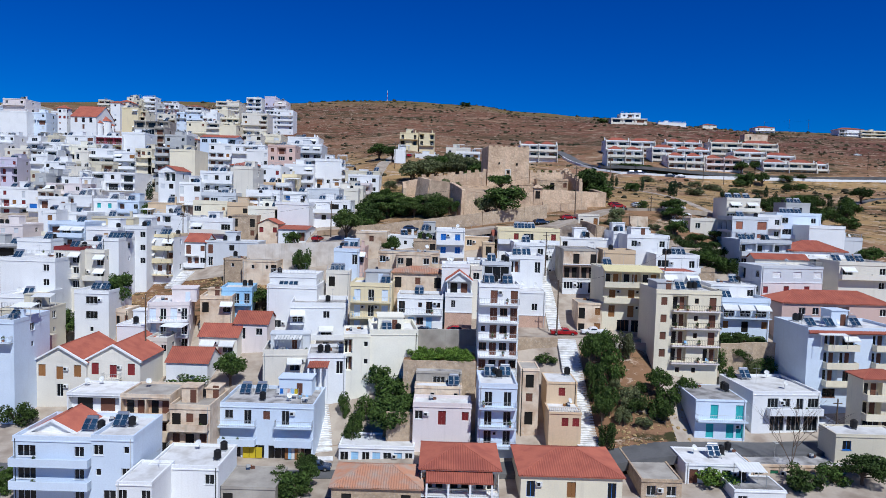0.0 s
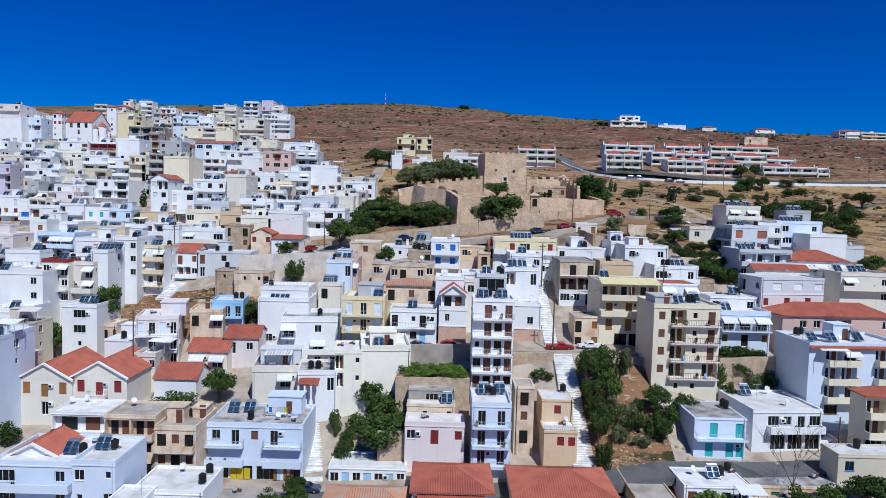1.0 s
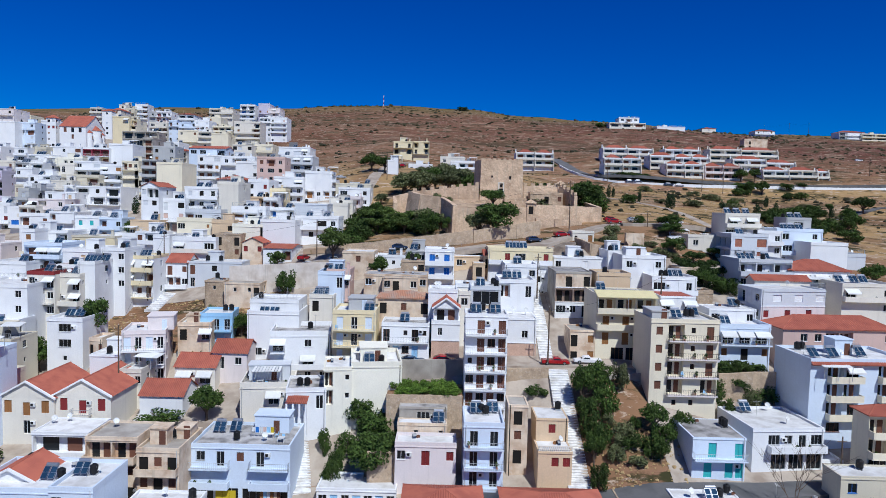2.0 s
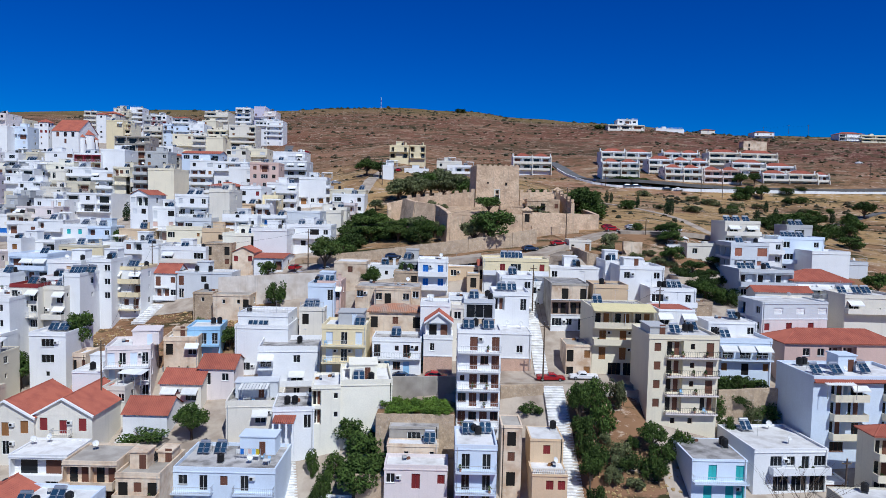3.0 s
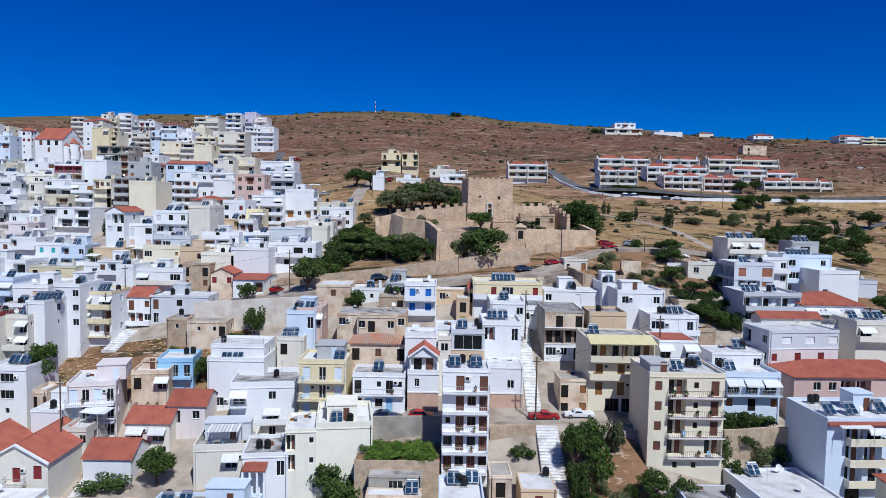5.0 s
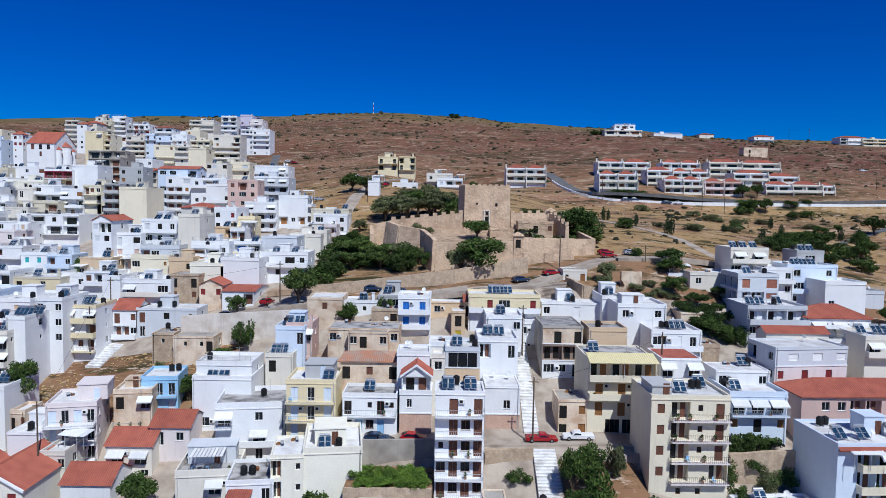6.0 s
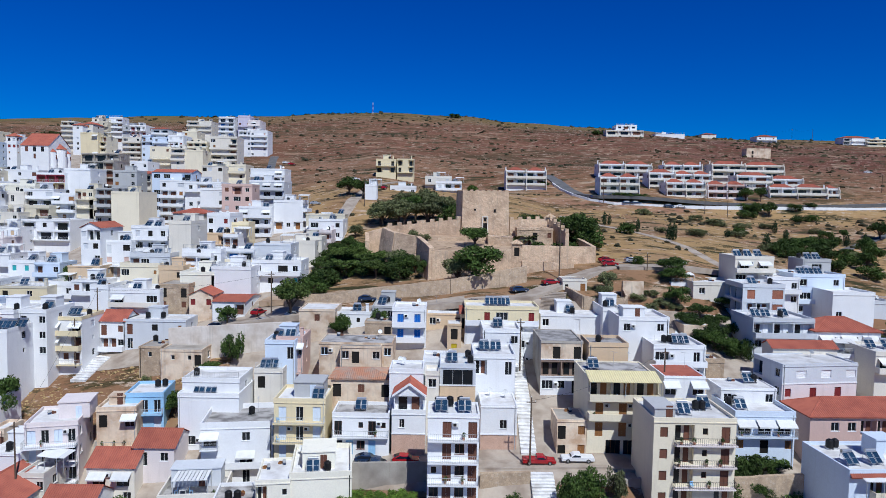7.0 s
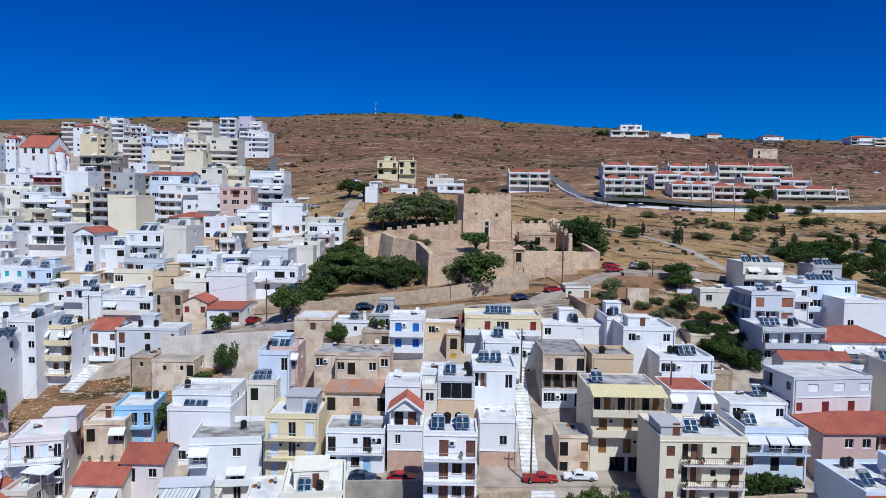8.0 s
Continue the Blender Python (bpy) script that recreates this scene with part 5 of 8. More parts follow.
house(57.9, 92.0, 17.3, 6.1, 4.0, 'pale', '=Lw/=Lw/GG', roof='hip', rise=1.0)
house(50.7, 86.0, 10.4, 9.8, 4.5, 'beige', 'w.w', up=0.25, frame='deepblue')
on_roof(house(28.1, 83.0, 6.7, 9.2, 6.5, 'white', 'S.w.', up=0.15, sh='brown'), ('t', 6.5, 4), ('s', 5, 3), ('a', 2.5, 4))
house(38.1, 84.5, 6.3, 15.2, 4.5, 'oldwall', 'wSwSSwS', up=0.1, sh='green', roofcol='roofgrey')
on_roof(house(32.9, 78.0, 5.2, 6.9, 5.0, 'white', 'w..', up=0.15, roofcol='roofgrey'), ('r', 1.2, 1))
house(-62.5, 79.0, 9.6, 7.9, 7.0, 'white', '..', roof='gy', rise=2.2)
on_roof(house(-44.4, 76.0, 6.9, 9.1, 8.0, 'white', 'w..w/...', up=0.4), ('t', 8, 3))
house(-45.7, 70.0, 7.2, 4.3, 7.0, 'white', 'w.w/...', up=0.3)
house(-35.6, 77.0, 4.1, 7.5, 7.0, 'concrete', 'O..', up=0.15, roofcol='concrete')
house(53.5, 97.0, 8.5, 4.0, 4.0, 'brown', 'G', up=0.3, rim='white')

# second row above the retaining walls
on_roof(house(-80.6, 125.0, 22.3, 6.9, 10.0, 'white', 'W/W/.n.', frame='grey'), ('s', 2.5, 4), ('s', 4.5, 4))
house(-63.3, 119.0, 21.2, 7.6, 9.0, 'rose', '~SdSd/~SdSd/~SdSd/....', rz=14, reach=1.9, bal='white', sh='bluewhite', right='w.w/w.w', pent=((4.0, 3, 8.6, 8, 2.6),), note='three-storey pale rose house with long balconies')
house(-55.7, 126.0, 21.7, 6.3, 7.0, 'oldwall', 'O.A/~(...)', rz=8, pent=((1, 3, 3.5, 6, 1.4),))
house(-52.8, 130.0, 23.0, 6.3, 8.0, 'blue', '~.(dd)/D.S', rz=8, sh='bluewhite', frame='bluewhite')
house(-52.7, 117.0, 15.7, 7.3, 7.0, 'cream', 'AA/W.w', roof='gx', rise=2.0)
house(-46.9, 120.0, 17.8, 6.4, 7.0, 'rose', 'dw/..', roof='gx', rise=2.0)
house(-56.0, 110.0, 12.3, 7.4, 7.0, 'white', '....', roof='gx', rise=2.2, roofcol='tile')
on_roof(house(-38.0, 107.6, 14.8, 8.8, 8.0, 'cream', '..A./...', rz=8, up=0.9, roofcol='roofgrey', pent=((0.8, 4.6, 7.8, 7.8, 2.7, 'lightgrey'),), note='cream house with a covered roof terrace and grey upper room'), ('p', 1.8, 0.9), ('c', 3, 2.2), ('h', 4.1, 2.2, 90), ('h', 2.0, 2.4, -90), ('o', 7.4, 0.8))
on_roof(house(-29.2, 103.0, 15.7, 6.4, 8.0, 'white', 'w.d/..', rz=8, roofcol='roofgrey'), ('t', 2, 3), ('t', 3.2, 3))
house(-23.3, 104.0, 19.2, 4.5, 8.0, 'ivory', 'L.n/L.n', rz=8, up=0.4)
on_roof(house(-19.0, 105.0, 19.5, 8.3, 11.0, 'ivory', '..../..../....', rz=8, up=0.8, pent=((1.5, 3, 6, 8, 2.4),), note='cream house with a tall blank end wall'), ('s', 3, 2), ('t', 5, 2))
on_roof(house(-42.2, 126.0, 24.4, 10.1, 9.0, 'white', '..../...w/W.w', pent=((2, 4, 6, 8, 1.4),)), ('s', 3, 2), ('s', 5, 2), ('t', 7, 3), ('t', 1.4, 3))
house(-35.6, 118.0, 21.7, 10.8, 10.0, 'white', '~(A).w./=..A./w.dd', rz=8, roofcol='roofgrey', up=0.9)
on_roof(house(-24.1, 117.0, 26.4, 7.8, 8.0, 'yellow', '~SdS/~SdS/Dw.', sh='bluewhite', pent=((2.5, 2.5, 7, 7, 2.3, 'grey'),)), ('s', 6.5, 1.5))
house(-16.6, 124.0, 28.2, 9.8, 7.0, 'oldwall', 'O.s.O/.....', roof='old', rise=1.0, note='ruined ochre house with broken tile roof')
house(-20.9, 137.0, 31.3, 13.3, 8.0, 'oldwall', 'w.w.O.w/....', up=0.2, roofcol='roofgrey', note='long old stone house with small blue windows', frame='bluewhite')
house(-5.9, 117.1, 27.6, 4.6, 4.5, 'white', 'L', roof='gy', rise=1.9, base=24.92, storey=2.6, note='small white roof terrace under a red gable canopy')
house(-7.0, 122.0, 30.0, 5.4, 6.0, 'white', '..../...')
house(-1.8, 128.0, 30.4, 4.1, 6.0, 'white', '.w/..')
house(-13.7, 146.0, 33.6, 5.3, 4.0, 'rubble', '..O/...', up=0.2, roofcol='concrete')
house(-1.3, 122.5, 29.6, 2.2, 4.0, 'cream', 'w/..')
house(2.3, 146.0, 33.4, 2.7, 5.0, 'ochre', 'O/D', up=0.2, sh='khaki')
house(4.9, 149.0, 35.0, 3.8, 6.0, 'ochre', 'O./..', roof='gx', rise=1.2)
on_roof(house(-15.2, 117.0, 24.35, 8.6, 6.0, 'white', '~d.ndn/wDwD.', sh='blue', frame='brown', roofcol='roofgrey', reach=0.8), ('s', 4, 3))
house(-6.2, 117.0, 24.9, 5.1, 5.0, 'white', '.w.../.....', up=0.6, storey=3.1, tiers=('white', 'brickpale'), note='narrow white house with a pale brick ground floor')
house(7.4, 118.5, 25.8, 5.6, 7.0, 'white', '..w./....', up=0.2, storey=4.4, tiers=('white', 'brickpale'), note='white house with a blank stepped gable beside the stairs')
on_roof(house(1.0, 124.0, 30.5, 5.8, 8.0, 'lightgrey', 'G/...', roofcol='roofwhite', tiers=('lightgrey', 'ochre'), frame='rail'), ('s', 2, 3), ('t', 5, 2))
on_roof(house(6.5, 126.0, 31.7, 6.9, 9.0, 'white', 'L.d/...'), ('s', 2, 5), ('s', 4, 5))
house(-8.5, 147.0, 35.9, 6.6, 8.0, 'white', '=(SS)/=(SS)/...', sh='deepblue', frame='deepblue', note='three-storey white house with deep blue shutters')
on_roof(house(5.7, 147.0, 36.5, 14.4, 8.0, 'yellow', '=.DW.D/.w.w.', sh='red', tiers=('yellow', 'white'), bal='white'), ('s', 5, 4), ('s', 6.6, 4), ('s', 8.2, 4))
house(-1.9, 152.0, 34.5, 7.6, 8.0, 'ochre', 'w.D/...', up=0.1)
house(15.0, 142.0, 32.1, 5.0, 7.0, 'white', 'w./w./..')
# the middle floor's overhang shade is painted in by its darker brick tone
house(18.4, 131.5, 33.3, 7.2, 11.0, 'concrete', '.O.O/LL/WwD', roofcol='roofgrey', up=0.2, tiers=('oldwall', 'shadedbrick', 'white'), sh='dark', note='unfinished three-storey house with an open dark middle floor')
on_roof(house(23.6, 117.5, 30.6, 10.8, 11.0, 'pale', '=LLL/=SS./SS./.GG.', sh='wood', frame='wood', bal='pale', roofcol='roofgrey', up=0.25, left='....', note='four-storey pale yellow house with varnished wooden doors'), ('s', 2, 6), ('t', 2.5, 9))
on_roof(house(26.3, 130.0, 33.1, 6.7, 7.0, 'ochre', '.../...', roofcol='roofgrey'), ('t', 2, 2))
house(19.0, 117.3, 24.1, 4.5, 6.0, 'oldwall', 'O.s/O.D', up=0.15, roofcol='concrete', sh='wood', note='ruined ochre cottage beside the stairs')
on_roof(house(33.9, 140.0, 36.0, 9.3, 10.0, 'white', 'w.w/...', pent=((1, 1, 5, 4, 2),)), ('s', 2, 5), ('t', 3, 7))
on_roof(house(38.3, 133.0, 32.3, 9.1, 10.0, 'white', '=W.d/w.w'), ('s', 5, 3), ('s', 6.2, 3), ('t', 3, 4), ('t', 4, 4), ('v', 2, 6))
house(36.3, 121.0, 30.2, 6.5, 8.0, 'white', 'A.A/W.W', roofcol='tile', up=0.15)
on_roof(house(46.2, 117.5, 25.3, 9.2, 9.0, 'bluewhite', '~AAA/s.O.s', up=0.7, sh='wood'), ('s', 2, 3), ('t', 1, 5), ('t', 2.4, 6))
on_roof(house(46.6, 124.0, 27.6, 9.0, 6.0, 'white', 'w..w', up=0.2), ('s', 6, 4), ('t', 7, 4))
house(56.9, 125.0, 31.3, 13.5, 8.0, 'lightgrey', '.R.R.R/s.S.S.', rz=8, sh='red', frame='white', up=0.3, tiers=('lightgrey', 'rose'), left='L.w/L.w', roofcol='roofwhite', note='two-storey grey house with dark red shutters')
house(57.4, 117.0, 25.3, 20.9, 8.0, 'pink', '.wwLL..w/.D..D', rz=2, roof='hip', rise=2.0, sh='brown')
house(59.6, 134.0, 32.3, 11.4, 4.0, 'cream', '..', roof='gx', rise=1.1, detail=False)

# upper right cluster
on_roof(house(60.6, 144.0, 35.5, 11.7, 10.0, 'lightgrey', '=LLL/w.w.w', sh='white'), ('s', 2, 4), ('s', 4, 4), ('t', 7, 4), ('s', 8, 5))
house(72.0, 143.0, 33.7, 12.4, 9.0, 'white', '=AAA/W.W', roof='hip', rise=2.2)
on_roof(house(76.5, 132.0, 31.9, 11.0, 9.0, 'cream', '=A.w/..w'), ('s', 2, 5), ('s', 5, 5), ('s', 7, 5))
house(57.1, 166.0, 39.8, 11.8, 10.0, 'cream', 'w.w/=L.L/w..')
on_roof(house(68.0, 170.3, 45.4, 8.9, 9.0, 'cream', '=AA/W.w/..w'), ('s', 1.6, 3), ('s', 4.0, 3), ('s', 6.4, 3), ('t', 7.6, 5))
on_roof(house(63.9, 156.5, 40.6, 8.8, 9.0, 'lightgrey', 'B.B/~LLB/B.w', sh='brown', left='LLL/LLL/...'), ('s', 3, 3), ('t', 7, 3))
house(73.4, 166.0, 41.2, 7.4, 9.0, 'white', '=A.w/L.w/..', sh='brown')
on_roof(house(80.3, 168.0, 41.8, 11.7, 10.0, 'bluewhite', 'W.w/=WL/w.w'), ('s', 3, 3), ('s', 5, 3), ('s', 7, 3), ('s', 6, 6))
house(84.8, 160.0, 38.8, 9.0, 9.0, 'white', '..../w..')
on_roof(house(86.6, 176.0, 44.6, 6.6, 7.0, 'grey', 'W/..'), ('s', 2, 2), ('s', 4, 2))

# church on the upper left slope
def church():
    """Nave with a pitched tile roof, three apses on its end wall and a bell tower."""
    nave = house(-195.9, 334.0, 80.4, 13.0, 19.0, 'white', '.C.C.C./...D...', roof='gx', rise=6.4, right='......./.......', detail=False, kind='church', frame='brown', note='white church nave with red pitched tile roof')
    h = 80.4 - nave.location.z
    for v, r, top in ((3.4, 1.7, 2.6), (9.5, 2.9, 1.0), (15.6, 1.7, 2.6)):
        shell, cone = bmesh.new(), bmesh.new()
        arc = [(r * math.sin(math.pi * k / 10), -r * math.cos(math.pi * k / 10)) for k in range(11)]
        low, high, eave = ([b.verts.new((x * f, y * f, z)) for x, y in arc] for b, f, z in ((shell, 1, 0), (shell, 1, h - top), (cone, 1.12, h - top)))
        tip = cone.verts.new((0.05, 0, h - top + r * 0.95))
        for k in range(10):
            shell.faces.new((low[k], low[k + 1], high[k + 1], high[k]))
            cone.faces.new((eave[k], eave[k + 1], tip))
        cone.faces.new(eave[::-1])
        apse = part("apse", shell, "white", nave, at=(13.0, v, 0))
        part("apse_roof", cone, "tile", apse)
        part("apse_window", boxed((r - 0.08, -0.35, h - top - 3.4, r + 0.06, 0.35, h - top - 1.4)), "brown", apse)
    house(-203.2, 335.5, 84.6, 4.6, 4.6, 'white', 'ww/ww/n./n./..', roof='hip', rise=1.6, detail=False, kind='bell_tower', frame='red', sh='red', right='ww/ww/n.', note='white church bell tower with red openings')


church()

# upper left slope
house(-228.9, 332.6, 88.1, 11.3, 13.0, 'rose', '~w.w/..', up=0.27, detail=False, clutter=2, right='.w./.n.')
house(-264.1, 400.0, 92.6, 14.2, 13.0, 'pale', 'w.w/~.A', up=0.75, detail=False, clutter=2, right='.w./.n.')
house(-228.7, 330.0, 81.6, 13.2, 14.0, 'white', '../..', up=0.32, sh='wood', detail=False, clutter=2, right='.w./.n.')
house(-219.2, 336.0, 82.0, 10.0, 13.0, 'bluewhite', 'd.w/LL/d.w', up=0.37, detail=False, clutter=2, right='.w./.n.')
house(-235.2, 385.0, 88.3, 7.2, 13.0, 'white', '=d/=d/=d', up=0.78, sh='grey', detail=False, clutter=2, right='.w./.n.')
house(-243.3, 335.0, 83.3, 15.4, 13.0, 'bluewhite', '=w.w/Lww', up=0.58, detail=False, clutter=2, right='.w./.n.')
house(-209.3, 300.0, 67.2, 6.4, 13.0, 'white', '=L.w/w.w', up=0.53, sh='white', detail=False, clutter=2, right='.w./.n.')
house(-235.8, 440.0, 103.3, 8.0, 14.0, 'cream', '=LL/=..', up=0.5, detail=False, clutter=2, right='.w./.n.')
house(-215.8, 415.8, 98.6, 5.8, 13.0, 'white', 'w/.', roof='hip', rise=1.5, up=0.68, sh='deepblue', detail=False, clutter=0, right='.w./.n.')
house(-212.6, 421.7, 100.1, 5.6, 13.0, 'cream', 'w/=w', roof='hip', rise=1.5, up=0.29, detail=False, clutter=0, right='.w./.n.')
house(-218.3, 442.8, 106.1, 4.7, 13.0, 'cream', '=w/=w/=w', up=0.3, detail=False, clutter=2, right='.w./.n.')
house(-213.9, 442.6, 103.9, 5.8, 13.0, 'beige', '=d/=d/=d', up=0.36, detail=False, clutter=2, right='.w./.n.')
house(-209.7, 447.1, 106.7, 8.5, 9.0, 'white', '=.L/=.L/=.L/..', up=0.8, sh='brown', detail=False, clutter=2, right='.w./.n.')
house(-188.1, 372.0, 90.1, 9.2, 14.0, 'yellow', '..A/.../...', up=0.37, detail=False, clutter=2, right='.w./.n.')
house(-180.4, 375.0, 89.0, 4.3, 13.0, 'pale', '~LL/=W/=W', up=0.16, detail=False, clutter=2, right='.w./.n.')
house(-191.9, 427.6, 100.0, 4.2, 13.0, 'grey', '~w/w', up=0.62, detail=False, clutter=2, right='.w./.n.')
house(-184.6, 420.4, 99.4, 9.7, 12.0, 'white', '~LLw/LwL/W.w', up=0.49, sh='red', detail=False, clutter=2, right='.w./.n.')
house(-184.3, 410.3, 91.7, 10.8, 13.0, 'cream', '=W.w/=wLL', roofcol='tile', up=0.19, detail=False, clutter=2, right='.w./.n.')
house(-168.9, 400.9, 91.7, 6.3, 13.0, 'bluewhite', '~L.w/w.w', up=0.73, detail=False, clutter=2, right='.w./.n.')
house(-163.3, 401.0, 95.8, 9.6, 13.0, 'white', '=LL/w.w', roof='hip', rise=1.2, up=0.51, sh='grey', detail=False, clutter=0, right='.w./.n.')
house(-162.3, 400.0, 90.8, 11.5, 13.0, 'bluewhite', '=w.L/w.w', up=0.31, detail=False, clutter=2, right='.w./.n.')
house(-160.7, 446.8, 105.5, 15.4, 16.0, 'cream', '=L./=L./..', up=0.48, detail=False, clutter=2, right='.w./.n.')
house(-147.0, 383.2, 90.5, 8.2, 13.0, 'white', 'w.w/=LLw', up=0.31, sh='red', detail=False, clutter=2, right='.w./.n.')
house(-147.4, 404.4, 94.9, 8.3, 13.0, 'pale', 'w./=..', up=0.39, detail=False, clutter=2, right='.w./.n.')
house(-138.4, 440.0, 107.4, 9.8, 13.0, 'white', '~LL/=WW/=WW', sh='deepblue', up=0.58, detail=False, clutter=2, right='.w./.n.')
house(-125.9, 438.0, 107.8, 7.2, 12.0, 'lilac', '.../~w.w/..', up=0.83, detail=False, clutter=2, right='.w./.n.')
house(-118.1, 432.0, 104.9, 7.5, 13.0, 'rose', '=A/=w/=w', up=0.31, detail=False, clutter=2, right='.w./.n.')
house(-115.2, 425.0, 97.6, 10.8, 12.0, 'white', '=w.s/=w.s/=w.s/w.w', sh='pink', up=0.79, detail=False, clutter=2, right='.w./.n.')
house(-121.2, 424.0, 97.7, 7.0, 13.0, 'white', '=LLw/..w/..w', up=0.5, sh='grey', detail=False, clutter=2, right='.w./.n.')
house(-123.6, 380.0, 89.5, 14.7, 12.0, 'cream', 'W..L/=w.L/=w.L/=LL', up=0.81, detail=False, clutter=2, right='.w./.n.')
house(-135.8, 380.0, 86.9, 10.6, 13.0, 'pale', '=LLL/...', up=0.65, detail=False, clutter=2, right='.w./.n.')
house(-151.2, 370.0, 83.2, 11.0, 12.0, 'pale', 'w.w/~...', up=0.52, detail=False, clutter=2, right='.w./.n.')
house(-138.7, 366.0, 82.5, 7.2, 12.0, 'cream', '=L/=w/w', up=0.25, detail=False, clutter=2, right='.w./.n.')
house(-131.5, 366.0, 81.5, 9.1, 13.0, 'pale', '../..', up=0.42, detail=False, clutter=2, right='.w./.n.')
house(-99.5, 300.0, 70.7, 8.7, 14.0, 'cream', 'WW.W/....', up=0.16, detail=False, clutter=2, right='.w./.n.')
house(-100.1, 308.0, 71.2, 16.5, 12.0, 'pale', '=LW.W/w..w', up=0.77, detail=False, clutter=2, right='.w./.n.')
house(-76.4, 290.0, 69.2, 13.6, 12.0, 'white', '=..A/wLL', up=0.38, sh='grey', detail=False, clutter=2, right='.w./.n.')
house(-67.8, 258.0, 63.5, 12.4, 12.0, 'lightgrey', '=AAA/=WWW/..', rim='white', up=0.45, detail=False, clutter=2, right='.w./.n.')
house(-143.3, 330.0, 73.2, 8.2, 13.0, 'white', 'w.w/~..', up=0.68, sh='deepblue', detail=False, clutter=2, right='.w./.n.')
house(-108.4, 272.0, 66.7, 15.0, 10.0, 'bluewhite', 'WW.L/....', roof='gx', rise=1.3, up=0.85, detail=False, clutter=0, right='.w./.n.')
house(-122.2, 285.0, 66.4, 8.0, 13.0, 'cream', '~LL/..', roof='hip', rise=1.2, up=0.28, detail=False, clutter=0, right='.w./.n.')
house(-101.3, 262.0, 63.2, 9.1, 12.0, 'white', 'w.W/=LLw', up=0.34, sh='brown', detail=False, clutter=2, right='.w./.n.')
house(-90.8, 258.0, 62.5, 12.8, 12.0, 'white', '=wLL/..', up=0.54, sh='wood', detail=False, clutter=2, right='.w./.n.')
house(-83.3, 252.0, 60.2, 8.7, 13.0, 'white', '..w/=..w/...', up=0.62, sh='white', detail=False, clutter=2, right='.w./.n.')

# tiers in the middle of the left slope
house(-141.6, 285.0, 74.1, 14.8, 9.0, 'concrete', 'LLL/LLL/LLL/LLL', up=0.1, kind='unfinished_building', sh='dark', note='unfinished bare concrete frame building with open floors', detail=False, clutter=2, right='.w./.n.')
house(-130.7, 280.0, 70.8, 4.2, 13.0, 'concrete', 'L/L/L/L', up=0.56, detail=False, clutter=2, right='.w./.n.')
house(-122.1, 270.0, 66.6, 8.9, 9.0, 'grey', 'w.w/=w.w', up=0.58, detail=False, clutter=2, right='.w./.n.')
house(-148.2, 266.0, 65.1, 10.3, 9.0, 'white', '~LLL/~LLL/=LLL/...', sh='brown', bal='white', tiers=('crimson', 'yellow', 'white', 'white'), note='four-storey house with a crimson and a yellow floor', detail=False, clutter=2, right='.w./.n.')
house(-138.9, 268.0, 67.0, 9.5, 12.0, 'white', '..../....', up=0.53, sh='white', detail=False, clutter=2, right='.w./.n.')
house(-182.4, 285.0, 65.9, 8.5, 13.0, 'beige', '=w.w/=LW', up=0.89, detail=False, clutter=2, right='.w./.n.')
house(-176.9, 290.0, 67.2, 15.3, 12.0, 'white', 'W.w.W/=.w.w', up=0.36, sh='brown', detail=False, clutter=2, right='.w./.n.')
house(-184.3, 280.0, 65.7, 5.5, 13.0, 'white', '=W/=W', up=0.22, sh='brown', detail=False, clutter=2, right='.w./.n.')
house(-167.5, 262.0, 61.9, 8.2, 13.0, 'white', '=L.w/=w.w', up=0.28, sh='white', detail=False, clutter=2, right='.w./.n.')
house(-159.3, 262.0, 60.8, 13.0, 13.0, 'ivory', '~w.w.w/.W.w', up=0.65, detail=False, clutter=2, right='.w./.n.')
house(-168.2, 255.0, 58.4, 5.3, 13.0, 'grey', '=LW/w.w', up=0.21, detail=False, clutter=2, right='.w./.n.')
house(-161.0, 252.0, 58.3, 5.2, 13.0, 'white', '=L/w', up=0.28, sh='deepblue', detail=False, clutter=2, right='.w./.n.')
house(-148.4, 250.0, 57.9, 5.2, 13.0, 'cream', 'd./~..', sh='red', up=0.6, detail=False, clutter=2, right='.w./.n.')
house(-144.3, 252.0, 59.2, 10.4, 9.0, 'white', '=W.W/=LL/w.w', up=0.32, sh='deepblue', detail=False, clutter=2, right='.w./.n.')
house(-130.3, 245.0, 57.7, 7.5, 9.0, 'white', '=A.W/=A.L/w', up=0.53, sh='wood', detail=False, clutter=2, right='.w./.n.')
house(-123.3, 246.0, 59.2, 6.1, 13.0, 'pale', '~Lww/~../..', up=0.45, detail=False, clutter=2, right='.w./.n.')
house(-114.1, 242.0, 59.9, 5.2, 9.0, 'grey', '=LL/=LL/=LL/w.w', sh='brown', up=0.17, detail=False, clutter=2, right='.w./.n.')
house(-106.3, 236.0, 58.4, 9.0, 14.0, 'pale', '..../..../....', right='../..', up=0.53, detail=False, clutter=2)
house(-118.6, 246.0, 56.3, 3.9, 13.0, 'beige', 'w/O/~w', up=0.22, detail=False, clutter=2, right='.w./.n.')
house(-142.2, 240.0, 53.2, 13.5, 13.0, 'beige', '~L.L/w..w', sh='brown', up=0.82, detail=False, clutter=2, right='.w./.n.')
house(-152.9, 238.0, 53.3, 7.9, 13.0, 'white', '=w.L/..', up=0.26, sh='wood', detail=False, clutter=2, right='.w./.n.')
house(-162.4, 246.0, 55.8, 6.1, 13.0, 'white', '=w.w/..', up=0.62, sh='white', detail=False, clutter=2, right='.w./.n.')
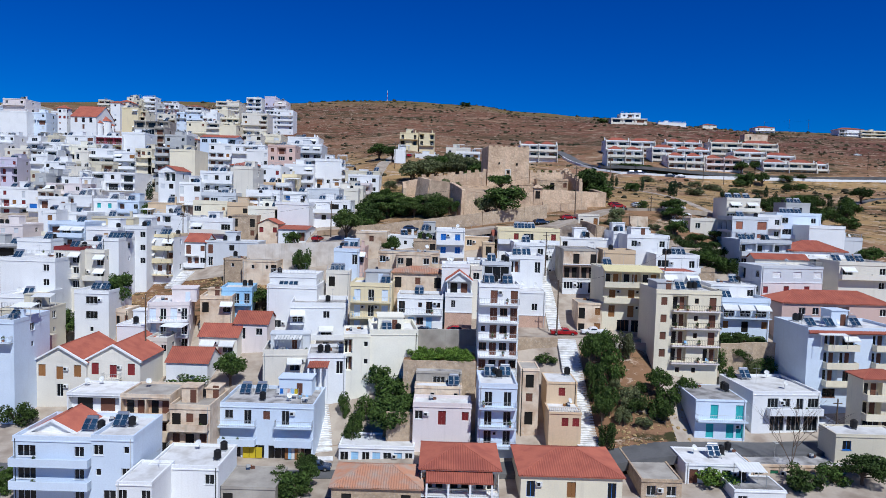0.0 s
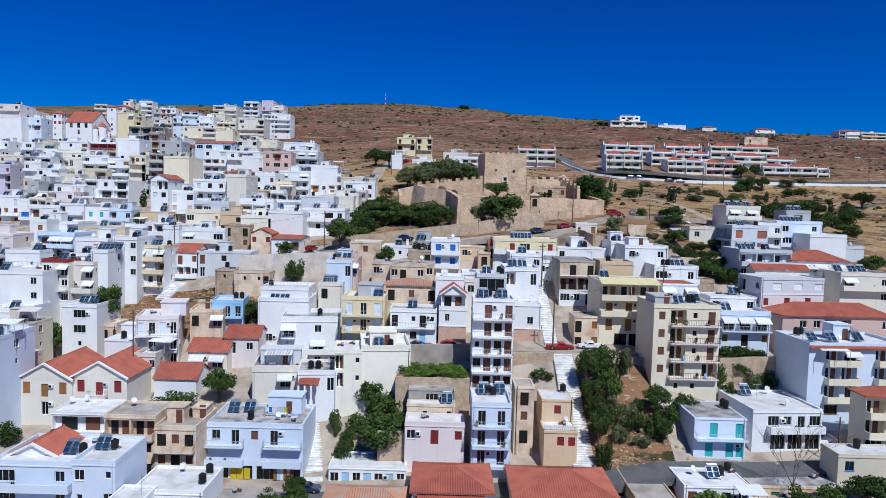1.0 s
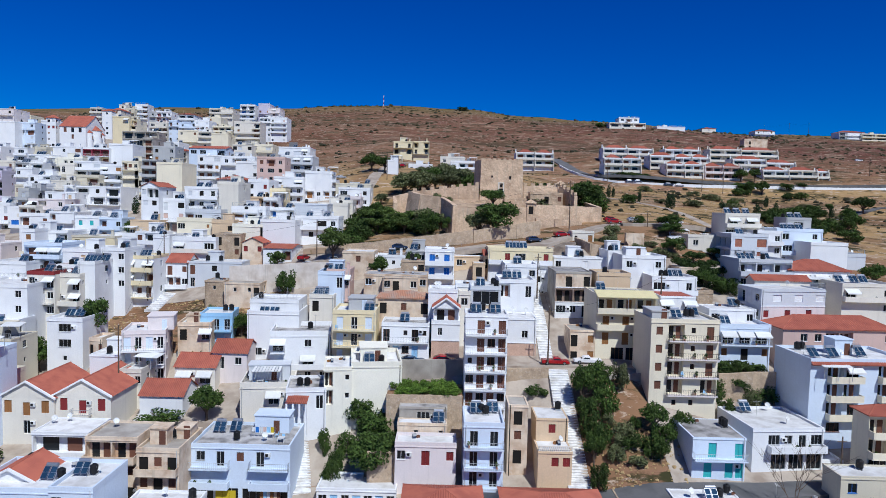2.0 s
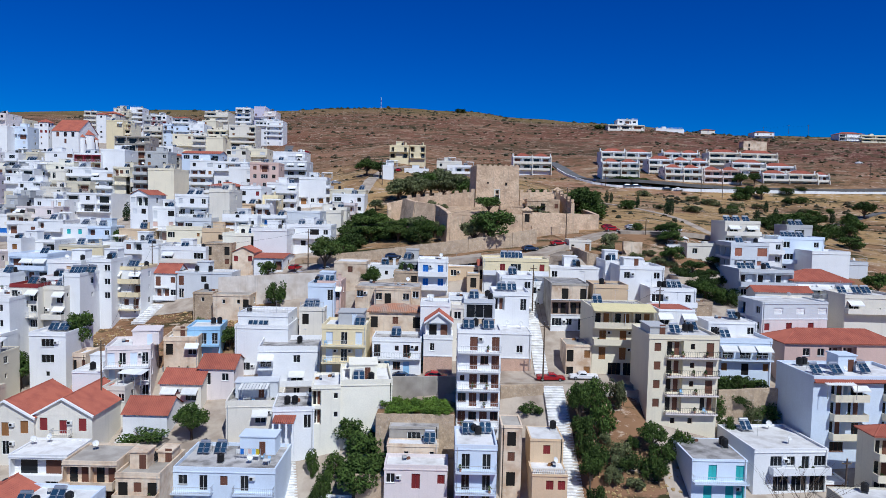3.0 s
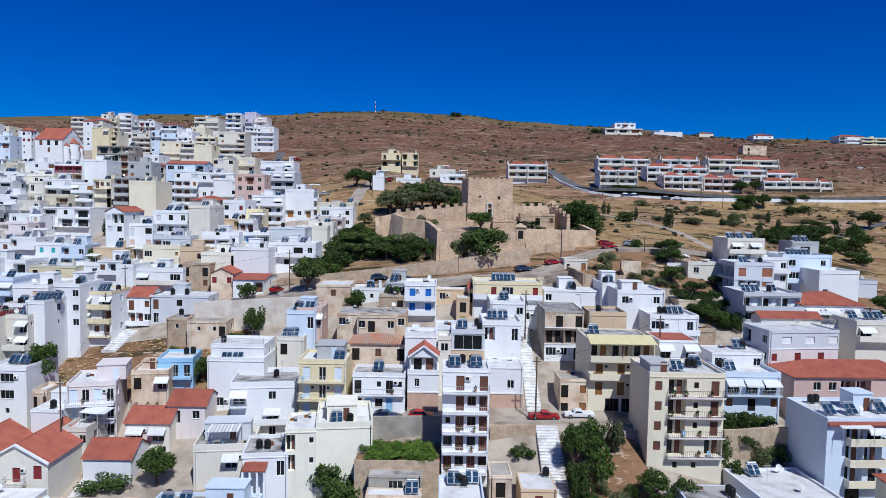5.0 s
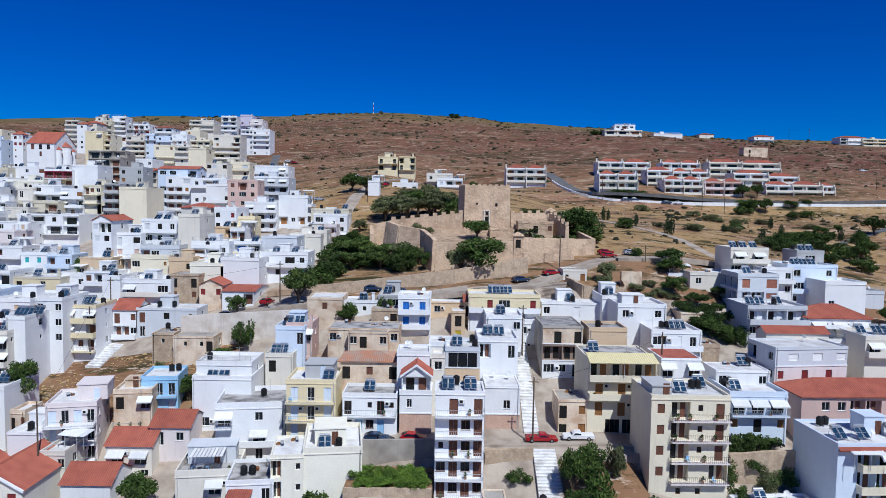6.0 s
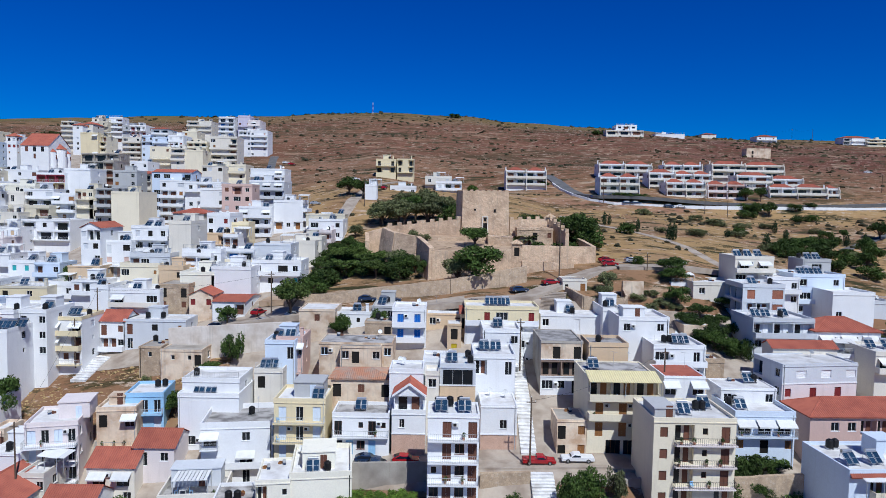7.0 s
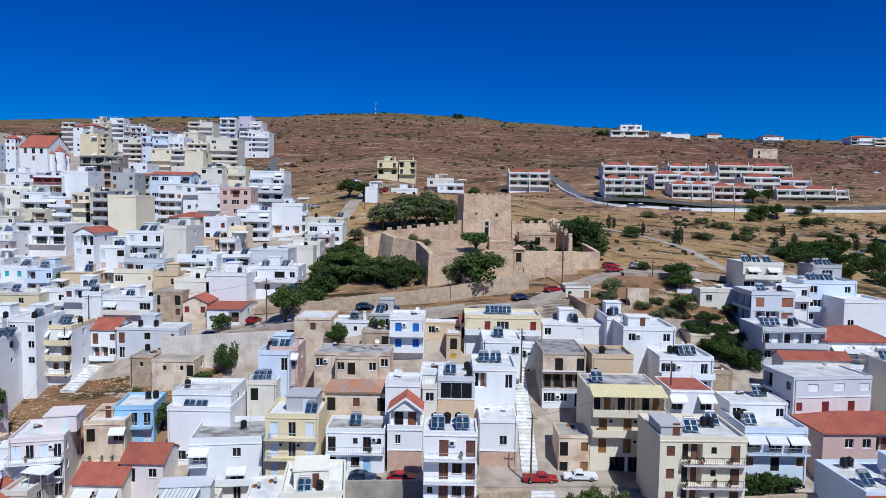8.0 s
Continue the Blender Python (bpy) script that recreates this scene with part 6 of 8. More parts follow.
house(-142.6, 234.0, 51.4, 7.4, 13.0, 'cream', '=w.w/s.s', sh='ochre', up=0.3, detail=False, clutter=2, right='.w./.n.')
house(-148.1, 228.0, 49.5, 7.2, 13.0, 'white', '~L.w/w.w', up=0.86, sh='deepblue', detail=False, clutter=2, right='.w./.n.')
house(-130.0, 226.0, 49.5, 15.7, 14.0, 'white', 'LwL/~wLL/......', right='..s/..s', up=0.27, sh='white', detail=False, clutter=2)
house(-142.3, 215.0, 47.7, 3.6, 13.0, 'grey', '=w/w', up=0.8, detail=False, clutter=2, right='.w./.n.')
house(-135.3, 218.0, 47.4, 9.8, 13.0, 'white', '=w.s/w.s', sh='ochre', up=0.17, detail=False, clutter=2, right='.w./.n.')
house(-132.8, 205.0, 45.0, 11.2, 9.0, 'rose', '=AL.w/=LL.w', up=0.21, detail=False, clutter=2, right='.w./.n.')
house(-132.6, 200.0, 42.7, 5.0, 13.0, 'cream', '=LL/LL', up=0.51, detail=False, clutter=2, right='.w./.n.')
house(-88.1, 183.0, 49.3, 4.8, 12.0, 'white', 'wLL/ww/..w', roof='gy', rise=1.4, frame='grey', up=0.23, sh='wood', detail=False, clutter=0, right='.w./.n.')
house(-78.8, 190.0, 49.3, 9.7, 8.0, 'white', '=ddd/=Www/=L.L/...', sh='brown', note='three-storey white house with three tall dark doors', detail=False, clutter=2, right='.w./.n.')
house(-68.4, 188.0, 50.7, 5.6, 12.0, 'cream', '..../../...', up=0.64, detail=False, clutter=2, right='.w./.n.')
house(-83.7, 186.0, 45.8, 6.5, 7.0, 'white', 'd.W/~(w.w)/LLw', sh='pink', up=0.51, detail=False, clutter=2, right='.w./.n.')
house(-75.6, 182.0, 42.7, 9.8, 13.0, 'lightgrey', '=LW.w/w.w', up=0.82, detail=False, clutter=2, right='.w./.n.')
house(-76.8, 212.0, 52.6, 8.8, 12.0, 'cream', '../..', roof='hip', rise=1.4, roofcol='tile', up=0.81, detail=False, clutter=0, right='.w./.n.')
house(-67.0, 212.0, 52.1, 6.5, 13.0, 'white', 'w.s/w.w', sh='red', up=0.89, detail=False, clutter=2, right='.w./.n.')
house(-72.8, 243.0, 61.6, 10.2, 9.0, 'pink', 'wLw/wWw/=www', note='three-storey pink house with corner balconies', detail=False, clutter=2, right='.w./.n.')
house(-64.4, 234.0, 54.3, 10.5, 8.0, 'white', '=A.A/=LLw', up=0.53, detail=False, clutter=2, right='.w./.n.')
house(-65.5, 214.0, 49.6, 9.9, 7.0, 'yellow', '..../w.w', up=0.78, detail=False, clutter=2, right='.w./.n.')
house(-70.2, 208.0, 47.1, 11.4, 8.0, 'ochre', '~w.L/...', up=0.36, detail=False, clutter=2, right='.w./.n.')
house(-60.5, 206.0, 46.5, 4.3, 13.0, 'white', 'LL/..', up=0.82, detail=False, clutter=2, right='.w./.n.')
house(-54.0, 237.0, 56.4, 9.6, 9.0, 'white', '..../..../LwL', right='=LL/=LL', up=0.7, sh='wood', detail=False, clutter=2)
house(-42.0, 230.0, 52.6, 12.2, 8.0, 'beige', '.w../A.w.', up=0.3, detail=False, clutter=2, right='.w./.n.')
house(-40.4, 226.0, 50.9, 10.7, 9.0, 'white', 'W.w/~Lww/w.n', up=0.48, sh='brown', detail=False, clutter=2, right='.w./.n.')
house(-39.7, 205.0, 46.2, 7.1, 8.0, 'cream', 'w.n/~..w', up=0.86, detail=False, clutter=2, right='.w./.n.')
house(-42.3, 200.0, 45.4, 8.8, 8.0, 'cream', '..../w..', up=0.71, detail=False, clutter=2, right='.w./.n.')
house(-35.9, 218.0, 47.7, 4.0, 13.0, 'rose', '=L/~L.w/~LwL', up=0.62, detail=False, clutter=2, right='.w./.n.')

# lower left slope
house(-53.9, 188.0, 43.9, 7.0, 10.0, 'white', '=LL/L.n', bal='pale', note='white house with a pale yellow balcony and dark openings', sh='deepblue', detail=False, clutter=2, right='.w./.n.')
house(-47.3, 190.0, 45.5, 9.4, 10.0, 'lightgrey', '..../~LL', up=0.27, detail=False, clutter=2, right='.w./.n.')
house(-45.0, 180.0, 41.8, 11.9, 9.0, 'white', '=w.Ww/.w.D', sh='teal', up=0.59, detail=False, clutter=2, right='.w./.n.')
house(-63.5, 184.0, 43.7, 9.6, 9.0, 'white', '=WWw/....', sh='grey', up=0.9, detail=False, clutter=2, right='.w./.n.')
house(-62.8, 182.0, 43.0, 7.1, 13.0, 'white', 'LL/..', up=0.75, sh='wood', detail=False, clutter=2, right='.w./.n.')
on_roof(house(-77.1, 180.0, 40.3, 9.7, 9.0, 'pale', 'W..n/~....', up=0.89, detail=False, clutter=0, right='.w./.n.'), ('s', 5, 4))
house(-66.9, 178.0, 40.0, 5.9, 8.0, 'ochre', '..w/..', up=0.89, detail=False, clutter=2, right='.w./.n.')
house(-72.7, 166.0, 35.9, 11.0, 9.0, 'white', '=A.W/w.w', up=0.88, bal='cream', sh='deepblue', detail=False, clutter=2, right='.w./.n.')
house(-62.7, 168.0, 37.5, 6.7, 8.0, 'rubble', 'O.O/s.s', up=0.2, roofcol='concrete', note='old ruined stone house with empty windows', clutter=0, detail=False, right='.w./.n.')
house(-54.8, 165.0, 35.6, 5.2, 9.0, 'oldwall', 's.s/..', roof='gy', rise=1.4, sh='red', up=0.84, clutter=0, detail=False, right='.w./.n.')
house(-52.2, 172.0, 40.9, 9.1, 12.0, 'white', '..../....', up=0.52, sh='red', detail=False, clutter=2, right='.w./.n.')
house(-59.5, 172.0, 39.5, 7.9, 13.0, 'ivory', '..../n..', up=0.6, detail=False, clutter=2, right='.w./.n.')
house(-49.3, 164.0, 34.4, 7.1, 13.0, 'white', '..L/~..', roof='gx', rise=0.8, up=0.45, bal='pale', sh='brown', detail=False, clutter=0, right='.w./.n.')
house(-70.6, 157.0, 30.9, 5.2, 7.0, 'white', 'S.s/=LLw/...', roof='gx', rise=2.0, sh='brown', up=0.8, detail=False, clutter=0, right='.w./.n.')
house(-65.6, 157.0, 31.2, 13.1, 7.0, 'lightgrey', 'S.w.n/d..s.', sh='brown', up=0.29, detail=False, clutter=2, right='.w./.n.')
house(-79.3, 170.0, 36.1, 4.2, 13.0, 'white', '.../...', up=0.89, sh='brown', detail=False, clutter=2, right='.w./.n.')
house(-76.6, 172.0, 35.2, 5.0, 13.0, 'white', 'w.A/~...', up=0.52, bal='cream', sh='red', detail=False, clutter=2, right='.w./.n.')
on_roof(house(-77.1, 150.0, 32.5, 6.4, 9.0, 'white', '=A.A/=A.L/~ssS/...', sh='brown', bal='yellow', rim='yellow', note='three-storey white house with yellow balconies and awnings', detail=False, clutter=0, right='.w./.n.'), ('s', 2, 4), ('s', 3.5, 4), ('t', 6, 4))
house(-80.6, 146.0, 34.5, 5.3, 10.0, 'white', 'd.w/W.w/W.w/...', sh='brown', detail=True, clutter=2, right='.w./.n.')
on_roof(house(-81.5, 138.0, 32.1, 3.6, 10.0, 'white', '..../..../..../...', sh='white', detail=True, clutter=0, right='.w./.n.'), ('s', 1, 3), ('s', 2.6, 3), ('s', 4, 4))
house(-87.8, 141.0, 31.0, 4.7, 9.0, 'white', '=LL/...', roofcol='oldtile', sh='wood', detail=True, clutter=2, right='.w./.n.')
house(-85.7, 136.0, 29.6, 5.7, 8.0, 'cream', '..A/=W.A/..W/w.w', right='n.n/.n.', detail=True, clutter=2)
on_roof(house(-89.8, 134.0, 30.2, 5.6, 9.0, 'cream', 'w.A/~w.w/W.W/...', roofcol='oldtile', rim='red', detail=True, clutter=0, right='.w./.n.'), ('s', 3, 3), ('t', 5, 3))
on_roof(house(-101.5, 152.0, 34.8, 8.8, 10.0, 'bluewhite', '=LAA/wLL/...', up=0.6, detail=False, clutter=0, right='.w./.n.'), ('s', 6, 4))
house(-90.3, 148.0, 33.9, 7.4, 13.0, 'white', '..s./...', sh='ochre', bal='pale', detail=True, clutter=2, right='.w./.n.')
house(-121.1, 196.0, 41.3, 7.3, 10.0, 'white', '=L.../....', up=0.33, sh='brown', detail=False, clutter=2, right='.w./.n.')
house(-108.1, 186.0, 40.3, 9.3, 8.0, 'white', 'sss/S.d', sh='teal', frame='bluewhite', note='white house with bright turquoise shutters', bal='cream', detail=False, clutter=2, right='.w./.n.')
house(-100.3, 184.0, 40.2, 6.3, 8.0, 'bluewhite', '=L.w/=L.w', up=0.33, detail=False, clutter=2, right='.w./.n.')
house(-101.4, 172.0, 35.8, 11.2, 9.0, 'beige', 'O.w./....', up=0.3, tiers=('yellow', 'beige'), detail=False, clutter=2, right='.w./.n.')
house(-93.0, 176.0, 36.0, 7.3, 13.0, 'white', '=ww/w.w', up=0.85, sh='deepblue', detail=False, clutter=2, right='.w./.n.')
house(-89.8, 180.0, 40.1, 7.8, 9.0, 'ochre', '.../w..', up=0.15, detail=False, clutter=2, right='.w./.n.')
house(-85.7, 174.0, 37.2, 7.2, 7.0, 'white', '=wLL/...', up=0.21, sh='brown', detail=False, clutter=2, right='.w./.n.')
house(-130.1, 196.0, 40.2, 9.1, 13.0, 'white', 'L.w/w.w', up=0.85, sh='brown', detail=False, clutter=2, right='.w./.n.')
on_roof(house(-114.2, 176.0, 36.5, 9.5, 13.0, 'white', 'n.L/...', up=0.56, sh='brown', detail=False, clutter=0, right='.w./.n.'), ('s', 5, 4))
house(-113.2, 170.0, 36.9, 3.4, 13.0, 'white', 'w/=w', up=0.72, bal='pale', sh='wood', detail=False, clutter=2, right='.w./.n.')
house(-92.8, 120.0, 21.8, 7.1, 10.0, 'white', '..../..../...', sh='brown', detail=True, clutter=2, right='.w./.n.')
on_roof(house(-97.4, 128.0, 28.2, 11.3, 12.0, 'white', '..w/..w/~...', sh='red', detail=True, clutter=0, right='.w./.n.'), ('s', 2, 3))
on_roof(house(-105.2, 146.0, 30.9, 7.8, 12.0, 'white', '~..../W.../....', sh='red', detail=True, clutter=0, right='.w./.n.'), ('s', 5, 4), ('t', 6, 5))
house(-89.7, 116.0, 20.1, 7.9, 8.0, 'beige', '.../...', roofcol='roofgrey', up=0.2, detail=True, clutter=2, right='.w./.n.')
house(-79.7, 98.0, 21.0, 4.0, 10.0, 'bluewhite', '~w./w./..', detail=True, clutter=2, right='.w./.n.')
house(-84.8, 100.0, 15.8, 7.4, 13.0, 'beige', '=L.w/..', detail=True, clutter=2, right='.w./.n.')
house(-152.1, 212.0, 43.1, 9.2, 13.0, 'white', 's.d/~Lww/~L.L', sh='red', up=0.56, detail=False, clutter=2, right='.w./.n.')
house(-139.2, 206.0, 42.1, 9.0, 13.0, 'white', '..A/=W.A', up=0.54, sh='deepblue', detail=False, clutter=2, right='.w./.n.')
house(-180.0, 255.0, 54.6, 6.6, 13.0, 'lilac', '~w.s/L.L', sh='red', up=0.73, detail=False, clutter=2, right='.w./.n.')
house(-191.1, 275.0, 59.6, 9.9, 13.0, 'cream', '~s.s/~s.s', up=0.56, detail=False, clutter=2, right='.w./.n.')
house(-168.0, 255.0, 54.4, 9.9, 13.0, 'white', '.../...', up=0.38, sh='red', detail=False, clutter=2, right='.w./.n.')
house(-159.1, 240.0, 49.4, 4.4, 13.0, 'beige', 's./..', up=0.55, detail=False, clutter=2, right='.w./.n.')
house(-152.8, 235.0, 49.7, 8.1, 13.0, 'white', 'W.w/=..', up=0.59, bal='grey', sh='white', detail=False, clutter=2, right='.w./.n.')
house(-132.7, 175.0, 32.9, 10.8, 13.0, 'rose', 'Lww/w.w', up=0.39, detail=False, clutter=2, right='.w./.n.')
house(-126.8, 160.0, 28.6, 12.8, 10.0, 'grey', 'LL/~..', up=0.31, detail=False, clutter=2, right='.w./.n.')
house(-170.9, 215.0, 40.6, 16.9, 13.0, 'white', 'w.w/~w.w/w', up=0.75, sh='red', detail=False, clutter=2, right='.w./.n.')
house(-225.2, 290.0, 63.1, 22.4, 13.0, 'white', 'w.w/=w.w', up=0.18, sh='deepblue', detail=False, clutter=2, right='.w./.n.')
house(-30.4, 136.0, 31.4, 5.4, 9.0, 'bluewhite', '..d/w.../....', detail=True, clutter=2, right='.w./.n.')
house(-28.9, 138.0, 31.7, 4.9, 7.0, 'pink', 'd.A/~(S.)/...', sh='bluewhite', detail=True, clutter=2, right='.w./.n.')
house(-27.7, 152.0, 34.8, 7.3, 9.0, 'oldwall', '.s./O../...', roofcol='roofwhite', up=0.28, clutter=0, detail=False, right='.w./.n.')
house(-20.9, 155.0, 33.8, 7.7, 6.0, 'white', '..n./...', up=0.43, sh='grey', detail=False, clutter=2, right='.w./.n.')
house(-16.8, 135.0, 31.1, 7.3, 8.0, 'oldwall', 'wO.w/~....', up=0.15, roofcol='concrete', clutter=0, detail=True, right='.w./.n.')
house(-13.3, 156.0, 35.1, 4.5, 13.0, 'grey', '~..w/..', up=0.22, detail=False, clutter=2, right='.w./.n.')
house(-31.5, 133.0, 26.9, 5.0, 7.0, 'cream', 'O./..', detail=True, clutter=2, right='.w./.n.')
house(-42.2, 128.0, 26.4, 9.6, 8.0, 'white', '.../....', bal='pale', sh='grey', detail=True, clutter=2, right='.w./.n.')
house(-57.5, 146.0, 28.0, 4.3, 6.0, 'rubble', '.n.', up=0.2, roofcol='concrete', base=20, clutter=0, detail=True, right='.w./.n.')
house(-52.5, 144.0, 27.9, 7.9, 8.0, 'oldwall', '.n.nO', up=0.2, roofcol='concrete', note='low ruined stone house on the dirt lot', clutter=0, detail=True, right='.w./.n.')
house(-70.8, 122.0, 19.2, 2.4, 5.0, 'oldwall', 'O.D/...', clutter=0, detail=True, right='.w./.n.')
house(-68.2, 117.0, 17.5, 5.4, 7.0, 'white', '..../...', up=0.2, sh='grey', detail=True, clutter=2, right='.w./.n.')
house(-61.3, 114.0, 15.4, 3.8, 6.0, 'cream', 'd.w/..', detail=True, clutter=2, right='.w./.n.')

# right side and the far slope
house(-29.9, 329.0, 76.4, 9.2, 9.0, 'yellow', '~O.O/L.L/..', sh='dark', up=0.3, note='unfinished beige two-storey house on the hill', detail=False, clutter=2, right='.w./.n.')
house(-20.2, 329.0, 76.6, 7.6, 9.0, 'yellow', 'L.L/~O.L/..', up=0.3, sh='dark', detail=False, clutter=2, right='.w./.n.')
house(-20.3, 290.0, 62.8, 10.3, 8.0, 'white', '~w..w/..', up=0.85, sh='deepblue', detail=False, clutter=2, right='.w./.n.')
house(-6.8, 310.0, 67.9, 11.5, 9.0, 'cream', '=w.w/..', up=0.54, detail=False, clutter=2, right='.w./.n.')
house(-2.1, 300.0, 65.3, 10.9, 8.0, 'white', '=wLL/..', up=0.72, sh='wood', detail=False, clutter=2, right='.w./.n.')
house(-27.3, 262.0, 62.8, 4.3, 5.0, 'white', '../..', up=0.38, sh='deepblue', detail=False, clutter=2, right='.w./.n.')
house(28.0, 166.0, 40.2, 5.4, 6.0, 'cream', 'n.D', up=0.3, sh='wood', clutter=0, roofcol='roofgrey', detail=False, right='.w./.n.')
house(53.5, 170.0, 38.9, 5.1, 13.0, 'white', 'w.w/..', up=0.77, sh='grey', detail=False, clutter=2, right='.w./.n.')
house(32.8, 148.0, 36.4, 3.7, 13.0, 'white', '../..', sh='wood', detail=True, clutter=2, right='.w./.n.')
house(49.6, 150.0, 33.3, 5.0, 7.0, 'oldwall', '../..', up=0.1, clutter=0, detail=False, right='.w./.n.')
house(20.9, 150.0, 34.9, 12.5, 8.0, 'white', 'w..S../...', up=0.2, roofcol='roofwhite', sh='white', detail=False, clutter=2, right='.w./.n.')
house(48.4, 136.0, 29.3, 3.6, 5.0, 'rubble', '../..', clutter=0, detail=True, right='.w./.n.')
on_roof(house(8.7, 138.0, 33.7, 6.9, 8.0, 'white', '..w/~..', sh='white', detail=True, clutter=0, right='.w./.n.'), ('s', 3, 4))
house(90.4, 170.0, 35.6, 14.1, 13.0, 'lightgrey', '../..', up=0.61, detail=False, clutter=2, right='.w./.n.')
house(71.5, 138.0, 30.1, 5.2, 13.0, 'white', '../..', sh='brown', detail=True, clutter=2, right='.w./.n.')
house(127.1, 548.0, 115.2, 29.3, 10.0, 'cream', 'LLL', up=0.42, detail=False, clutter=2, right='.w./.n.')
house(135.6, 552.0, 119.7, 16.4, 12.0, 'white', 'WLW/~...', note='modern white house on the ridge', sh='brown', detail=False, clutter=2, right='.w./.n.')
house(276.4, 618.0, 119.7, 17.8, 13.0, 'white', '~w.w', roof='hip', rise=2, up=0.81, sh='brown', detail=False, clutter=0, right='.w./.n.')
house(345.9, 606.0, 118.9, 22.5, 13.0, 'white', '~L.w', roof='hip', rise=2, up=0.85, sh='wood', detail=False, clutter=0, right='.w./.n.')
house(364.7, 604.0, 117.5, 37.3, 13.0, 'pale', '=LLL', up=0.62, detail=False, clutter=2, right='.w./.n.')
house(200.6, 466.0, 95.4, 16.0, 7.0, 'oldwall', 'O.', up=0.76, clutter=0, detail=False, right='.w./.n.')
house(233.1, 632.0, 122.4, 13.0, 13.0, 'cream', 'w', roof='hip', up=0.34, detail=False, clutter=0, right='.w./.n.')
house(169.3, 560.0, 114.4, 23.1, 13.0, 'white', '..', up=0.29, sh='brown', detail=False, clutter=2, right='.w./.n.')

# terraced white holiday homes with red roofs
house(28.9, 318.0, 71.5, 17.6, 9.0, 'white', '=LLLL/=LLLL', up=0.35, detail=False, units=2, sh='brown', bal='cream', kind='holiday_home', note='white terraced holiday home with a small red roof', left='w.w/..')
house(66.6, 301.0, 68.7, 16.2, 9.0, 'white', '=LLLL/=LLLL', up=0.35, detail=False, units=2, sh='brown', bal='cream', kind='holiday_home', note='white terraced holiday home with a small red roof', left='w.w/..')
house(73.9, 336.0, 76.2, 12.1, 9.0, 'white', '=LL/=LL', up=0.35, detail=False, units=1, sh='brown', bal='cream', kind='holiday_home', note='white terraced holiday home with a small red roof', left='w.w/..')
house(86.3, 337.0, 76.2, 12.6, 9.0, 'white', '=LL/=LL', up=0.35, detail=False, units=1, sh='brown', bal='cream', kind='holiday_home', note='white terraced holiday home with a small red roof', left='w.w/..')
house(105.3, 338.0, 76.4, 17.7, 9.0, 'white', '=LLLL/=LLLL', up=0.35, detail=False, units=2, sh='brown', bal='cream', kind='holiday_home', note='white terraced holiday home with a small red roof', left='w.w/..')
house(92.3, 319.0, 71.7, 11.7, 9.0, 'white', '=LL/=LL', up=0.35, detail=False, units=1, sh='brown', bal='cream', kind='holiday_home', note='white terraced holiday home with a small red roof', left='w.w/..')
house(104.7, 321.0, 71.3, 16.5, 9.0, 'white', '=LLLL/=LLLL', up=0.35, detail=False, units=2, sh='brown', bal='cream', kind='holiday_home', note='white terraced holiday home with a small red roof', left='w.w/..')
house(96.0, 306.0, 67.0, 16.5, 9.0, 'white', '=LLLL/=LLLL', up=0.35, detail=False, units=2, sh='brown', bal='cream', kind='holiday_home', note='white terraced holiday home with a small red roof', left='w.w/..')
house(114.3, 308.0, 66.5, 16.6, 9.0, 'pink', '=LLLL/=LLLL', up=0.35, detail=False, units=2, sh='brown', bal='rose', kind='holiday_home', note='terracotta terraced holiday home with balconies', left='w.w/..')
house(128.4, 340.0, 77.2, 15.8, 9.0, 'cream', '=LL/=LL', up=0.35, detail=False, units=1, sh='brown', bal='cream', kind='holiday_home', note='cream terraced holiday home with a small red roof', left='w.w/..')
house(144.1, 341.0, 77.1, 18.9, 9.0, 'cream', '=LL/=LL', up=0.35, detail=False, units=1, sh='brown', bal='cream', kind='holiday_home', note='cream terraced holiday home with a small red roof', left='w.w/..')
house(134.4, 326.0, 71.4, 16.0, 9.0, 'white', '=LL/=LL', up=0.35, detail=False, units=1, sh='brown', bal='cream', kind='holiday_home', note='white terraced holiday home with a small red roof', left='w.w/..')
house(150.1, 327.0, 70.1, 15.0, 9.0, 'white', '=LL/=LL', up=0.35, detail=False, units=1, sh='brown', bal='cream', kind='holiday_home', note='white terraced holiday home with a small red roof', left='w.w/..')
house(143.6, 314.0, 65.8, 12.1, 9.0, 'white', '=LL/=LL', up=0.35, detail=False, units=1, sh='brown', bal='cream', kind='holiday_home', note='white terraced holiday home with a small red roof', left='w.w/..')
house(156.2, 315.0, 66.0, 13.1, 9.0, 'cream', '=LL/=LL', up=0.35, detail=False, units=1, sh='brown', bal='cream', kind='holiday_home', note='cream terraced holiday home with a small red roof', left='w.w/..')
house(170.2, 316.0, 65.8, 5.2, 9.0, 'white', '=LL/=LL', up=0.35, detail=False, units=1, sh='brown', bal='cream', kind='holiday_home', note='white terraced holiday home with a small red roof', left='w.w/..')


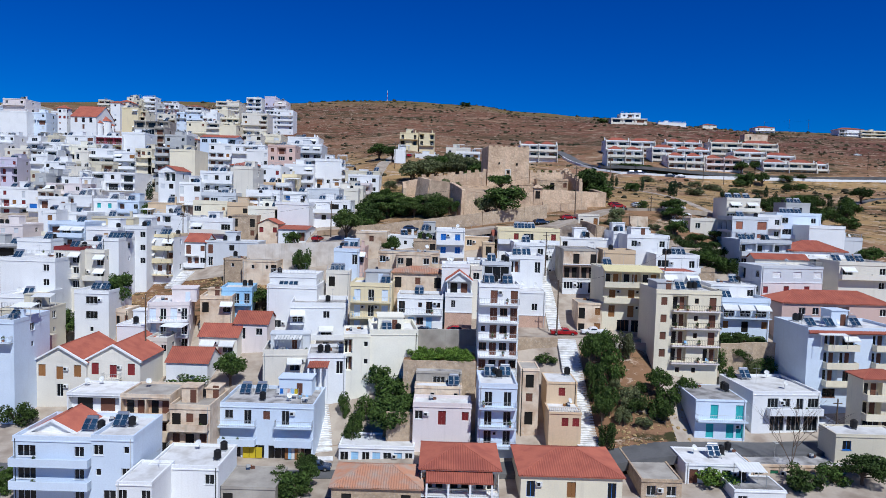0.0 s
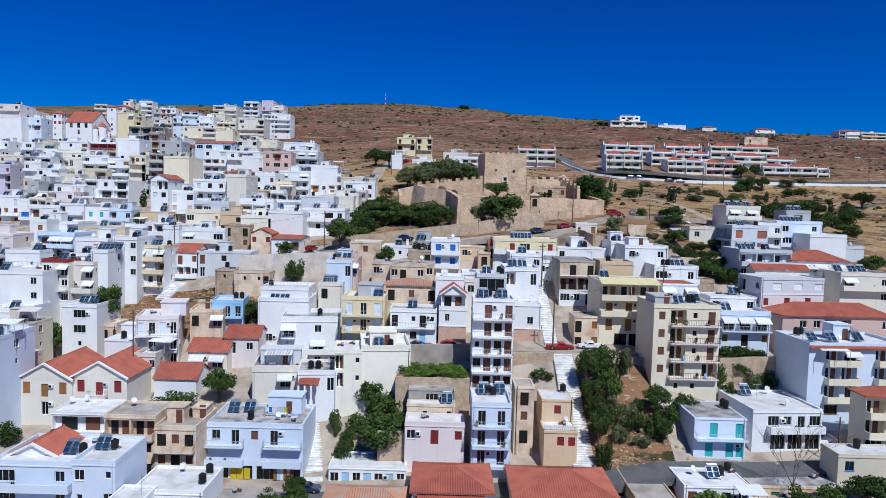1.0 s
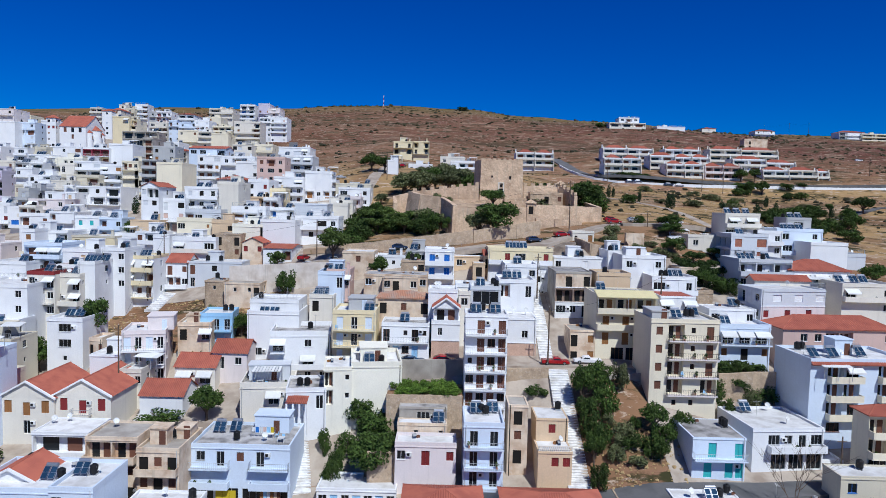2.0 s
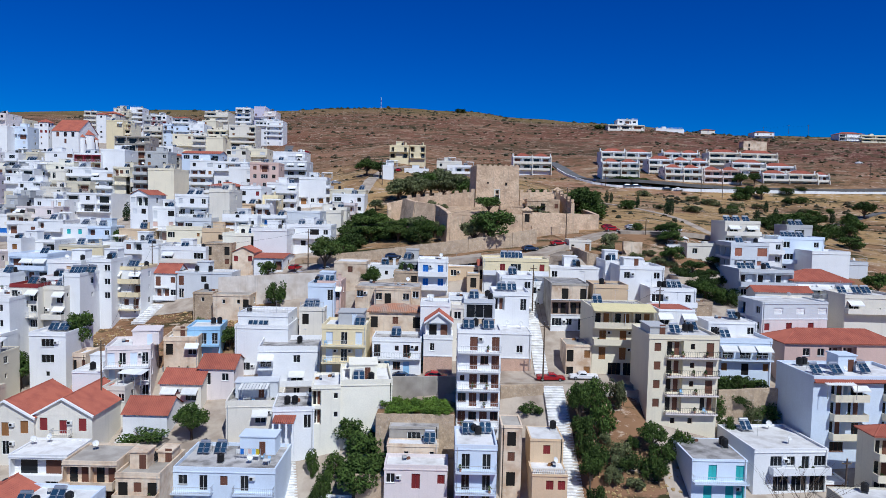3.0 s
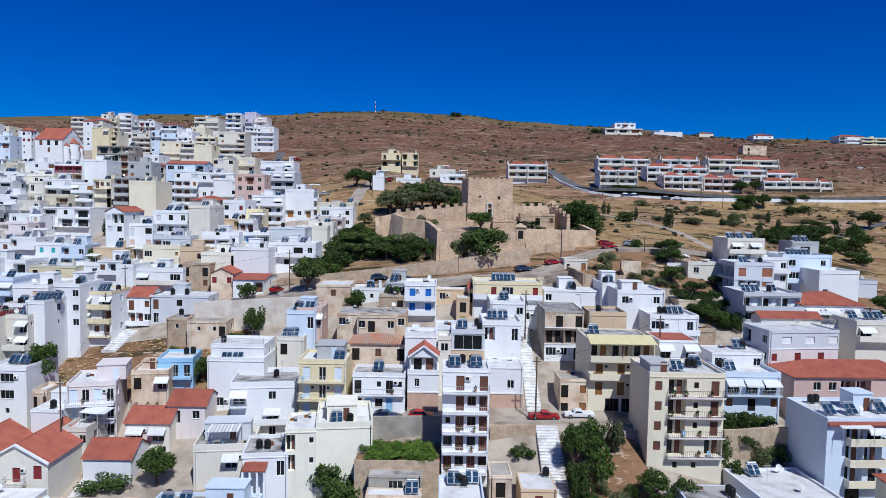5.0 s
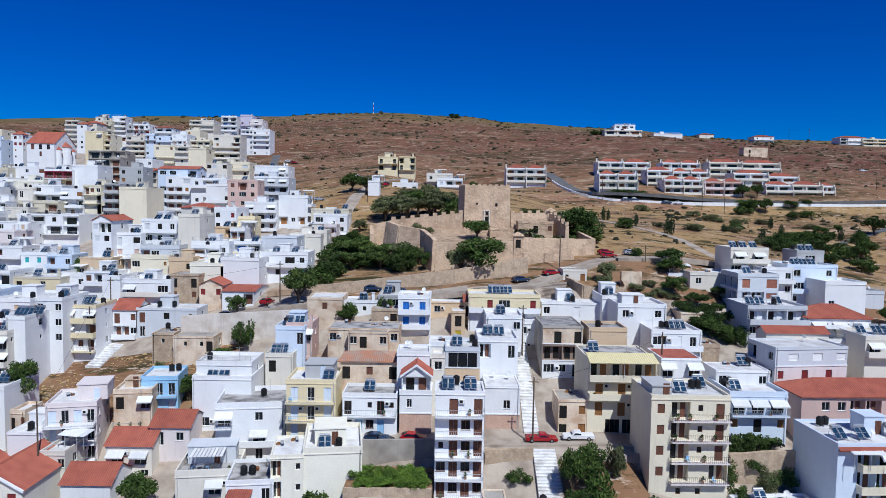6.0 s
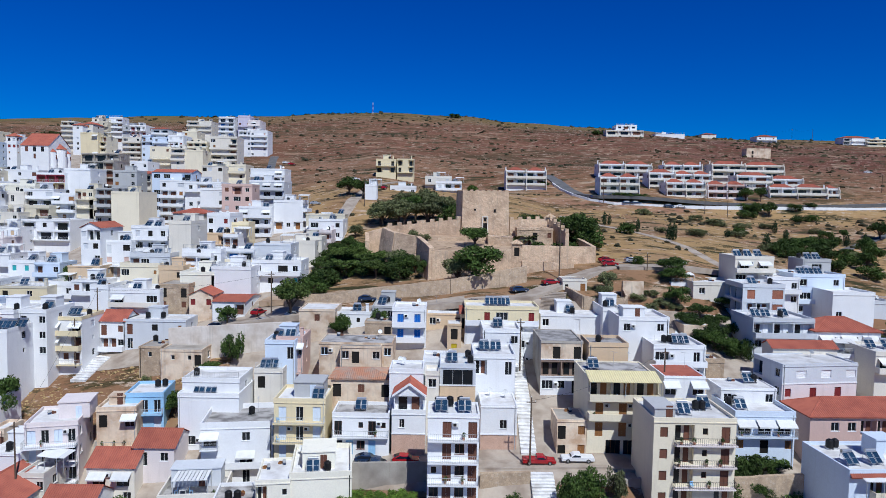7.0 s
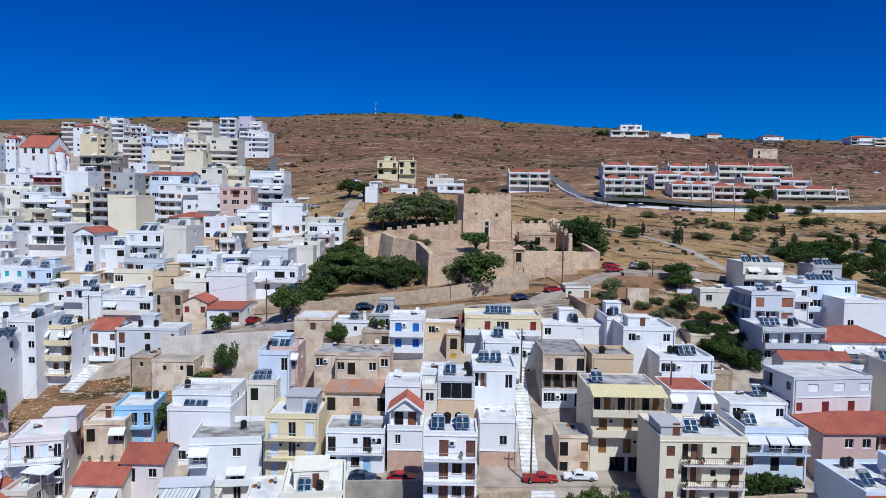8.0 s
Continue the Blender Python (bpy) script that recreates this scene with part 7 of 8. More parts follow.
# ---- roads, walls and stairs ----
ribbon("road", [(-75, 86), (-40, 87.5), (0, 88.3), (25, 89), (50, 91.5), (75, 95)], 6.0, "asphalt", "worn grey asphalt street along the lower houses", "road")
ribbon("road", [(-11.6, 114.2), (-5, 114.3), (8, 114.6), (16, 114.8), (28, 115), (46, 113.5)], 4.6, "cement", "pale concrete lane with parked pickups", "road")
ribbon("road", [(-64, 160), (-45, 160.5), (-31, 161.5), (-8, 160), (8, 158), (18, 161), (28, 170), (42, 181), (60, 184), (74, 190)], 6.0, "cement", "pale road below the fortress wall", "road")
ribbon("road", [(76, 196), (72, 215), (62, 232), (50, 248), (44, 262)], 3.0, "cement", "narrow concrete path up the dry slope", "path")
ribbon("road", [(53, 352), (56, 332), (57.5, 316), (60, 304), (66, 297), (76, 294), (105, 293.5), (150, 296.5), (240, 311)], 8.0, "asphalt", "grey asphalt road past the holiday homes", "road")
ribbon("road", [(-37, 205), (-35, 235), (-31, 262), (-28, 300), (-20, 320)], 4.5, "cement", "narrow pale street climbing beside the fortress", "road")
ribbon("road", [(-100, 425), (-92, 385), (-88, 340)], 5.0, "asphalt", "grey street behind the upper houses", "road")
ribbon("road", [(130, 235), (165, 262), (260, 285)], 4.0, "asphalt", "grey lane across the dry slope", "road")
stairs([(-24.3, 90.5), (-25.5, 97), (-28, 106), (-29, 114)], 3.2, "whitewashed public stairs between the houses")
stairs([(16.4, 90), (16.4, 97), (16.2, 104), (15.9, 111.6)], 3.4, "long white public stairs beside the overgrown slope")
stairs([(14.8, 117), (15.3, 130), (15.5, 146)], 2.4, "narrow white stairs climbing between houses")
stairs([(22, 150), (24.5, 158), (26, 164)], 5.0, "broad pale steps up to the fortress road", "cement")
stairs([(-70, 147), (-69, 155)], 3.2, "white stairs beside the yellow house")
stairs([(-55.5, 107), (-56, 117)], 2.4, "white stairs beside the villa")
wall_strip("retaining_wall", [(-12.4, 111.4), (-6, 111.5), (-0.4, 111.6)], 0.5, [19.4, 19.5, 19.6], 6.5, "concrete", "grey block retaining wall above a garden")
wall_strip("retaining_wall", [(7, 110.6), (14.2, 110.8)], 0.6, [18.5, 18.7], 7, "rubble", "rubble stone wall beside the white stairs")
wall_strip("retaining_wall", [(43.2, 110.2), (55, 111)], 0.6, [18.6, 19.0], 8, "rubble", "rubble stone retaining wall behind the apartment block")
wall_strip("retaining_wall", [(24, 109.5), (31, 110)], 0.5, [18.2, 18.4], 7, "concrete", "dark concrete retaining wall above the bushes")
wall_strip("retaining_wall", [(-53, 149.5), (-40, 150), (-29, 151)], 0.8, [31.2, 32, 32.6], 9, "limewall", "tall pale concrete retaining wall below the street")
wall_strip("retaining_wall", [(-34, 167), (-23.8, 166.5), (-9.7, 166), (3, 165.2), (14, 168), (20.4, 171)], 0.7, [35.4, 36.3, 38.3, 40.1, 41.8, 42.8], 6, "rubble", "long rubble wall below the fortress")
KERB = [(51.5, 330), (53, 315), (55.5, 302), (61, 294.5), (70, 289.6), (92.5, 288.3)]
wall_strip("retaining_wall", KERB, 0.5, [ground_z(*p) + 0.9 for p in KERB], 3, "white", "low whitewashed wall along the outer edge of the road")
wall_strip("retaining_wall", [(93, 288), (105, 288.5), (130, 289.5), (170, 292), (260, 299)], 0.5, [57.5, 57.5, 57.6, 57.7, 60], 5, "white", "long whitewashed retaining wall along the road")
wall_strip("retaining_wall", [(-15, 94), (-9.5, 94.5)], 0.5, [9.5, 9.5], 6, "rubble", "old rubble garden wall under a tree")

def garden_terrace():
    bm = boxed((-13.0, 102.7, 4, -0.7, 111.1, 15.5))
    tagged(part("garden_terrace", bm, "ground"), "raised garden soil between house walls", "garden", kind="structure")


garden_terrace()
wall_strip("garden_wall", [(-13.0, 102.5), (-0.8, 102.6)], 0.4, [15.8, 15.8], 8, "rubble", "old rubble wall of the raised garden")

ribbon("road", [(-40, 173), (-20, 172.5), (-4, 171.5), (6, 171.5), (16, 174.5)], 10.0, "sand", "pale sandy bank below the fortress wall", "dirt bank")


ribbon("road", [(43, 181.5), (52, 182), (62, 183), (68, 185)], 10.0, "cement", "pale parking place beside the fortress wall", "parking place", 0.1)
wall_strip("ruin_wall", [(31, 157.6), (35, 157.2), (39.5, 157.8)], 0.6, [37.9, 37.3, 37.6], 5.5, "rubble", "roofless rubble wall of a ruined house")
wall_strip("ruin_wall", [(31, 157.6), (29.6, 161), (28.6, 165)], 0.6, [37.9, 38.6, 38.9], 4.5, "rubble", "broken side wall of a ruined house")
wall_strip("ruin_wall", [(40.8, 164.4), (45.6, 165)], 0.7, [40.4, 40.3], 5, "oldwall", "flaking end wall of a ruined house")
wall_strip("ruin_wall", [(39.5, 157.8), (41, 161), (41.2, 164)], 0.5, [36.6, 37.6, 38.6], 4, "rubble", "collapsed side wall of a ruined house")


# ---- fortress ----
def fortress_tower():
    thing = new("fortress_tower")
    tagged(thing, "square weathered stone fortress tower with small windows", "tower")
    bm = bmesh.new()
    z0, z1 = 43.0, 60.3
    plan = ((6.5, 203.0), (19.2, 203.0), (18.4, 215.0), (5.0, 214.5))
    rings = []
    for k in range(13):
        s = k / 12
        ring = []
        for (x, y), (u, v) in zip(plan, plan[1:] + plan[:1]):
            for j in range(10):
                p = Vector((x + (u - x) * j / 10, y + (v - y) * j / 10, z0 + (z1 - z0) * s))
                if k == 12:
                    p.z += noise.noise(p * 0.8) * 0.25
                push = 1 + 0.075 * (1 - s) ** 1.5 + 0.006 * noise.noise(p * 0.5)
                ring.append(bm.verts.new((12 + (p.x - 12) * push, 209 + (p.y - 209) * push, p.z)))
        rings.append(ring)
    for a, b in zip(rings, rings[1:]):
        for k in range(40):
            bm.faces.new((a[k], a[(k + 1) % 40], b[(k + 1) % 40], b[k]))
    bm.faces.new(rings[-1])
    part("masonry", bm, "fort", thing)
    for (x, y), (u, v) in zip(plan, plan[1:] + plan[:1]):
        turn = math.degrees(math.atan2(v - y, u - x))
        n = int(math.hypot(u - x, v - y) / 1.5)
        for k in range(n):
            s = (k + 0.25) / n
            part("merlon", cached(("tower_merlon",), "fort", lambda: boxed((0, 0.05, -0.3, 0.85, 0.7, 0.4))), None, thing, at=pose(x + (u - x) * s, y + (v - y) * s, z1, 0, 0, turn))
    # dark slabs: the shade inside the tower openings is their colour
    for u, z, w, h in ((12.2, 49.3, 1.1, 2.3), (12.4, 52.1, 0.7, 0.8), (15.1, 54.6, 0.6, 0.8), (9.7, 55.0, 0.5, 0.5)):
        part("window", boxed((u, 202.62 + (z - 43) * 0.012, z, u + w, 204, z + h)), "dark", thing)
    part("window_surround", boxed((11.85, 202.6, 49.0, 12.2, 203.4, 53.2), (13.3, 202.6, 49.0, 13.6, 203.4, 53.2), (11.85, 202.6, 53.2, 13.6, 203.4, 53.45)), "cream", thing)


def fortress_terrace():
    """The raised yard of the fortress, rising gently towards the tower."""
    plan = ((-1.4, 179.4), (8, 180.2), (18.5, 181.6), (20.5, 203), (-4, 204.3), (-14, 205.3), (-14.2, 198.0), (-10.4, 191.6), (-4.8, 187.8))
    bm = bmesh.new()
    height = lambda y: float(np.interp(y, (180, 195, 205), (44.8, 47.2, 48.2)))
    top = [bm.verts.new((x, y, height(y))) for x, y in plan]
    low = [bm.verts.new((x, y, 36)) for x, y in plan]
    middle = bm.verts.new((4, 195, 47.2))
    for k in range(len(plan)):
        m = (k + 1) % len(plan)
        bm.faces.new((top[k], top[m], middle))
        bm.faces.new((low[k], low[m], top[m], top[k]))
    tagged(part("fortress_yard", bm, "sand"), "raised sandy yard inside the fortress walls", "yard", kind="structure")


fortress_tower()
fortress_terrace()
wall_strip("fortress_wall", [(6, 203.2), (-5, 204.6), (-14.5, 205.6)], 1.2, [52.6, 51.2, 50.2], 11, "fort", "crenellated stone curtain wall of the fortress", True)
wall_strip("fortress_wall", [(-14.6, 197.2), (-10.8, 190.8), (-5.0, 187.0)], 1.2, [50.0, 49.1, 48.4], 10, "fort", "battered grey stone bastion face of the fortress", flare=3.6)
wall_strip("fortress_wall", [(-5.0, 187.0), (-3.0, 182), (-1.5, 178.2)], 1.2, [48.4, 47.3, 46.2], 9.5, "fort", "shaded stone flank of the fortress bastion", flare=1.6)
wall_strip("fortress_wall", [(-14.5, 205.6), (-19.5, 201), (-19, 197)], 1.0, [50.0, 48.6, 46.5], 8, "fort", "broken stone wall stub beside the bastion")
wall_strip("fortress_wall", [(-1.5, 178.6), (8, 179.6), (18.2, 181.1)], 0.8, [45.4, 45.6, 46.1], 8, "fort", "weathered stone terrace wall below the tower", flare=1.8)
wall_strip("fortress_wall", [(20.2, 181.2), (30, 182.8), (39.2, 185.8)], 1.0, [46.9, 46.8, 46.6], 9, "fort", "long stone enclosure wall of the fortress")
wall_strip("fortress_wall", [(39.2, 185.8), (38, 200)], 1.0, [46.6, 48], 8, "fort", "stone side wall of the fortress enclosure")
wall_strip("fortress_wall", [(19.6, 203.8), (30.4, 204.2)], 1.0, [52.6, 53.0], 9, "fort", "crenellated stone wall of the fortress yard", True)
wall_strip("fortress_wall", [(30.8, 204), (33.6, 192.5)], 1.0, [53.2, 49.6], 9, "fort", "stepped crenellated stone wall of the fortress yard", True)
wall_strip("fortress_wall", [(0, 194.5), (8, 194), (13, 194.2)], 0.9, [47.8, 48.0, 48.2], 4, "fort", "weathered stone ramp wall before the tower")
house(21.0, 197, 50.2, 9.6, 5.5, "fort", "..O.s", up=0.45, roofcol="roofwhite", sh="brown", note="low stone guard house inside the fortress", kind="guard_house")
house(12.8, 190.5, 48.4, 6.4, 4, "fort", "...", up=0.2, roofcol="roofwhite", note="low stone annex with pale roof in the fortress", kind="guard_house")
house(30.1, 203.4, 53.4, 1.8, 1.8, "fort", "n", roof="hip", rise=0.9, roofcol="fort", note="small stone turret on the yard wall", kind="turret")
house(18.1, 180.4, 47.2, 2.2, 2, "fort", "O", roof="hip", rise=0.9, roofcol="fort", note="small pale domed gate shrine of the fortress", kind="chapel")
wall_strip("retaining_wall", [(20, 176.4), (26, 178.4), (33, 180)], 0.5, [43.4, 43.2, 42.6], 4, "fort", "low stone wall at the fortress steps")


# ---- loose growth and stones ----
def scatter(seed, count, x0, x1, y0, y1, low, high, keep):
    rng = random.Random(seed)
    out = []
    while len(out) < count:
        x, y = rng.uniform(x0, x1), y0 + (y1 - y0) * rng.random() ** 0.8
        if keep(x, y) and noise.noise(Vector((x * 0.016, y * 0.05, seed))) + noise.noise(Vector((x * 0.06, y * 0.12, seed))) * 0.6 + rng.random() * 0.35 > 0.22:
            out.append((x, y, (low + (high - low) * rng.random() ** 3) * (1 + (y - 200) / 500), rng.uniform(0.4, 0.9)))
    return out


def open_hill(x, y):
    edge = np.interp(y, (160, 240, 330, 470, 520), (-20, -36, -60, -100, -900))
    if x < edge or (y < 200 and x > 60):
        return False
    return not (60 < x < 190 and 285 < y < 362) and not (-10 < x < 42 and 174 < y < 216) and not (y < 172 and x < 62)


strewn("hill_scrub", "scrub", "low dark scrub scattered over the dry hillside", "scrub", scatter(2, 4200, -330, 420, 215, 700, 0.2, 1.15, open_hill))
strewn("hill_stones", "stone", "pale loose stones scattered over the dry hillside", "stones", [(x, y, s * 0.6, 0.5) for x, y, s, _ in scatter(4, 10000, -330, 420, 205, 660, 0.12, 0.6, open_hill)])
strewn("dry_grass_tufts", "drygrass", "straw-coloured dry grass tufts on the slope", "dry grass", [(x, y, s * 0.7, 0.5) for x, y, s, _ in scatter(6, 1500, 30, 330, 190, 300, 0.2, 0.7, open_hill)])
strewn("slope_scrub", "scrub", "dark low bushes on the dry slope under the villas", "scrub", [(x, y, s, q) for x, y, s, q in scatter(12, 420, 30, 330, 192, 285, 0.35, 1.3, open_hill)])
strewn("bank_weeds", "drygrass", "dry straw weeds on the bank beside the long stairs", "dry weeds", [(x, y, s * 0.7, q) for x, y, s, q in scatter(14, 240, 19, 33, 91, 107, 0.25, 0.7, lambda x, y: True)])
strewn("lot_weeds", "drygrass", "dry weeds on the dirt lot and banks", "dry weeds", [(x, y, s * 0.6, q) for x, y, s, q in scatter(8, 500, -78, -42, 132, 150, 0.3, 0.8, lambda x, y: True)])

# trees and shrubs
plant('tree', -75.0, 131.5, 8.6, 6.6, z=18.0, seed=1)
plant('pine', -31.3, 161.0, 9.0, 8.5, seed=2)
plant('bush', -39.6, 146.6, 6.8, 4.2, z=25.8, seed=3)
plant('pine', -26.2, 198.0, 5.9, 8.3, seed=4)
plant('pine', -21.4, 196.0, 5.8, 7.9, seed=5)
plant('pine', -17.2, 192.0, 5.0, 7.4, seed=6)
plant('pine', -12.2, 188.0, 5.6, 7.5, seed=7)
plant('tree', -8.4, 182.0, 5.7, 6.6, seed=8)
plant('pine', -23.4, 188.0, 5.2, 8.6, seed=9)
plant('bush', -27.2, 182.0, 5.7, 7.3, seed=10)
plant('pine', -15.3, 184.0, 4.5, 6.7, seed=11)
plant('bush', -29.3, 176.0, 4.6, 6.4, seed=12)
plant('bush', -21.1, 205.0, 5.0, 7.5, seed=13)
plant('olive', -19.3, 238.0, 7.9, 10.0, seed=14)
plant('olive', -13.3, 236.0, 9.1, 10.8, seed=15)
plant('tree', -7.9, 238.0, 9.1, 10.9, seed=16)
plant('olive', -2.0, 236.0, 9.1, 10.8, seed=17)
plant('olive', 2.6, 232.0, 8.9, 8.5, seed=18)
plant('olive', -12.0, 250.0, 7.4, 10.5, seed=19)
plant('olive', -4.8, 252.0, 7.5, 10.6, seed=20)
plant('bush', -25.7, 194.0, 5.1, 8.1, seed=21)
plant('bush', -21.3, 190.0, 5.0, 7.6, seed=22)
plant('bush', -17.2, 188.0, 4.6, 7.5, seed=23)
plant('bush', -13.1, 185.0, 4.5, 7.4, seed=24)
plant('bush', -9.1, 181.0, 5.4, 7.3, seed=25)
plant('bush', -27.6, 190.0, 6.0, 7.6, seed=26)
plant('bush', -24.2, 202.0, 5.6, 9.2, seed=27)
plant('bush', -28.8, 180.0, 5.3, 7.2, seed=28)
plant('bush', -14.5, 195.0, 4.8, 7.1, seed=29)
plant('bush', -31.8, 182.0, 4.8, 5.6, seed=30)
plant('olive', -18.2, 236.0, 7.4, 10.8, seed=31)
plant('olive', -11.2, 232.0, 8.1, 11.9, seed=32)
plant('olive', -3.5, 230.0, 8.0, 11.8, seed=33)
plant('bush', 3.1, 228.0, 7.9, 8.3, seed=34)
plant('bush', 38.0, 210.0, 6.6, 8.4, seed=35)
plant('bush', 41.0, 206.0, 6.5, 8.3, seed=36)
plant('bush', 25.1, 216.0, 4.5, 5.9, seed=37)
plant('bush', 32.3, 222.0, 4.3, 6.1, seed=38)
plant('tree', 51.2, 153.0, 4.5, 5.5, seed=240)
plant('bush', 52.7, 149.0, 3.2, 5.0, seed=241)
plant('tree', 55.5, 149.0, 4.4, 5.4, seed=242)
plant('bush', 57.1, 146.0, 3.4, 5.2, seed=243)
plant('tree', 51.9, 162.0, 5.0, 6.5, seed=244)
plant('bush', 49.9, 146.0, 2.8, 4.4, seed=245)
plant('tree', 9.2, 187.0, 6.0, 7.8, z=45.7, seed=39)
plant('tree', 8.7, 171.0, 9.8, 14.3, seed=40)
plant('olive', 4.6, 172.0, 6.9, 7.8, seed=41)
plant('tree', 26.3, 214.0, 6.7, 7.8, seed=42)
plant('tree', 33.5, 218.0, 5.3, 7.2, seed=43)
plant('tree', 39.8, 208.0, 8.7, 12.2, seed=44)
plant('tree', 39.7, 225.0, 5.1, 8.2, seed=45)
plant('bush', 25.9, 196.0, 3.1, 3.9, seed=46)
plant('olive', 43.8, 215.0, 5.6, 7.9, seed=47)
plant('bush', 32.8, 198.0, 3.4, 4.7, seed=48)
plant('cypress', 71.5, 222.0, 5.8, 2.6, seed=49)
plant('cypress', 63.3, 232.0, 4.9, 1.9, seed=50)
plant('cypress', 55.7, 245.0, 5.1, 2.0, seed=51)
plant('cypress', 57.6, 246.0, 3.9, 1.8, seed=52)
plant('bush', 58.5, 228.0, 3.6, 5.8, seed=53)
plant('bush', 119.2, 280.0, 4.9, 6.7, seed=54)
plant('tree', 124.2, 282.0, 6.9, 4.6, seed=55)
plant('tree', 129.8, 284.0, 6.4, 6.7, seed=56)
plant('bush', 137.3, 276.0, 3.9, 6.6, seed=57)
plant('bush', 143.2, 278.0, 3.4, 5.1, seed=58)
plant('tree', 152.4, 250.0, 6.5, 9.1, seed=59)
plant('drybush', 107.6, 258.0, 3.1, 5.7, seed=60)
plant('bush', 102.0, 215.0, 4.1, 7.1, seed=61)
plant('bush', 108.9, 218.0, 4.2, 8.0, seed=62)
plant('bush', 125.5, 225.0, 3.9, 6.2, seed=63)
plant('tree', 123.2, 210.0, 6.2, 5.8, seed=64)
plant('bush', 110.8, 205.0, 4.3, 8.2, seed=65)
plant('drybush', 98.1, 240.0, 2.9, 6.1, seed=66)
plant('drybush', 83.3, 235.0, 2.9, 6.4, seed=67)
plant('cypress', 101.2, 225.0, 5.1, 2.9, seed=68)
plant('cypress', 134.9, 240.0, 4.6, 2.6, seed=69)
plant('drybush', 98.4, 262.0, 2.7, 7.2, seed=70)
plant('tree', 55.0, 174.0, 4.3, 7.6, seed=71)
plant('tree', 55.9, 158.0, 3.7, 6.2, seed=72)
plant('tree', 58.4, 155.0, 3.3, 5.1, seed=73)
plant('tree', 60.8, 152.0, 3.3, 4.6, seed=74)
plant('tree', 63.0, 164.0, 3.0, 4.3, seed=75)
plant('tree', 90.1, 148.0, 7.2, 9.4, seed=76)
plant('tree', 100.7, 160.0, 5.6, 7.3, seed=77)
plant('tree', 48.2, 126.0, 3.3, 2.8, seed=78)
plant('tree', 47.1, 111.0, 4.2, 4.6, seed=79)
plant('bush', 50.8, 111.0, 3.5, 5.0, seed=80)
plant('bush', 43.4, 106.0, 5.5, 2.9, seed=81)
plant('drybush', 48.6, 109.0, 3.8, 3.0, seed=82)
plant('tree', 18.9, 104.5, 8.7, 4.4, seed=210)
plant('tree', 21.6, 105.5, 7.4, 4.8, seed=211)
plant('bush', 22.1, 103.0, 6.8, 3.9, seed=212)
plant('tree', 18.8, 101.0, 6.6, 3.9, seed=213)
plant('bush', 19.6, 99.5, 6.4, 3.4, seed=214)
plant('bush', 20.5, 97.0, 6.4, 3.3, seed=215)
plant('tree', 19.0, 95.0, 6.5, 3.6, seed=216)
plant('bush', 19.0, 92.0, 4.7, 3.0, seed=217)
plant('drybush', 23.8, 98.0, 4.2, 3.6, seed=218)
plant('bush', 25.1, 97.0, 3.9, 3.3, seed=219)
plant('drybush', 22.8, 95.5, 3.2, 2.7, seed=220)
plant('tree', 29.2, 99.5, 5.2, 4.8, seed=221)
plant('bush', 30.5, 98.5, 4.3, 3.7, seed=222)
plant('bush', 27.8, 96.0, 4.2, 3.3, seed=223)
plant('tree', 29.0, 95.0, 3.9, 3.1, seed=224)
plant('drybush', 25.5, 94.5, 2.1, 2.7, seed=225)
plant('bush', 33.7, 101.0, 4.5, 3.6, seed=226)
plant('drybush', 22.5, 101.0, 2.7, 2.0, seed=227)
plant('drybush', 25.9, 107.0, 6.5, 2.8, seed=228)
plant('bush', 26.6, 100.0, 2.5, 2.0, seed=229)
plant('drybush', -6.4, 196.0, 3.4, 3.2, z=47.0, seed=200)
plant('drybush', -3.2, 194.0, 2.4, 3.0, z=47.0, seed=201)
plant('tree', -3.5, 180.0, 5.0, 4.2, seed=202)
plant('tree', -8.5, 183.0, 6.5, 7.0, seed=203)
plant('tree', -13.6, 97.0, 8.0, 7.4, seed=99)
plant('bush', -20.3, 98.0, 4.7, 2.7, seed=100)
plant('tree', -44.1, 109.0, 6.2, 6.5, seed=101)
plant('bush', -52.1, 109.5, 3.4, 7.6, seed=102)
plant('tree', -82.9, 126.0, 7.7, 6.9, seed=103)
plant('tree', -45.7, 134.0, 4.9, 6.1, seed=104)
plant('bush', -43.5, 136.0, 4.0, 5.0, seed=105)
plant('tree', -91.8, 186.0, 9.4, 5.8, seed=106)
plant('cypress', -110.0, 228.0, 6.8, 3.3, seed=107)
plant('bush', -77.9, 176.0, 5.2, 4.2, seed=108)
plant('tree', -11.0, 151.0, 6.3, 4.7, seed=109)
plant('tree', -19.0, 152.0, 5.3, 4.4, seed=110)
plant('tree', -12.9, 131.0, 5.5, 3.3, seed=111)
plant('tree', -45.1, 161.0, 5.0, 5.3, seed=112)
plant('bush', -22.7, 101.0, 5.3, 2.0, seed=113)
plant('bush', -148.9, 262.0, 4.6, 7.2, seed=114)
plant('bush', -107.8, 262.0, 3.7, 4.3, seed=115)
plant('tree', -60.7, 246.0, 4.3, 5.4, seed=116)
plant('tree', -59.0, 252.0, 4.0, 6.9, seed=117)
plant('bush', -64.1, 236.0, 3.3, 4.3, seed=118)
plant('tree', -34.6, 275.0, 7.2, 11.1, seed=119)
plant('tree', -28.7, 268.0, 7.0, 8.3, seed=120)
plant('tree', -174.0, 470.0, 6.6, 11.2, seed=121)
plant('tree', -264.6, 480.0, 6.7, 15.8, seed=122)
plant('tree', -102.7, 340.0, 5.3, 5.0, seed=123)
plant('tree', -91.5, 335.0, 6.4, 6.1, seed=124)
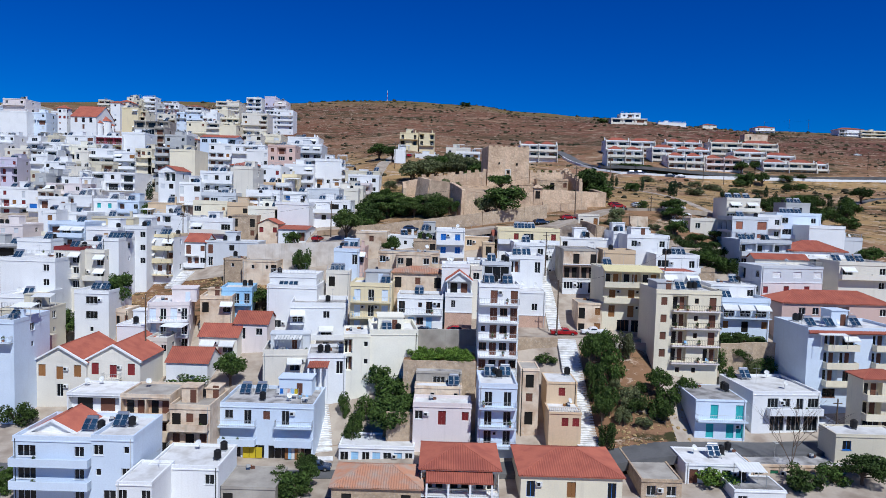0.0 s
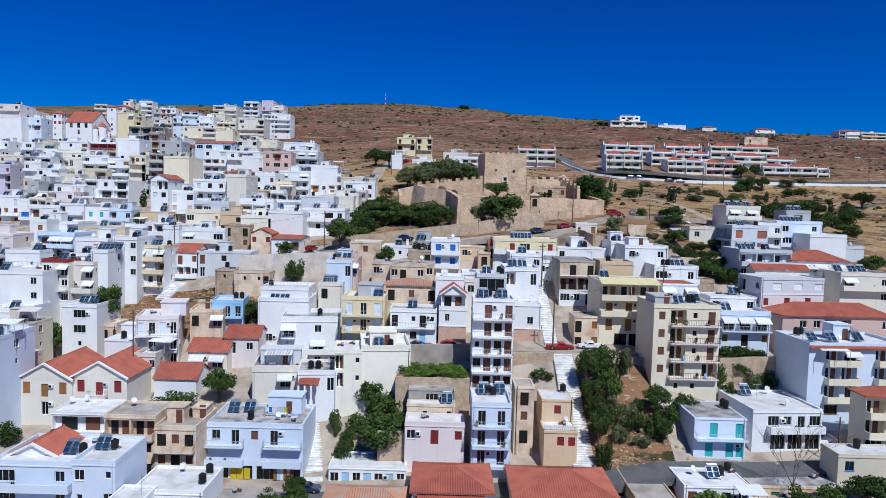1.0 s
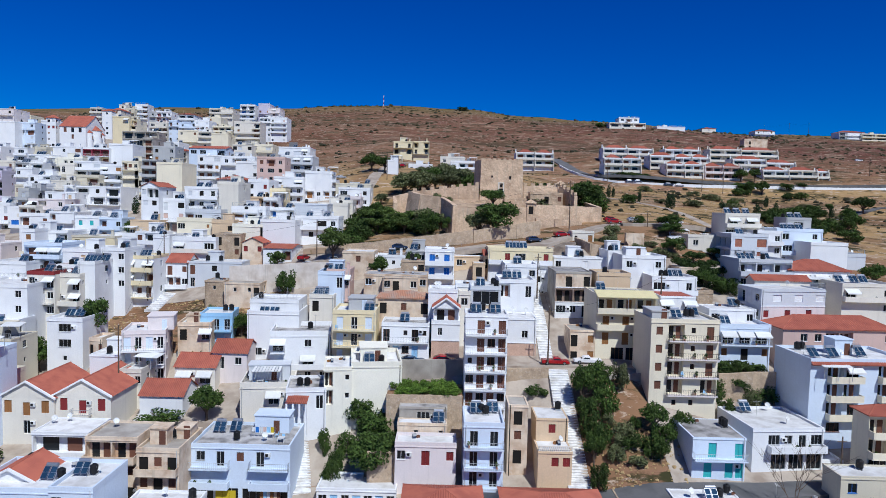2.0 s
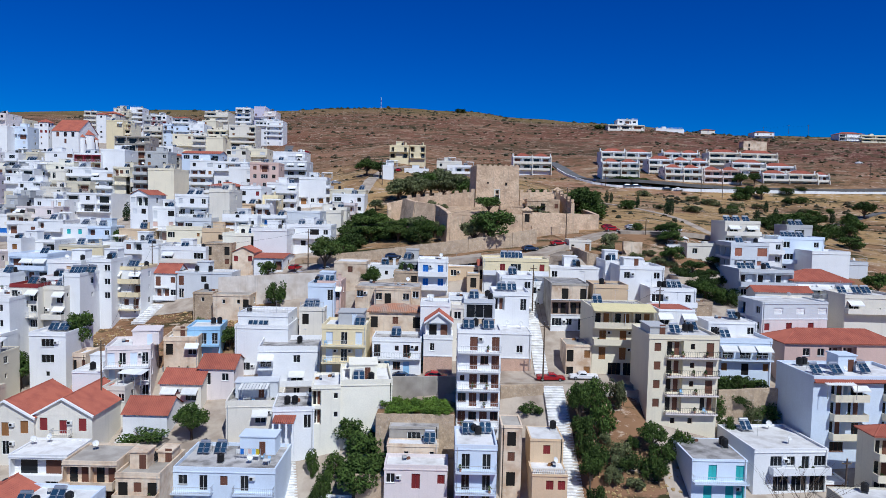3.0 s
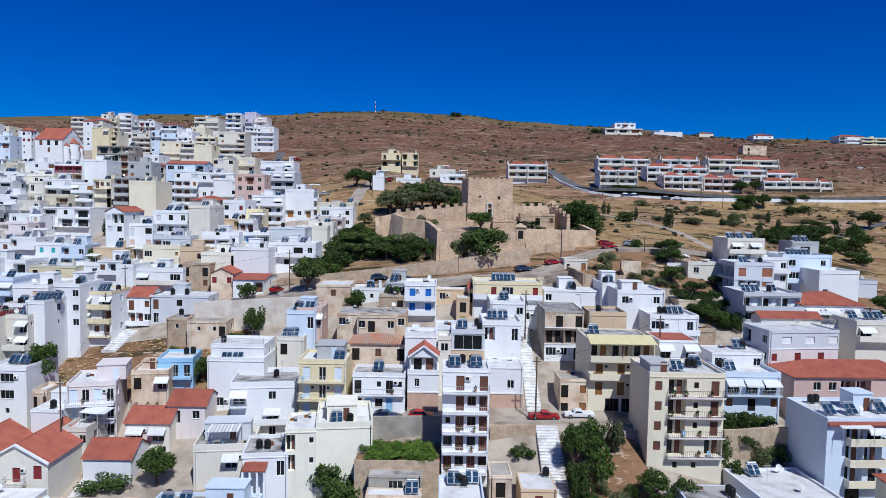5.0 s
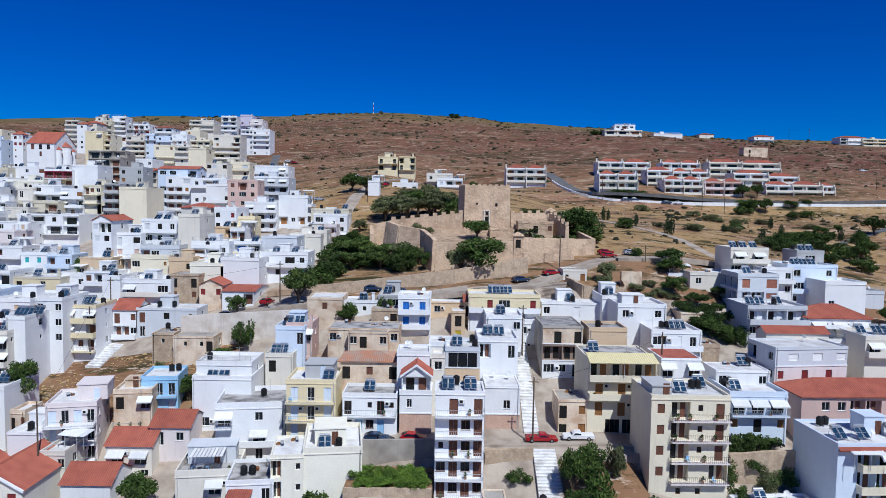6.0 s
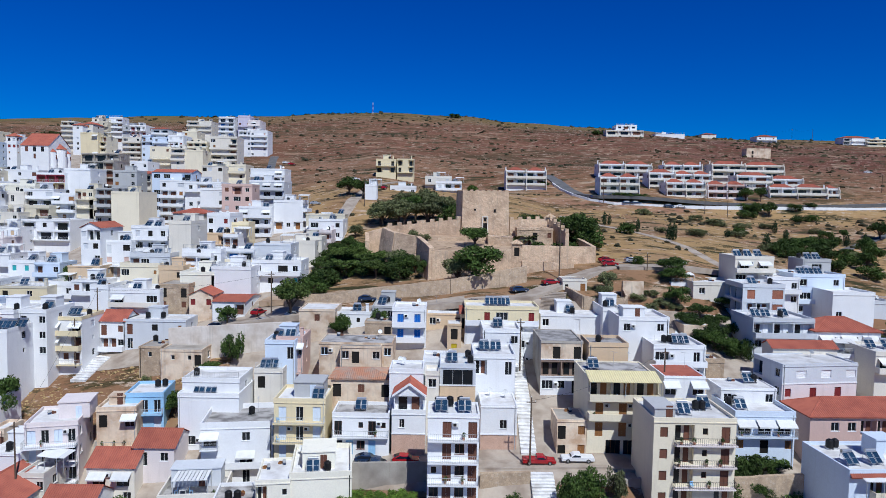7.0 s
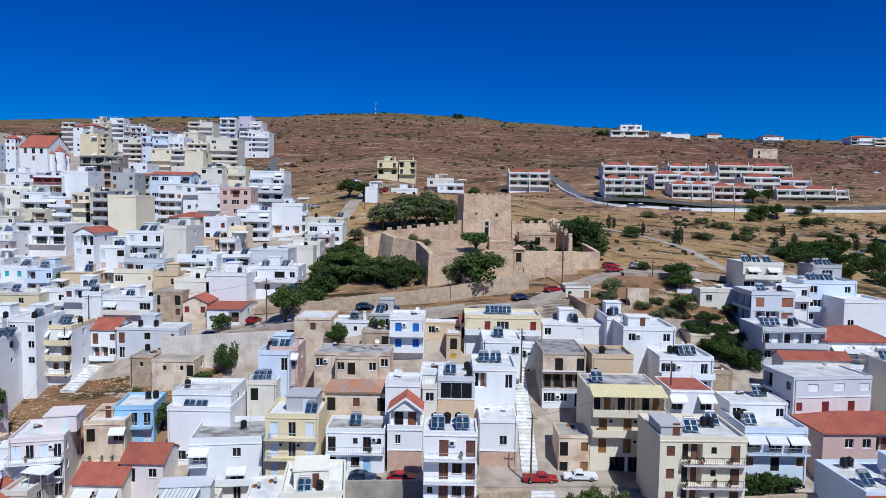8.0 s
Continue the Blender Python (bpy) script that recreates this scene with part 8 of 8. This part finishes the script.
plant('tree', -50.9, 250.0, 4.4, 9.1, seed=125)
plant('bush', 123.0, 560.0, 4.9, 10.3, seed=126)
plant('bush', 11.6, 640.0, 5.0, 10.5, seed=127)
plant('tree', 12.7, 290.0, 4.6, 5.8, seed=128)
plant('tree', 46.1, 320.0, 3.9, 5.9, seed=129)
plant('olive', 37.7, 166.0, 5.2, 5.1, seed=130)
plant('bush', 12.9, 153.0, 2.1, 7.0, seed=131)
plant('bush', 11.8, 108.0, 2.4, 3.5, seed=132)
plant('drybush', -54.6, 143.0, 2.7, 2.1, seed=133)
plant('bush', -44.1, 146.0, 2.3, 5.3, seed=134)
plant('bush', 116.8, 318.0, 3.3, 4.1, seed=135)
plant('bush', 104.0, 315.0, 4.9, 5.8, seed=136)
plant('tree', 129.3, 304.0, 5.8, 7.2, seed=137)
plant('tree', 135.6, 304.0, 6.9, 5.6, seed=138)
plant('bush', 74.5, 296.0, 2.6, 10.8, seed=139)
plant('bush', 81.6, 295.0, 2.6, 8.1, seed=140)
plant('tree', -78.7, 112.0, 7.3, 7.8, seed=141)
plant('tree', -73.1, 110.0, 8.4, 6.2, seed=142)
plant('bush', -78.6, 108.0, 3.7, 4.8, seed=143)
plant('bush', -74.9, 98.0, 5.3, 5.0, seed=144)
plant('bush', -20.7, 95.0, 5.5, 2.9, seed=145)
plant('tree', -14.5, 95.5, 7.6, 8.3, seed=146)
plant('bush', 43.2, 80.0, 4.4, 5.0, seed=147)
plant('tree', 51.8, 81.0, 4.8, 6.7, seed=148)
plant('bush', 48.1, 82.0, 3.2, 4.2, seed=149)
plant('tree', -25.5, 84.0, 4.9, 3.4, seed=150)
plant('bush', -27.8, 80.0, 3.2, 3.6, seed=151)
plant('bush', 55.7, 83.0, 3.3, 3.4, seed=152)
plant('vine', 32.3, 82.0, 3.7, 5.1, seed=153)
plant('bush', -25.2, 105.0, 2.6, 1.5, seed=154)
plant('bush', -64.4, 78.0, 4.6, 3.2, seed=155)
plant('bush', 101.2, 219.9, 4.2, 6.2, seed=156)
plant('bush', 107.2, 226.9, 4.7, 6.8, seed=157)
plant('bush', 110.3, 226.9, 4.7, 7.6, seed=158)
plant('tree', 112.6, 225.4, 5.4, 7.5, seed=159)
plant('tree', 114.3, 223.4, 6.4, 8.2, seed=160)
plant('bush', 115.4, 219.9, 6.0, 8.1, seed=161)
plant('tree', 121.9, 227.9, 5.5, 6.9, seed=162)
plant('drybush', 98.6, 220.4, 2.8, 4.4, seed=163)
plant('tree', 133.7, 227.9, 6.2, 6.5, seed=164)
plant('tree', 129.4, 216.9, 6.9, 7.2, seed=165)
plant('drybush', 127.9, 222.4, 3.5, 5.6, seed=166)
plant('cypress', 138.3, 235.9, 5.7, 2.8, seed=167)
plant('cypress', 117.1, 244.9, 3.9, 2.5, seed=168)
plant('cypress', 118.4, 255.4, 4.5, 2.6, seed=169)
plant('bush', 101.3, 244.4, 3.5, 4.5, seed=170)
plant('cypress', 94.7, 238.4, 2.7, 2.8, seed=171)
plant('bush', 61.4, 236.4, 3.0, 5.2, seed=172)
plant('bush', 134.2, 250.4, 3.6, 5.5, seed=173)
plant('tree', 138.8, 248.4, 4.4, 3.4, seed=174)
plant('cypress', 70.4, 222.9, 5.0, 3.0, seed=175)
plant('drybush', 94.8, 268.4, 2.6, 5.5, seed=176)
plant('bush', 122.4, 288.9, 3.8, 7.4, seed=177)
plant('bush', 124.8, 286.9, 4.2, 5.9, seed=178)
plant('bush', 142.9, 288.9, 3.8, 6.4, seed=179)
plant('bush', 151.0, 292.4, 3.3, 5.5, seed=180)
plant('drybush', 101.4, 259.4, 2.1, 4.4, seed=181)
plant('drybush', 118.8, 262.4, 2.5, 5.3, seed=182)
plant('drybush', 134.7, 258.4, 2.1, 5.2, seed=183)
plant('bush', 120.5, 214.4, 4.4, 7.1, seed=184)
plant('bush', 118.5, 200.9, 4.8, 7.3, seed=185)
plant('drybush', 72.4, 236.9, 2.3, 4.0, seed=186)
plant('drybush', 78.3, 275.4, 3.1, 5.6, seed=187)
plant('drybush', 84.8, 236.4, 2.3, 5.2, seed=188)
plant('bush', 131.9, 242.9, 3.5, 6.1, seed=189)
plant('bush', 50.0, 183.9, 2.9, 3.0, seed=190)
plant('bush', -28.3, 81.9, 3.7, 4.2, seed=204)
plant('bush', -25.9, 79.9, 4.4, 4.9, seed=205)
plant('tree', -24.7, 81.9, 4.0, 3.4, seed=206)
plant('bush', -29.2, 79.4, 3.1, 3.0, seed=207)
plant('tree', -17.5, 104.9, 6.0, 5.3, seed=208)
plant('bush', -14.2, 102.9, 5.9, 6.2, seed=209)
plant('bush', -12.8, 104.4, 4.4, 4.2, seed=210)
plant('bush', -18.2, 100.4, 4.8, 4.1, seed=211)
plant('bush', 45.3, 115.5, 3.9, 4.5, seed=212)
plant('bush', 47.7, 115.5, 4.3, 4.1, seed=213)
plant('tree', 50.0, 116.0, 3.3, 3.7, seed=214)
plant('bush', 52.3, 116.5, 2.9, 4.1, seed=215)
plant('bush', 45.8, 121.5, 2.7, 2.6, seed=216)
plant('tree', 45.5, 112.5, 3.8, 4.9, seed=217)
plant('bush', 42.2, 110.5, 4.1, 4.3, seed=218)
plant('tree', 52.4, 151.9, 3.7, 4.5, seed=219)
plant('tree', 52.7, 147.9, 4.1, 5.0, seed=220)
plant('tree', 54.8, 146.9, 4.3, 5.3, seed=221)
plant('tree', 57.0, 145.9, 3.8, 4.7, seed=222)
plant('bush', 59.0, 145.4, 4.6, 4.8, seed=223)
plant('tree', 56.0, 153.9, 3.3, 4.6, seed=224)
plant('olive', 36.2, 161.5, 4.2, 4.7, seed=225)
plant('drybush', 33.6, 160.0, 2.1, 3.3, seed=226)
plant('drybush', 39.1, 161.0, 2.1, 3.6, seed=227)
plant('tree', -12.4, 133.0, 4.7, 3.3, seed=228)
plant('tree', -10.3, 150.0, 4.1, 3.0, seed=229)
plant('tree', -12.5, 151.0, 4.6, 3.8, seed=230)
plant('tree', -19.7, 152.0, 4.2, 4.4, seed=231)
plant('tree', 54.2, 171.0, 4.0, 6.9, seed=232)
plant('tree', 38.9, 204.0, 8.9, 11.2, seed=233)
plant('bush', 34.0, 196.0, 4.4, 5.4, seed=234)
plant('bush', 41.8, 202.0, 6.3, 9.2, seed=235)
plant('bush', 25.2, 193.0, 3.0, 4.6, seed=236)
plant('drybush', -6.6, 196.0, 2.7, 4.7, seed=237)
plant('bush', -3.0, 196.0, 2.4, 3.9, seed=238)
plant('tree', 8.7, 184.5, 5.5, 7.7, seed=239)
plant('olive', -9.9, 184.0, 7.1, 6.7, seed=240)
plant('drybush', 46, 160, 2.0, 3.4, seed=260)
plant('drybush', 49, 162, 2.4, 3.8, seed=261)
plant('drybush', 52, 161, 1.8, 3.2, seed=262)
plant('drybush', 44, 163, 2.2, 3.6, seed=263)
plant('drybush', 47.5, 165.5, 2.0, 3.4, seed=264)
plant('bush', -31, 205, 4.4, 5.6, seed=242)
plant('tree', -28, 208, 5.2, 5.6, seed=243)
plant('bush', -29.5, 212.5, 4.0, 5.0, seed=244)
plant('tree', -26, 214, 4.6, 5.0, seed=245)
plant('bush', -31, 198, 4.6, 5.8, seed=246)
plant('pine', -27.6, 201.5, 5.4, 6.2, seed=247)
plant('bush', -24.5, 208, 3.8, 5.2, seed=248)
plant('bush', -27, 220, 3.8, 4.6, seed=249)
plant('olive', -26, 227, 4.6, 5.4, seed=250)
plant('bush', -22.5, 213, 3.4, 4.6, seed=251)
plant('olive', -5.4, 184.0, 5.4, 4.7, seed=241)
for k, (vx, vy, vh) in enumerate(((-10.6, 103.9, 1.7), (-9.1, 103.8, 1.6), (-7.4, 103.9, 1.8), (-5.6, 103.8, 1.6), (-4.0, 103.9, 1.8), (-2.6, 103.9, 1.7), (-10.9, 105.5, 2.1), (-8.8, 105.4, 2.0), (-6.4, 105.5, 2.3), (-4.4, 105.4, 2.0), (-2.6, 105.5, 2.0),
                                  (-10.2, 107.2, 2.3), (-7.6, 107.2, 2.2), (-5.0, 107.2, 2.3), (-3.0, 107.2, 2.0))):
    plant('vine', vx, vy, vh, 2.9, z=15.5, seed=k)
palm(-80.1, 107.0, 4.5)
bare_tree(42.8, 83.0, 7.0)
palm(24.1, 197.0, 2.6)
palm(20.4, 197.0, 2.6)

# parked cars
car(15.9, 114.2, 0, 'carred', True)
car(21.7, 114.8, 180, 'carwhite', True)
car(-9.6, 115.6, 0, 'carblue')
car(-3.8, 114.0, 0, 'carred')
car(-8.6, 113.3, 180, 'carblue')
car(8.2, 157.5, 10, 'carblue')
car(18.1, 164.0, 20, 'carblue')
car(25.7, 168.5, 15, 'carred')
car(42.4, 186.0, 10, 'carred')
car(42.0, 181.0, 10, 'carred')
car(49.0, 186.0, 5, 'carsilver')
car(55.7, 184.0, 80, 'carblue')
car(60.1, 185.0, 30, 'carwhite', True)
car(56.1, 180.0, 20, 'carsilver')
car(-39.1, 164.0, 70, 'carred')
car(-36.8, 160.0, 10, 'carsilver')
car(-47.0, 160.5, 10, 'carblue')
car(-30.8, 161.5, 5, 'carsilver')
car(62.4, 297.0, 80, 'carblue')
car(75.2, 289.5, 0, 'carblue')
car(78.8, 289.5, 0, 'carblue')
car(91.5, 288.0, 0, 'carblue')
car(96.3, 288.0, 0, 'carwhite')
car(124.9, 289.0, 0, 'carsilver')
car(-37.8, 318.0, 0, 'carwhite')
car(-45.0, 262.0, 10, 'carsilver')
car(-22.7, 290.0, 80, 'carred')
car(-46.1, 250.0, 30, 'carblue')
car(240.1, 400.0, 0, 'carwhite')
car(106.6, 196.0, 40, 'carsilver')
car(-24.5, 87.8, 0, 'carblue')
car(-9.7, 163.0, 0, 'carblue')
car(-15.3, 165.0, 0, 'carblue')
car(-83.1, 395.0, 0, 'carred')
car(-87.0, 398.0, 0, 'carwhite')

# poles and cables
pole('a', -71.5, 149.0, 9.4, 23.5)
pole('b', 14.4, 113.0, 9.4, 19.5)
pole('c', -61.0, 113.0, 11.8, 12.2)
pole('d', 28.2, 172.0, 13.1, 40.2)
pole('e', -26.5, 255.0, 12.6, 52.7)
pole('f', 49.7, 176.0, 6.6, 39.2)
pole('g', -34.8, 158.0, 8.6, 33.4)
pole('h', -71.5, 158.0, 7.9, 30.0)
pole('i', 53.9, 91.5, 6.7, 7.6)
pole('j', -72.0, 150.0, 8.7, 23.0)
pole('k', 37.3, 124.0, 4.2, 29.9)
pole('l', 15.2, 135.0, 9.1, 27.6)
pole('m', 65.7, 290.0, 10.7, 57.5)
pole('n', 110.1, 276.0, 10.2, 53.6)
pole('o', 103.3, 281.0, 6.9, 54.6)
pole('p', 294.1, 560.0, 8.2, 112.2)
pole('q', 275.8, 600.0, 6.9, 115.9)
pole('r', 293.0, 590.0, 7.7, 116.2)
pole('s', 203.5, 330.0, 10.8, 62.7)
cable('a', 'h', 1.2)
cable('h', 'g', 1.2)
cable('b', 'l', 1.2)
cable('c', 'a', 1.2)
cable('d', 'f', 1.2)
cable('m', 'o', 1.2)
cable('o', 'n', 1.2)
cable('p', 'r', 1.2)
cable('r', 'q', 1.2)
cable('b', 'k', 1.2)
cable('n', 's', 1.2)
cable('d', 'g', 1.2)
radio_mast(-62.6, 627.0, 12.0)


# ---- small fittings on the nearer houses ----
def ribbed_awning(x, y, z, w, d, drop, mat, text):
    """A ribbed roof over a top-floor balcony, held by two posts."""
    thing = new("balcony_roof")
    tagged(thing, text, "balcony roof")
    thing.matrix_basis = pose(x, y, z)
    bm = bmesh.new()
    n = int(w / 0.35)
    rows = [[bm.verts.new((w * k / (2 * n), v, h + (0.07 if k % 2 else 0))) for k in range(2 * n + 1)] for v, h in ((0, -drop), (d, 0), (d, -0.07), (0, -drop - 0.07))]
    for a, b in zip(rows, rows[1:] + rows[:1]):
        for k in range(2 * n):
            bm.faces.new((a[k], a[k + 1], b[k + 1], b[k]))
    part("sheet", bm, mat, thing)
    for u in (0.1, w / 2, w - 0.1):
        bm = bmesh.new()
        tube(bm, (u, 0.1, -drop - 2.2), (u, 0.1, -drop - 0.05), 0.05, n=6)
        part("post", bm, "rail", thing)


ribbed_awning(23.5, 116.0, 31.4, 10.9, 3.6, 0.9, "yawning", "yellow ribbed roof over a top balcony")


def shopfront(x, y, z):
    """Fittings of the two shops under the pale blue house: a yellow gate, a striped canopy and a door."""
    gate = new("shop_gate")
    tagged(gate, "yellow metal gate of a shop below the balconies", "gate")
    gate.matrix_basis = pose(x, y, z)
    for k in range(3):
        part("leaf", boxed((0.02 + k * 1.0, 0, 0.02, 0.94 + k * 1.0, 0.06, 1.7)), "khaki", gate)
    stall = new("market_stall")
    tagged(stall, "small shop front with a green, red and yellow canopy", "stall")
    stall.matrix_basis = pose(x + 6.4, y - 0.3, z)
    for k, c in enumerate(("green", "carred", "khaki", "green", "carred", "khaki", "green", "carred")):
        part("canopy_strip", boxed((k * 0.4, -0.1, 2.15, k * 0.4 + 0.4, 0.3, 2.5)), c, stall)
    for k, c in enumerate(("wood", "blue", "awning", "wood", "ochre", "brown")):
        part("shelf", boxed((0.1 + k * 0.5, 0.12, 0.05, 0.55 + k * 0.5, 0.3, 1.7 + 0.1 * (k % 3))), c, stall)


shopfront(-36.6, 91.2, 2.55)


def cornice_tiles(x, y, z, w, turn):
    """A row of roof tiles along the top edge of a facade."""
    thing = new("tile_cornice")
    tagged(thing, "narrow red tile cornice along the roof edge", "cornice")
    thing.matrix_basis = pose(x, y, z, 0, 0, turn)
    bm = bmesh.new()
    tiled(bm, (0, -0.55, -0.35), (w, -0.55, -0.35), (w, 0.0, 0.05), (0, 0.0, 0.05), 0.3)
    box(bm, 0, -0.5, -0.45, w, -0.02, -0.36)
    part("tiles", bm, "tile", thing)


cornice_tiles(53.9, 100.95, 23.0, 16.6, 3)
ribbed_awning(55.3, 99.6, 22.7, 4.6, 1.2, 0.15, "awning", "white slatted roof over a top balcony")


def porch_roof(x, y, z, w, d, drop, tall=5.2):
    """A tiled lean-to roof over the loggia of a house, on square posts."""
    thing = new("porch_roof")
    tagged(thing, "red tiled porch roof on white posts", "porch roof")
    thing.matrix_basis = pose(x, y, z)
    bm = bmesh.new()
    tiled(bm, (0, 0, -drop), (w, 0, -drop), (w, d, 0), (0, d, 0), 0.3)
    box(bm, 0, 0.02, -drop - 0.14, w, 0.14, -drop - 0.02)
    part("tiles", bm, "tile", thing)
    for k in range(4):
        u = 0.15 + (w - 0.3) * k / 3
        part("post", boxed((u - 0.13, 0.1, -drop - tall, u + 0.13, 0.36, -drop - 0.1)), "white", thing)


porch_roof(-8.3, 77.4, 6.1, 9.0, 2.1, 0.75)
porch_roof(-28.9, 101.2, 15.0, 3.4, 2.0, 0.6)
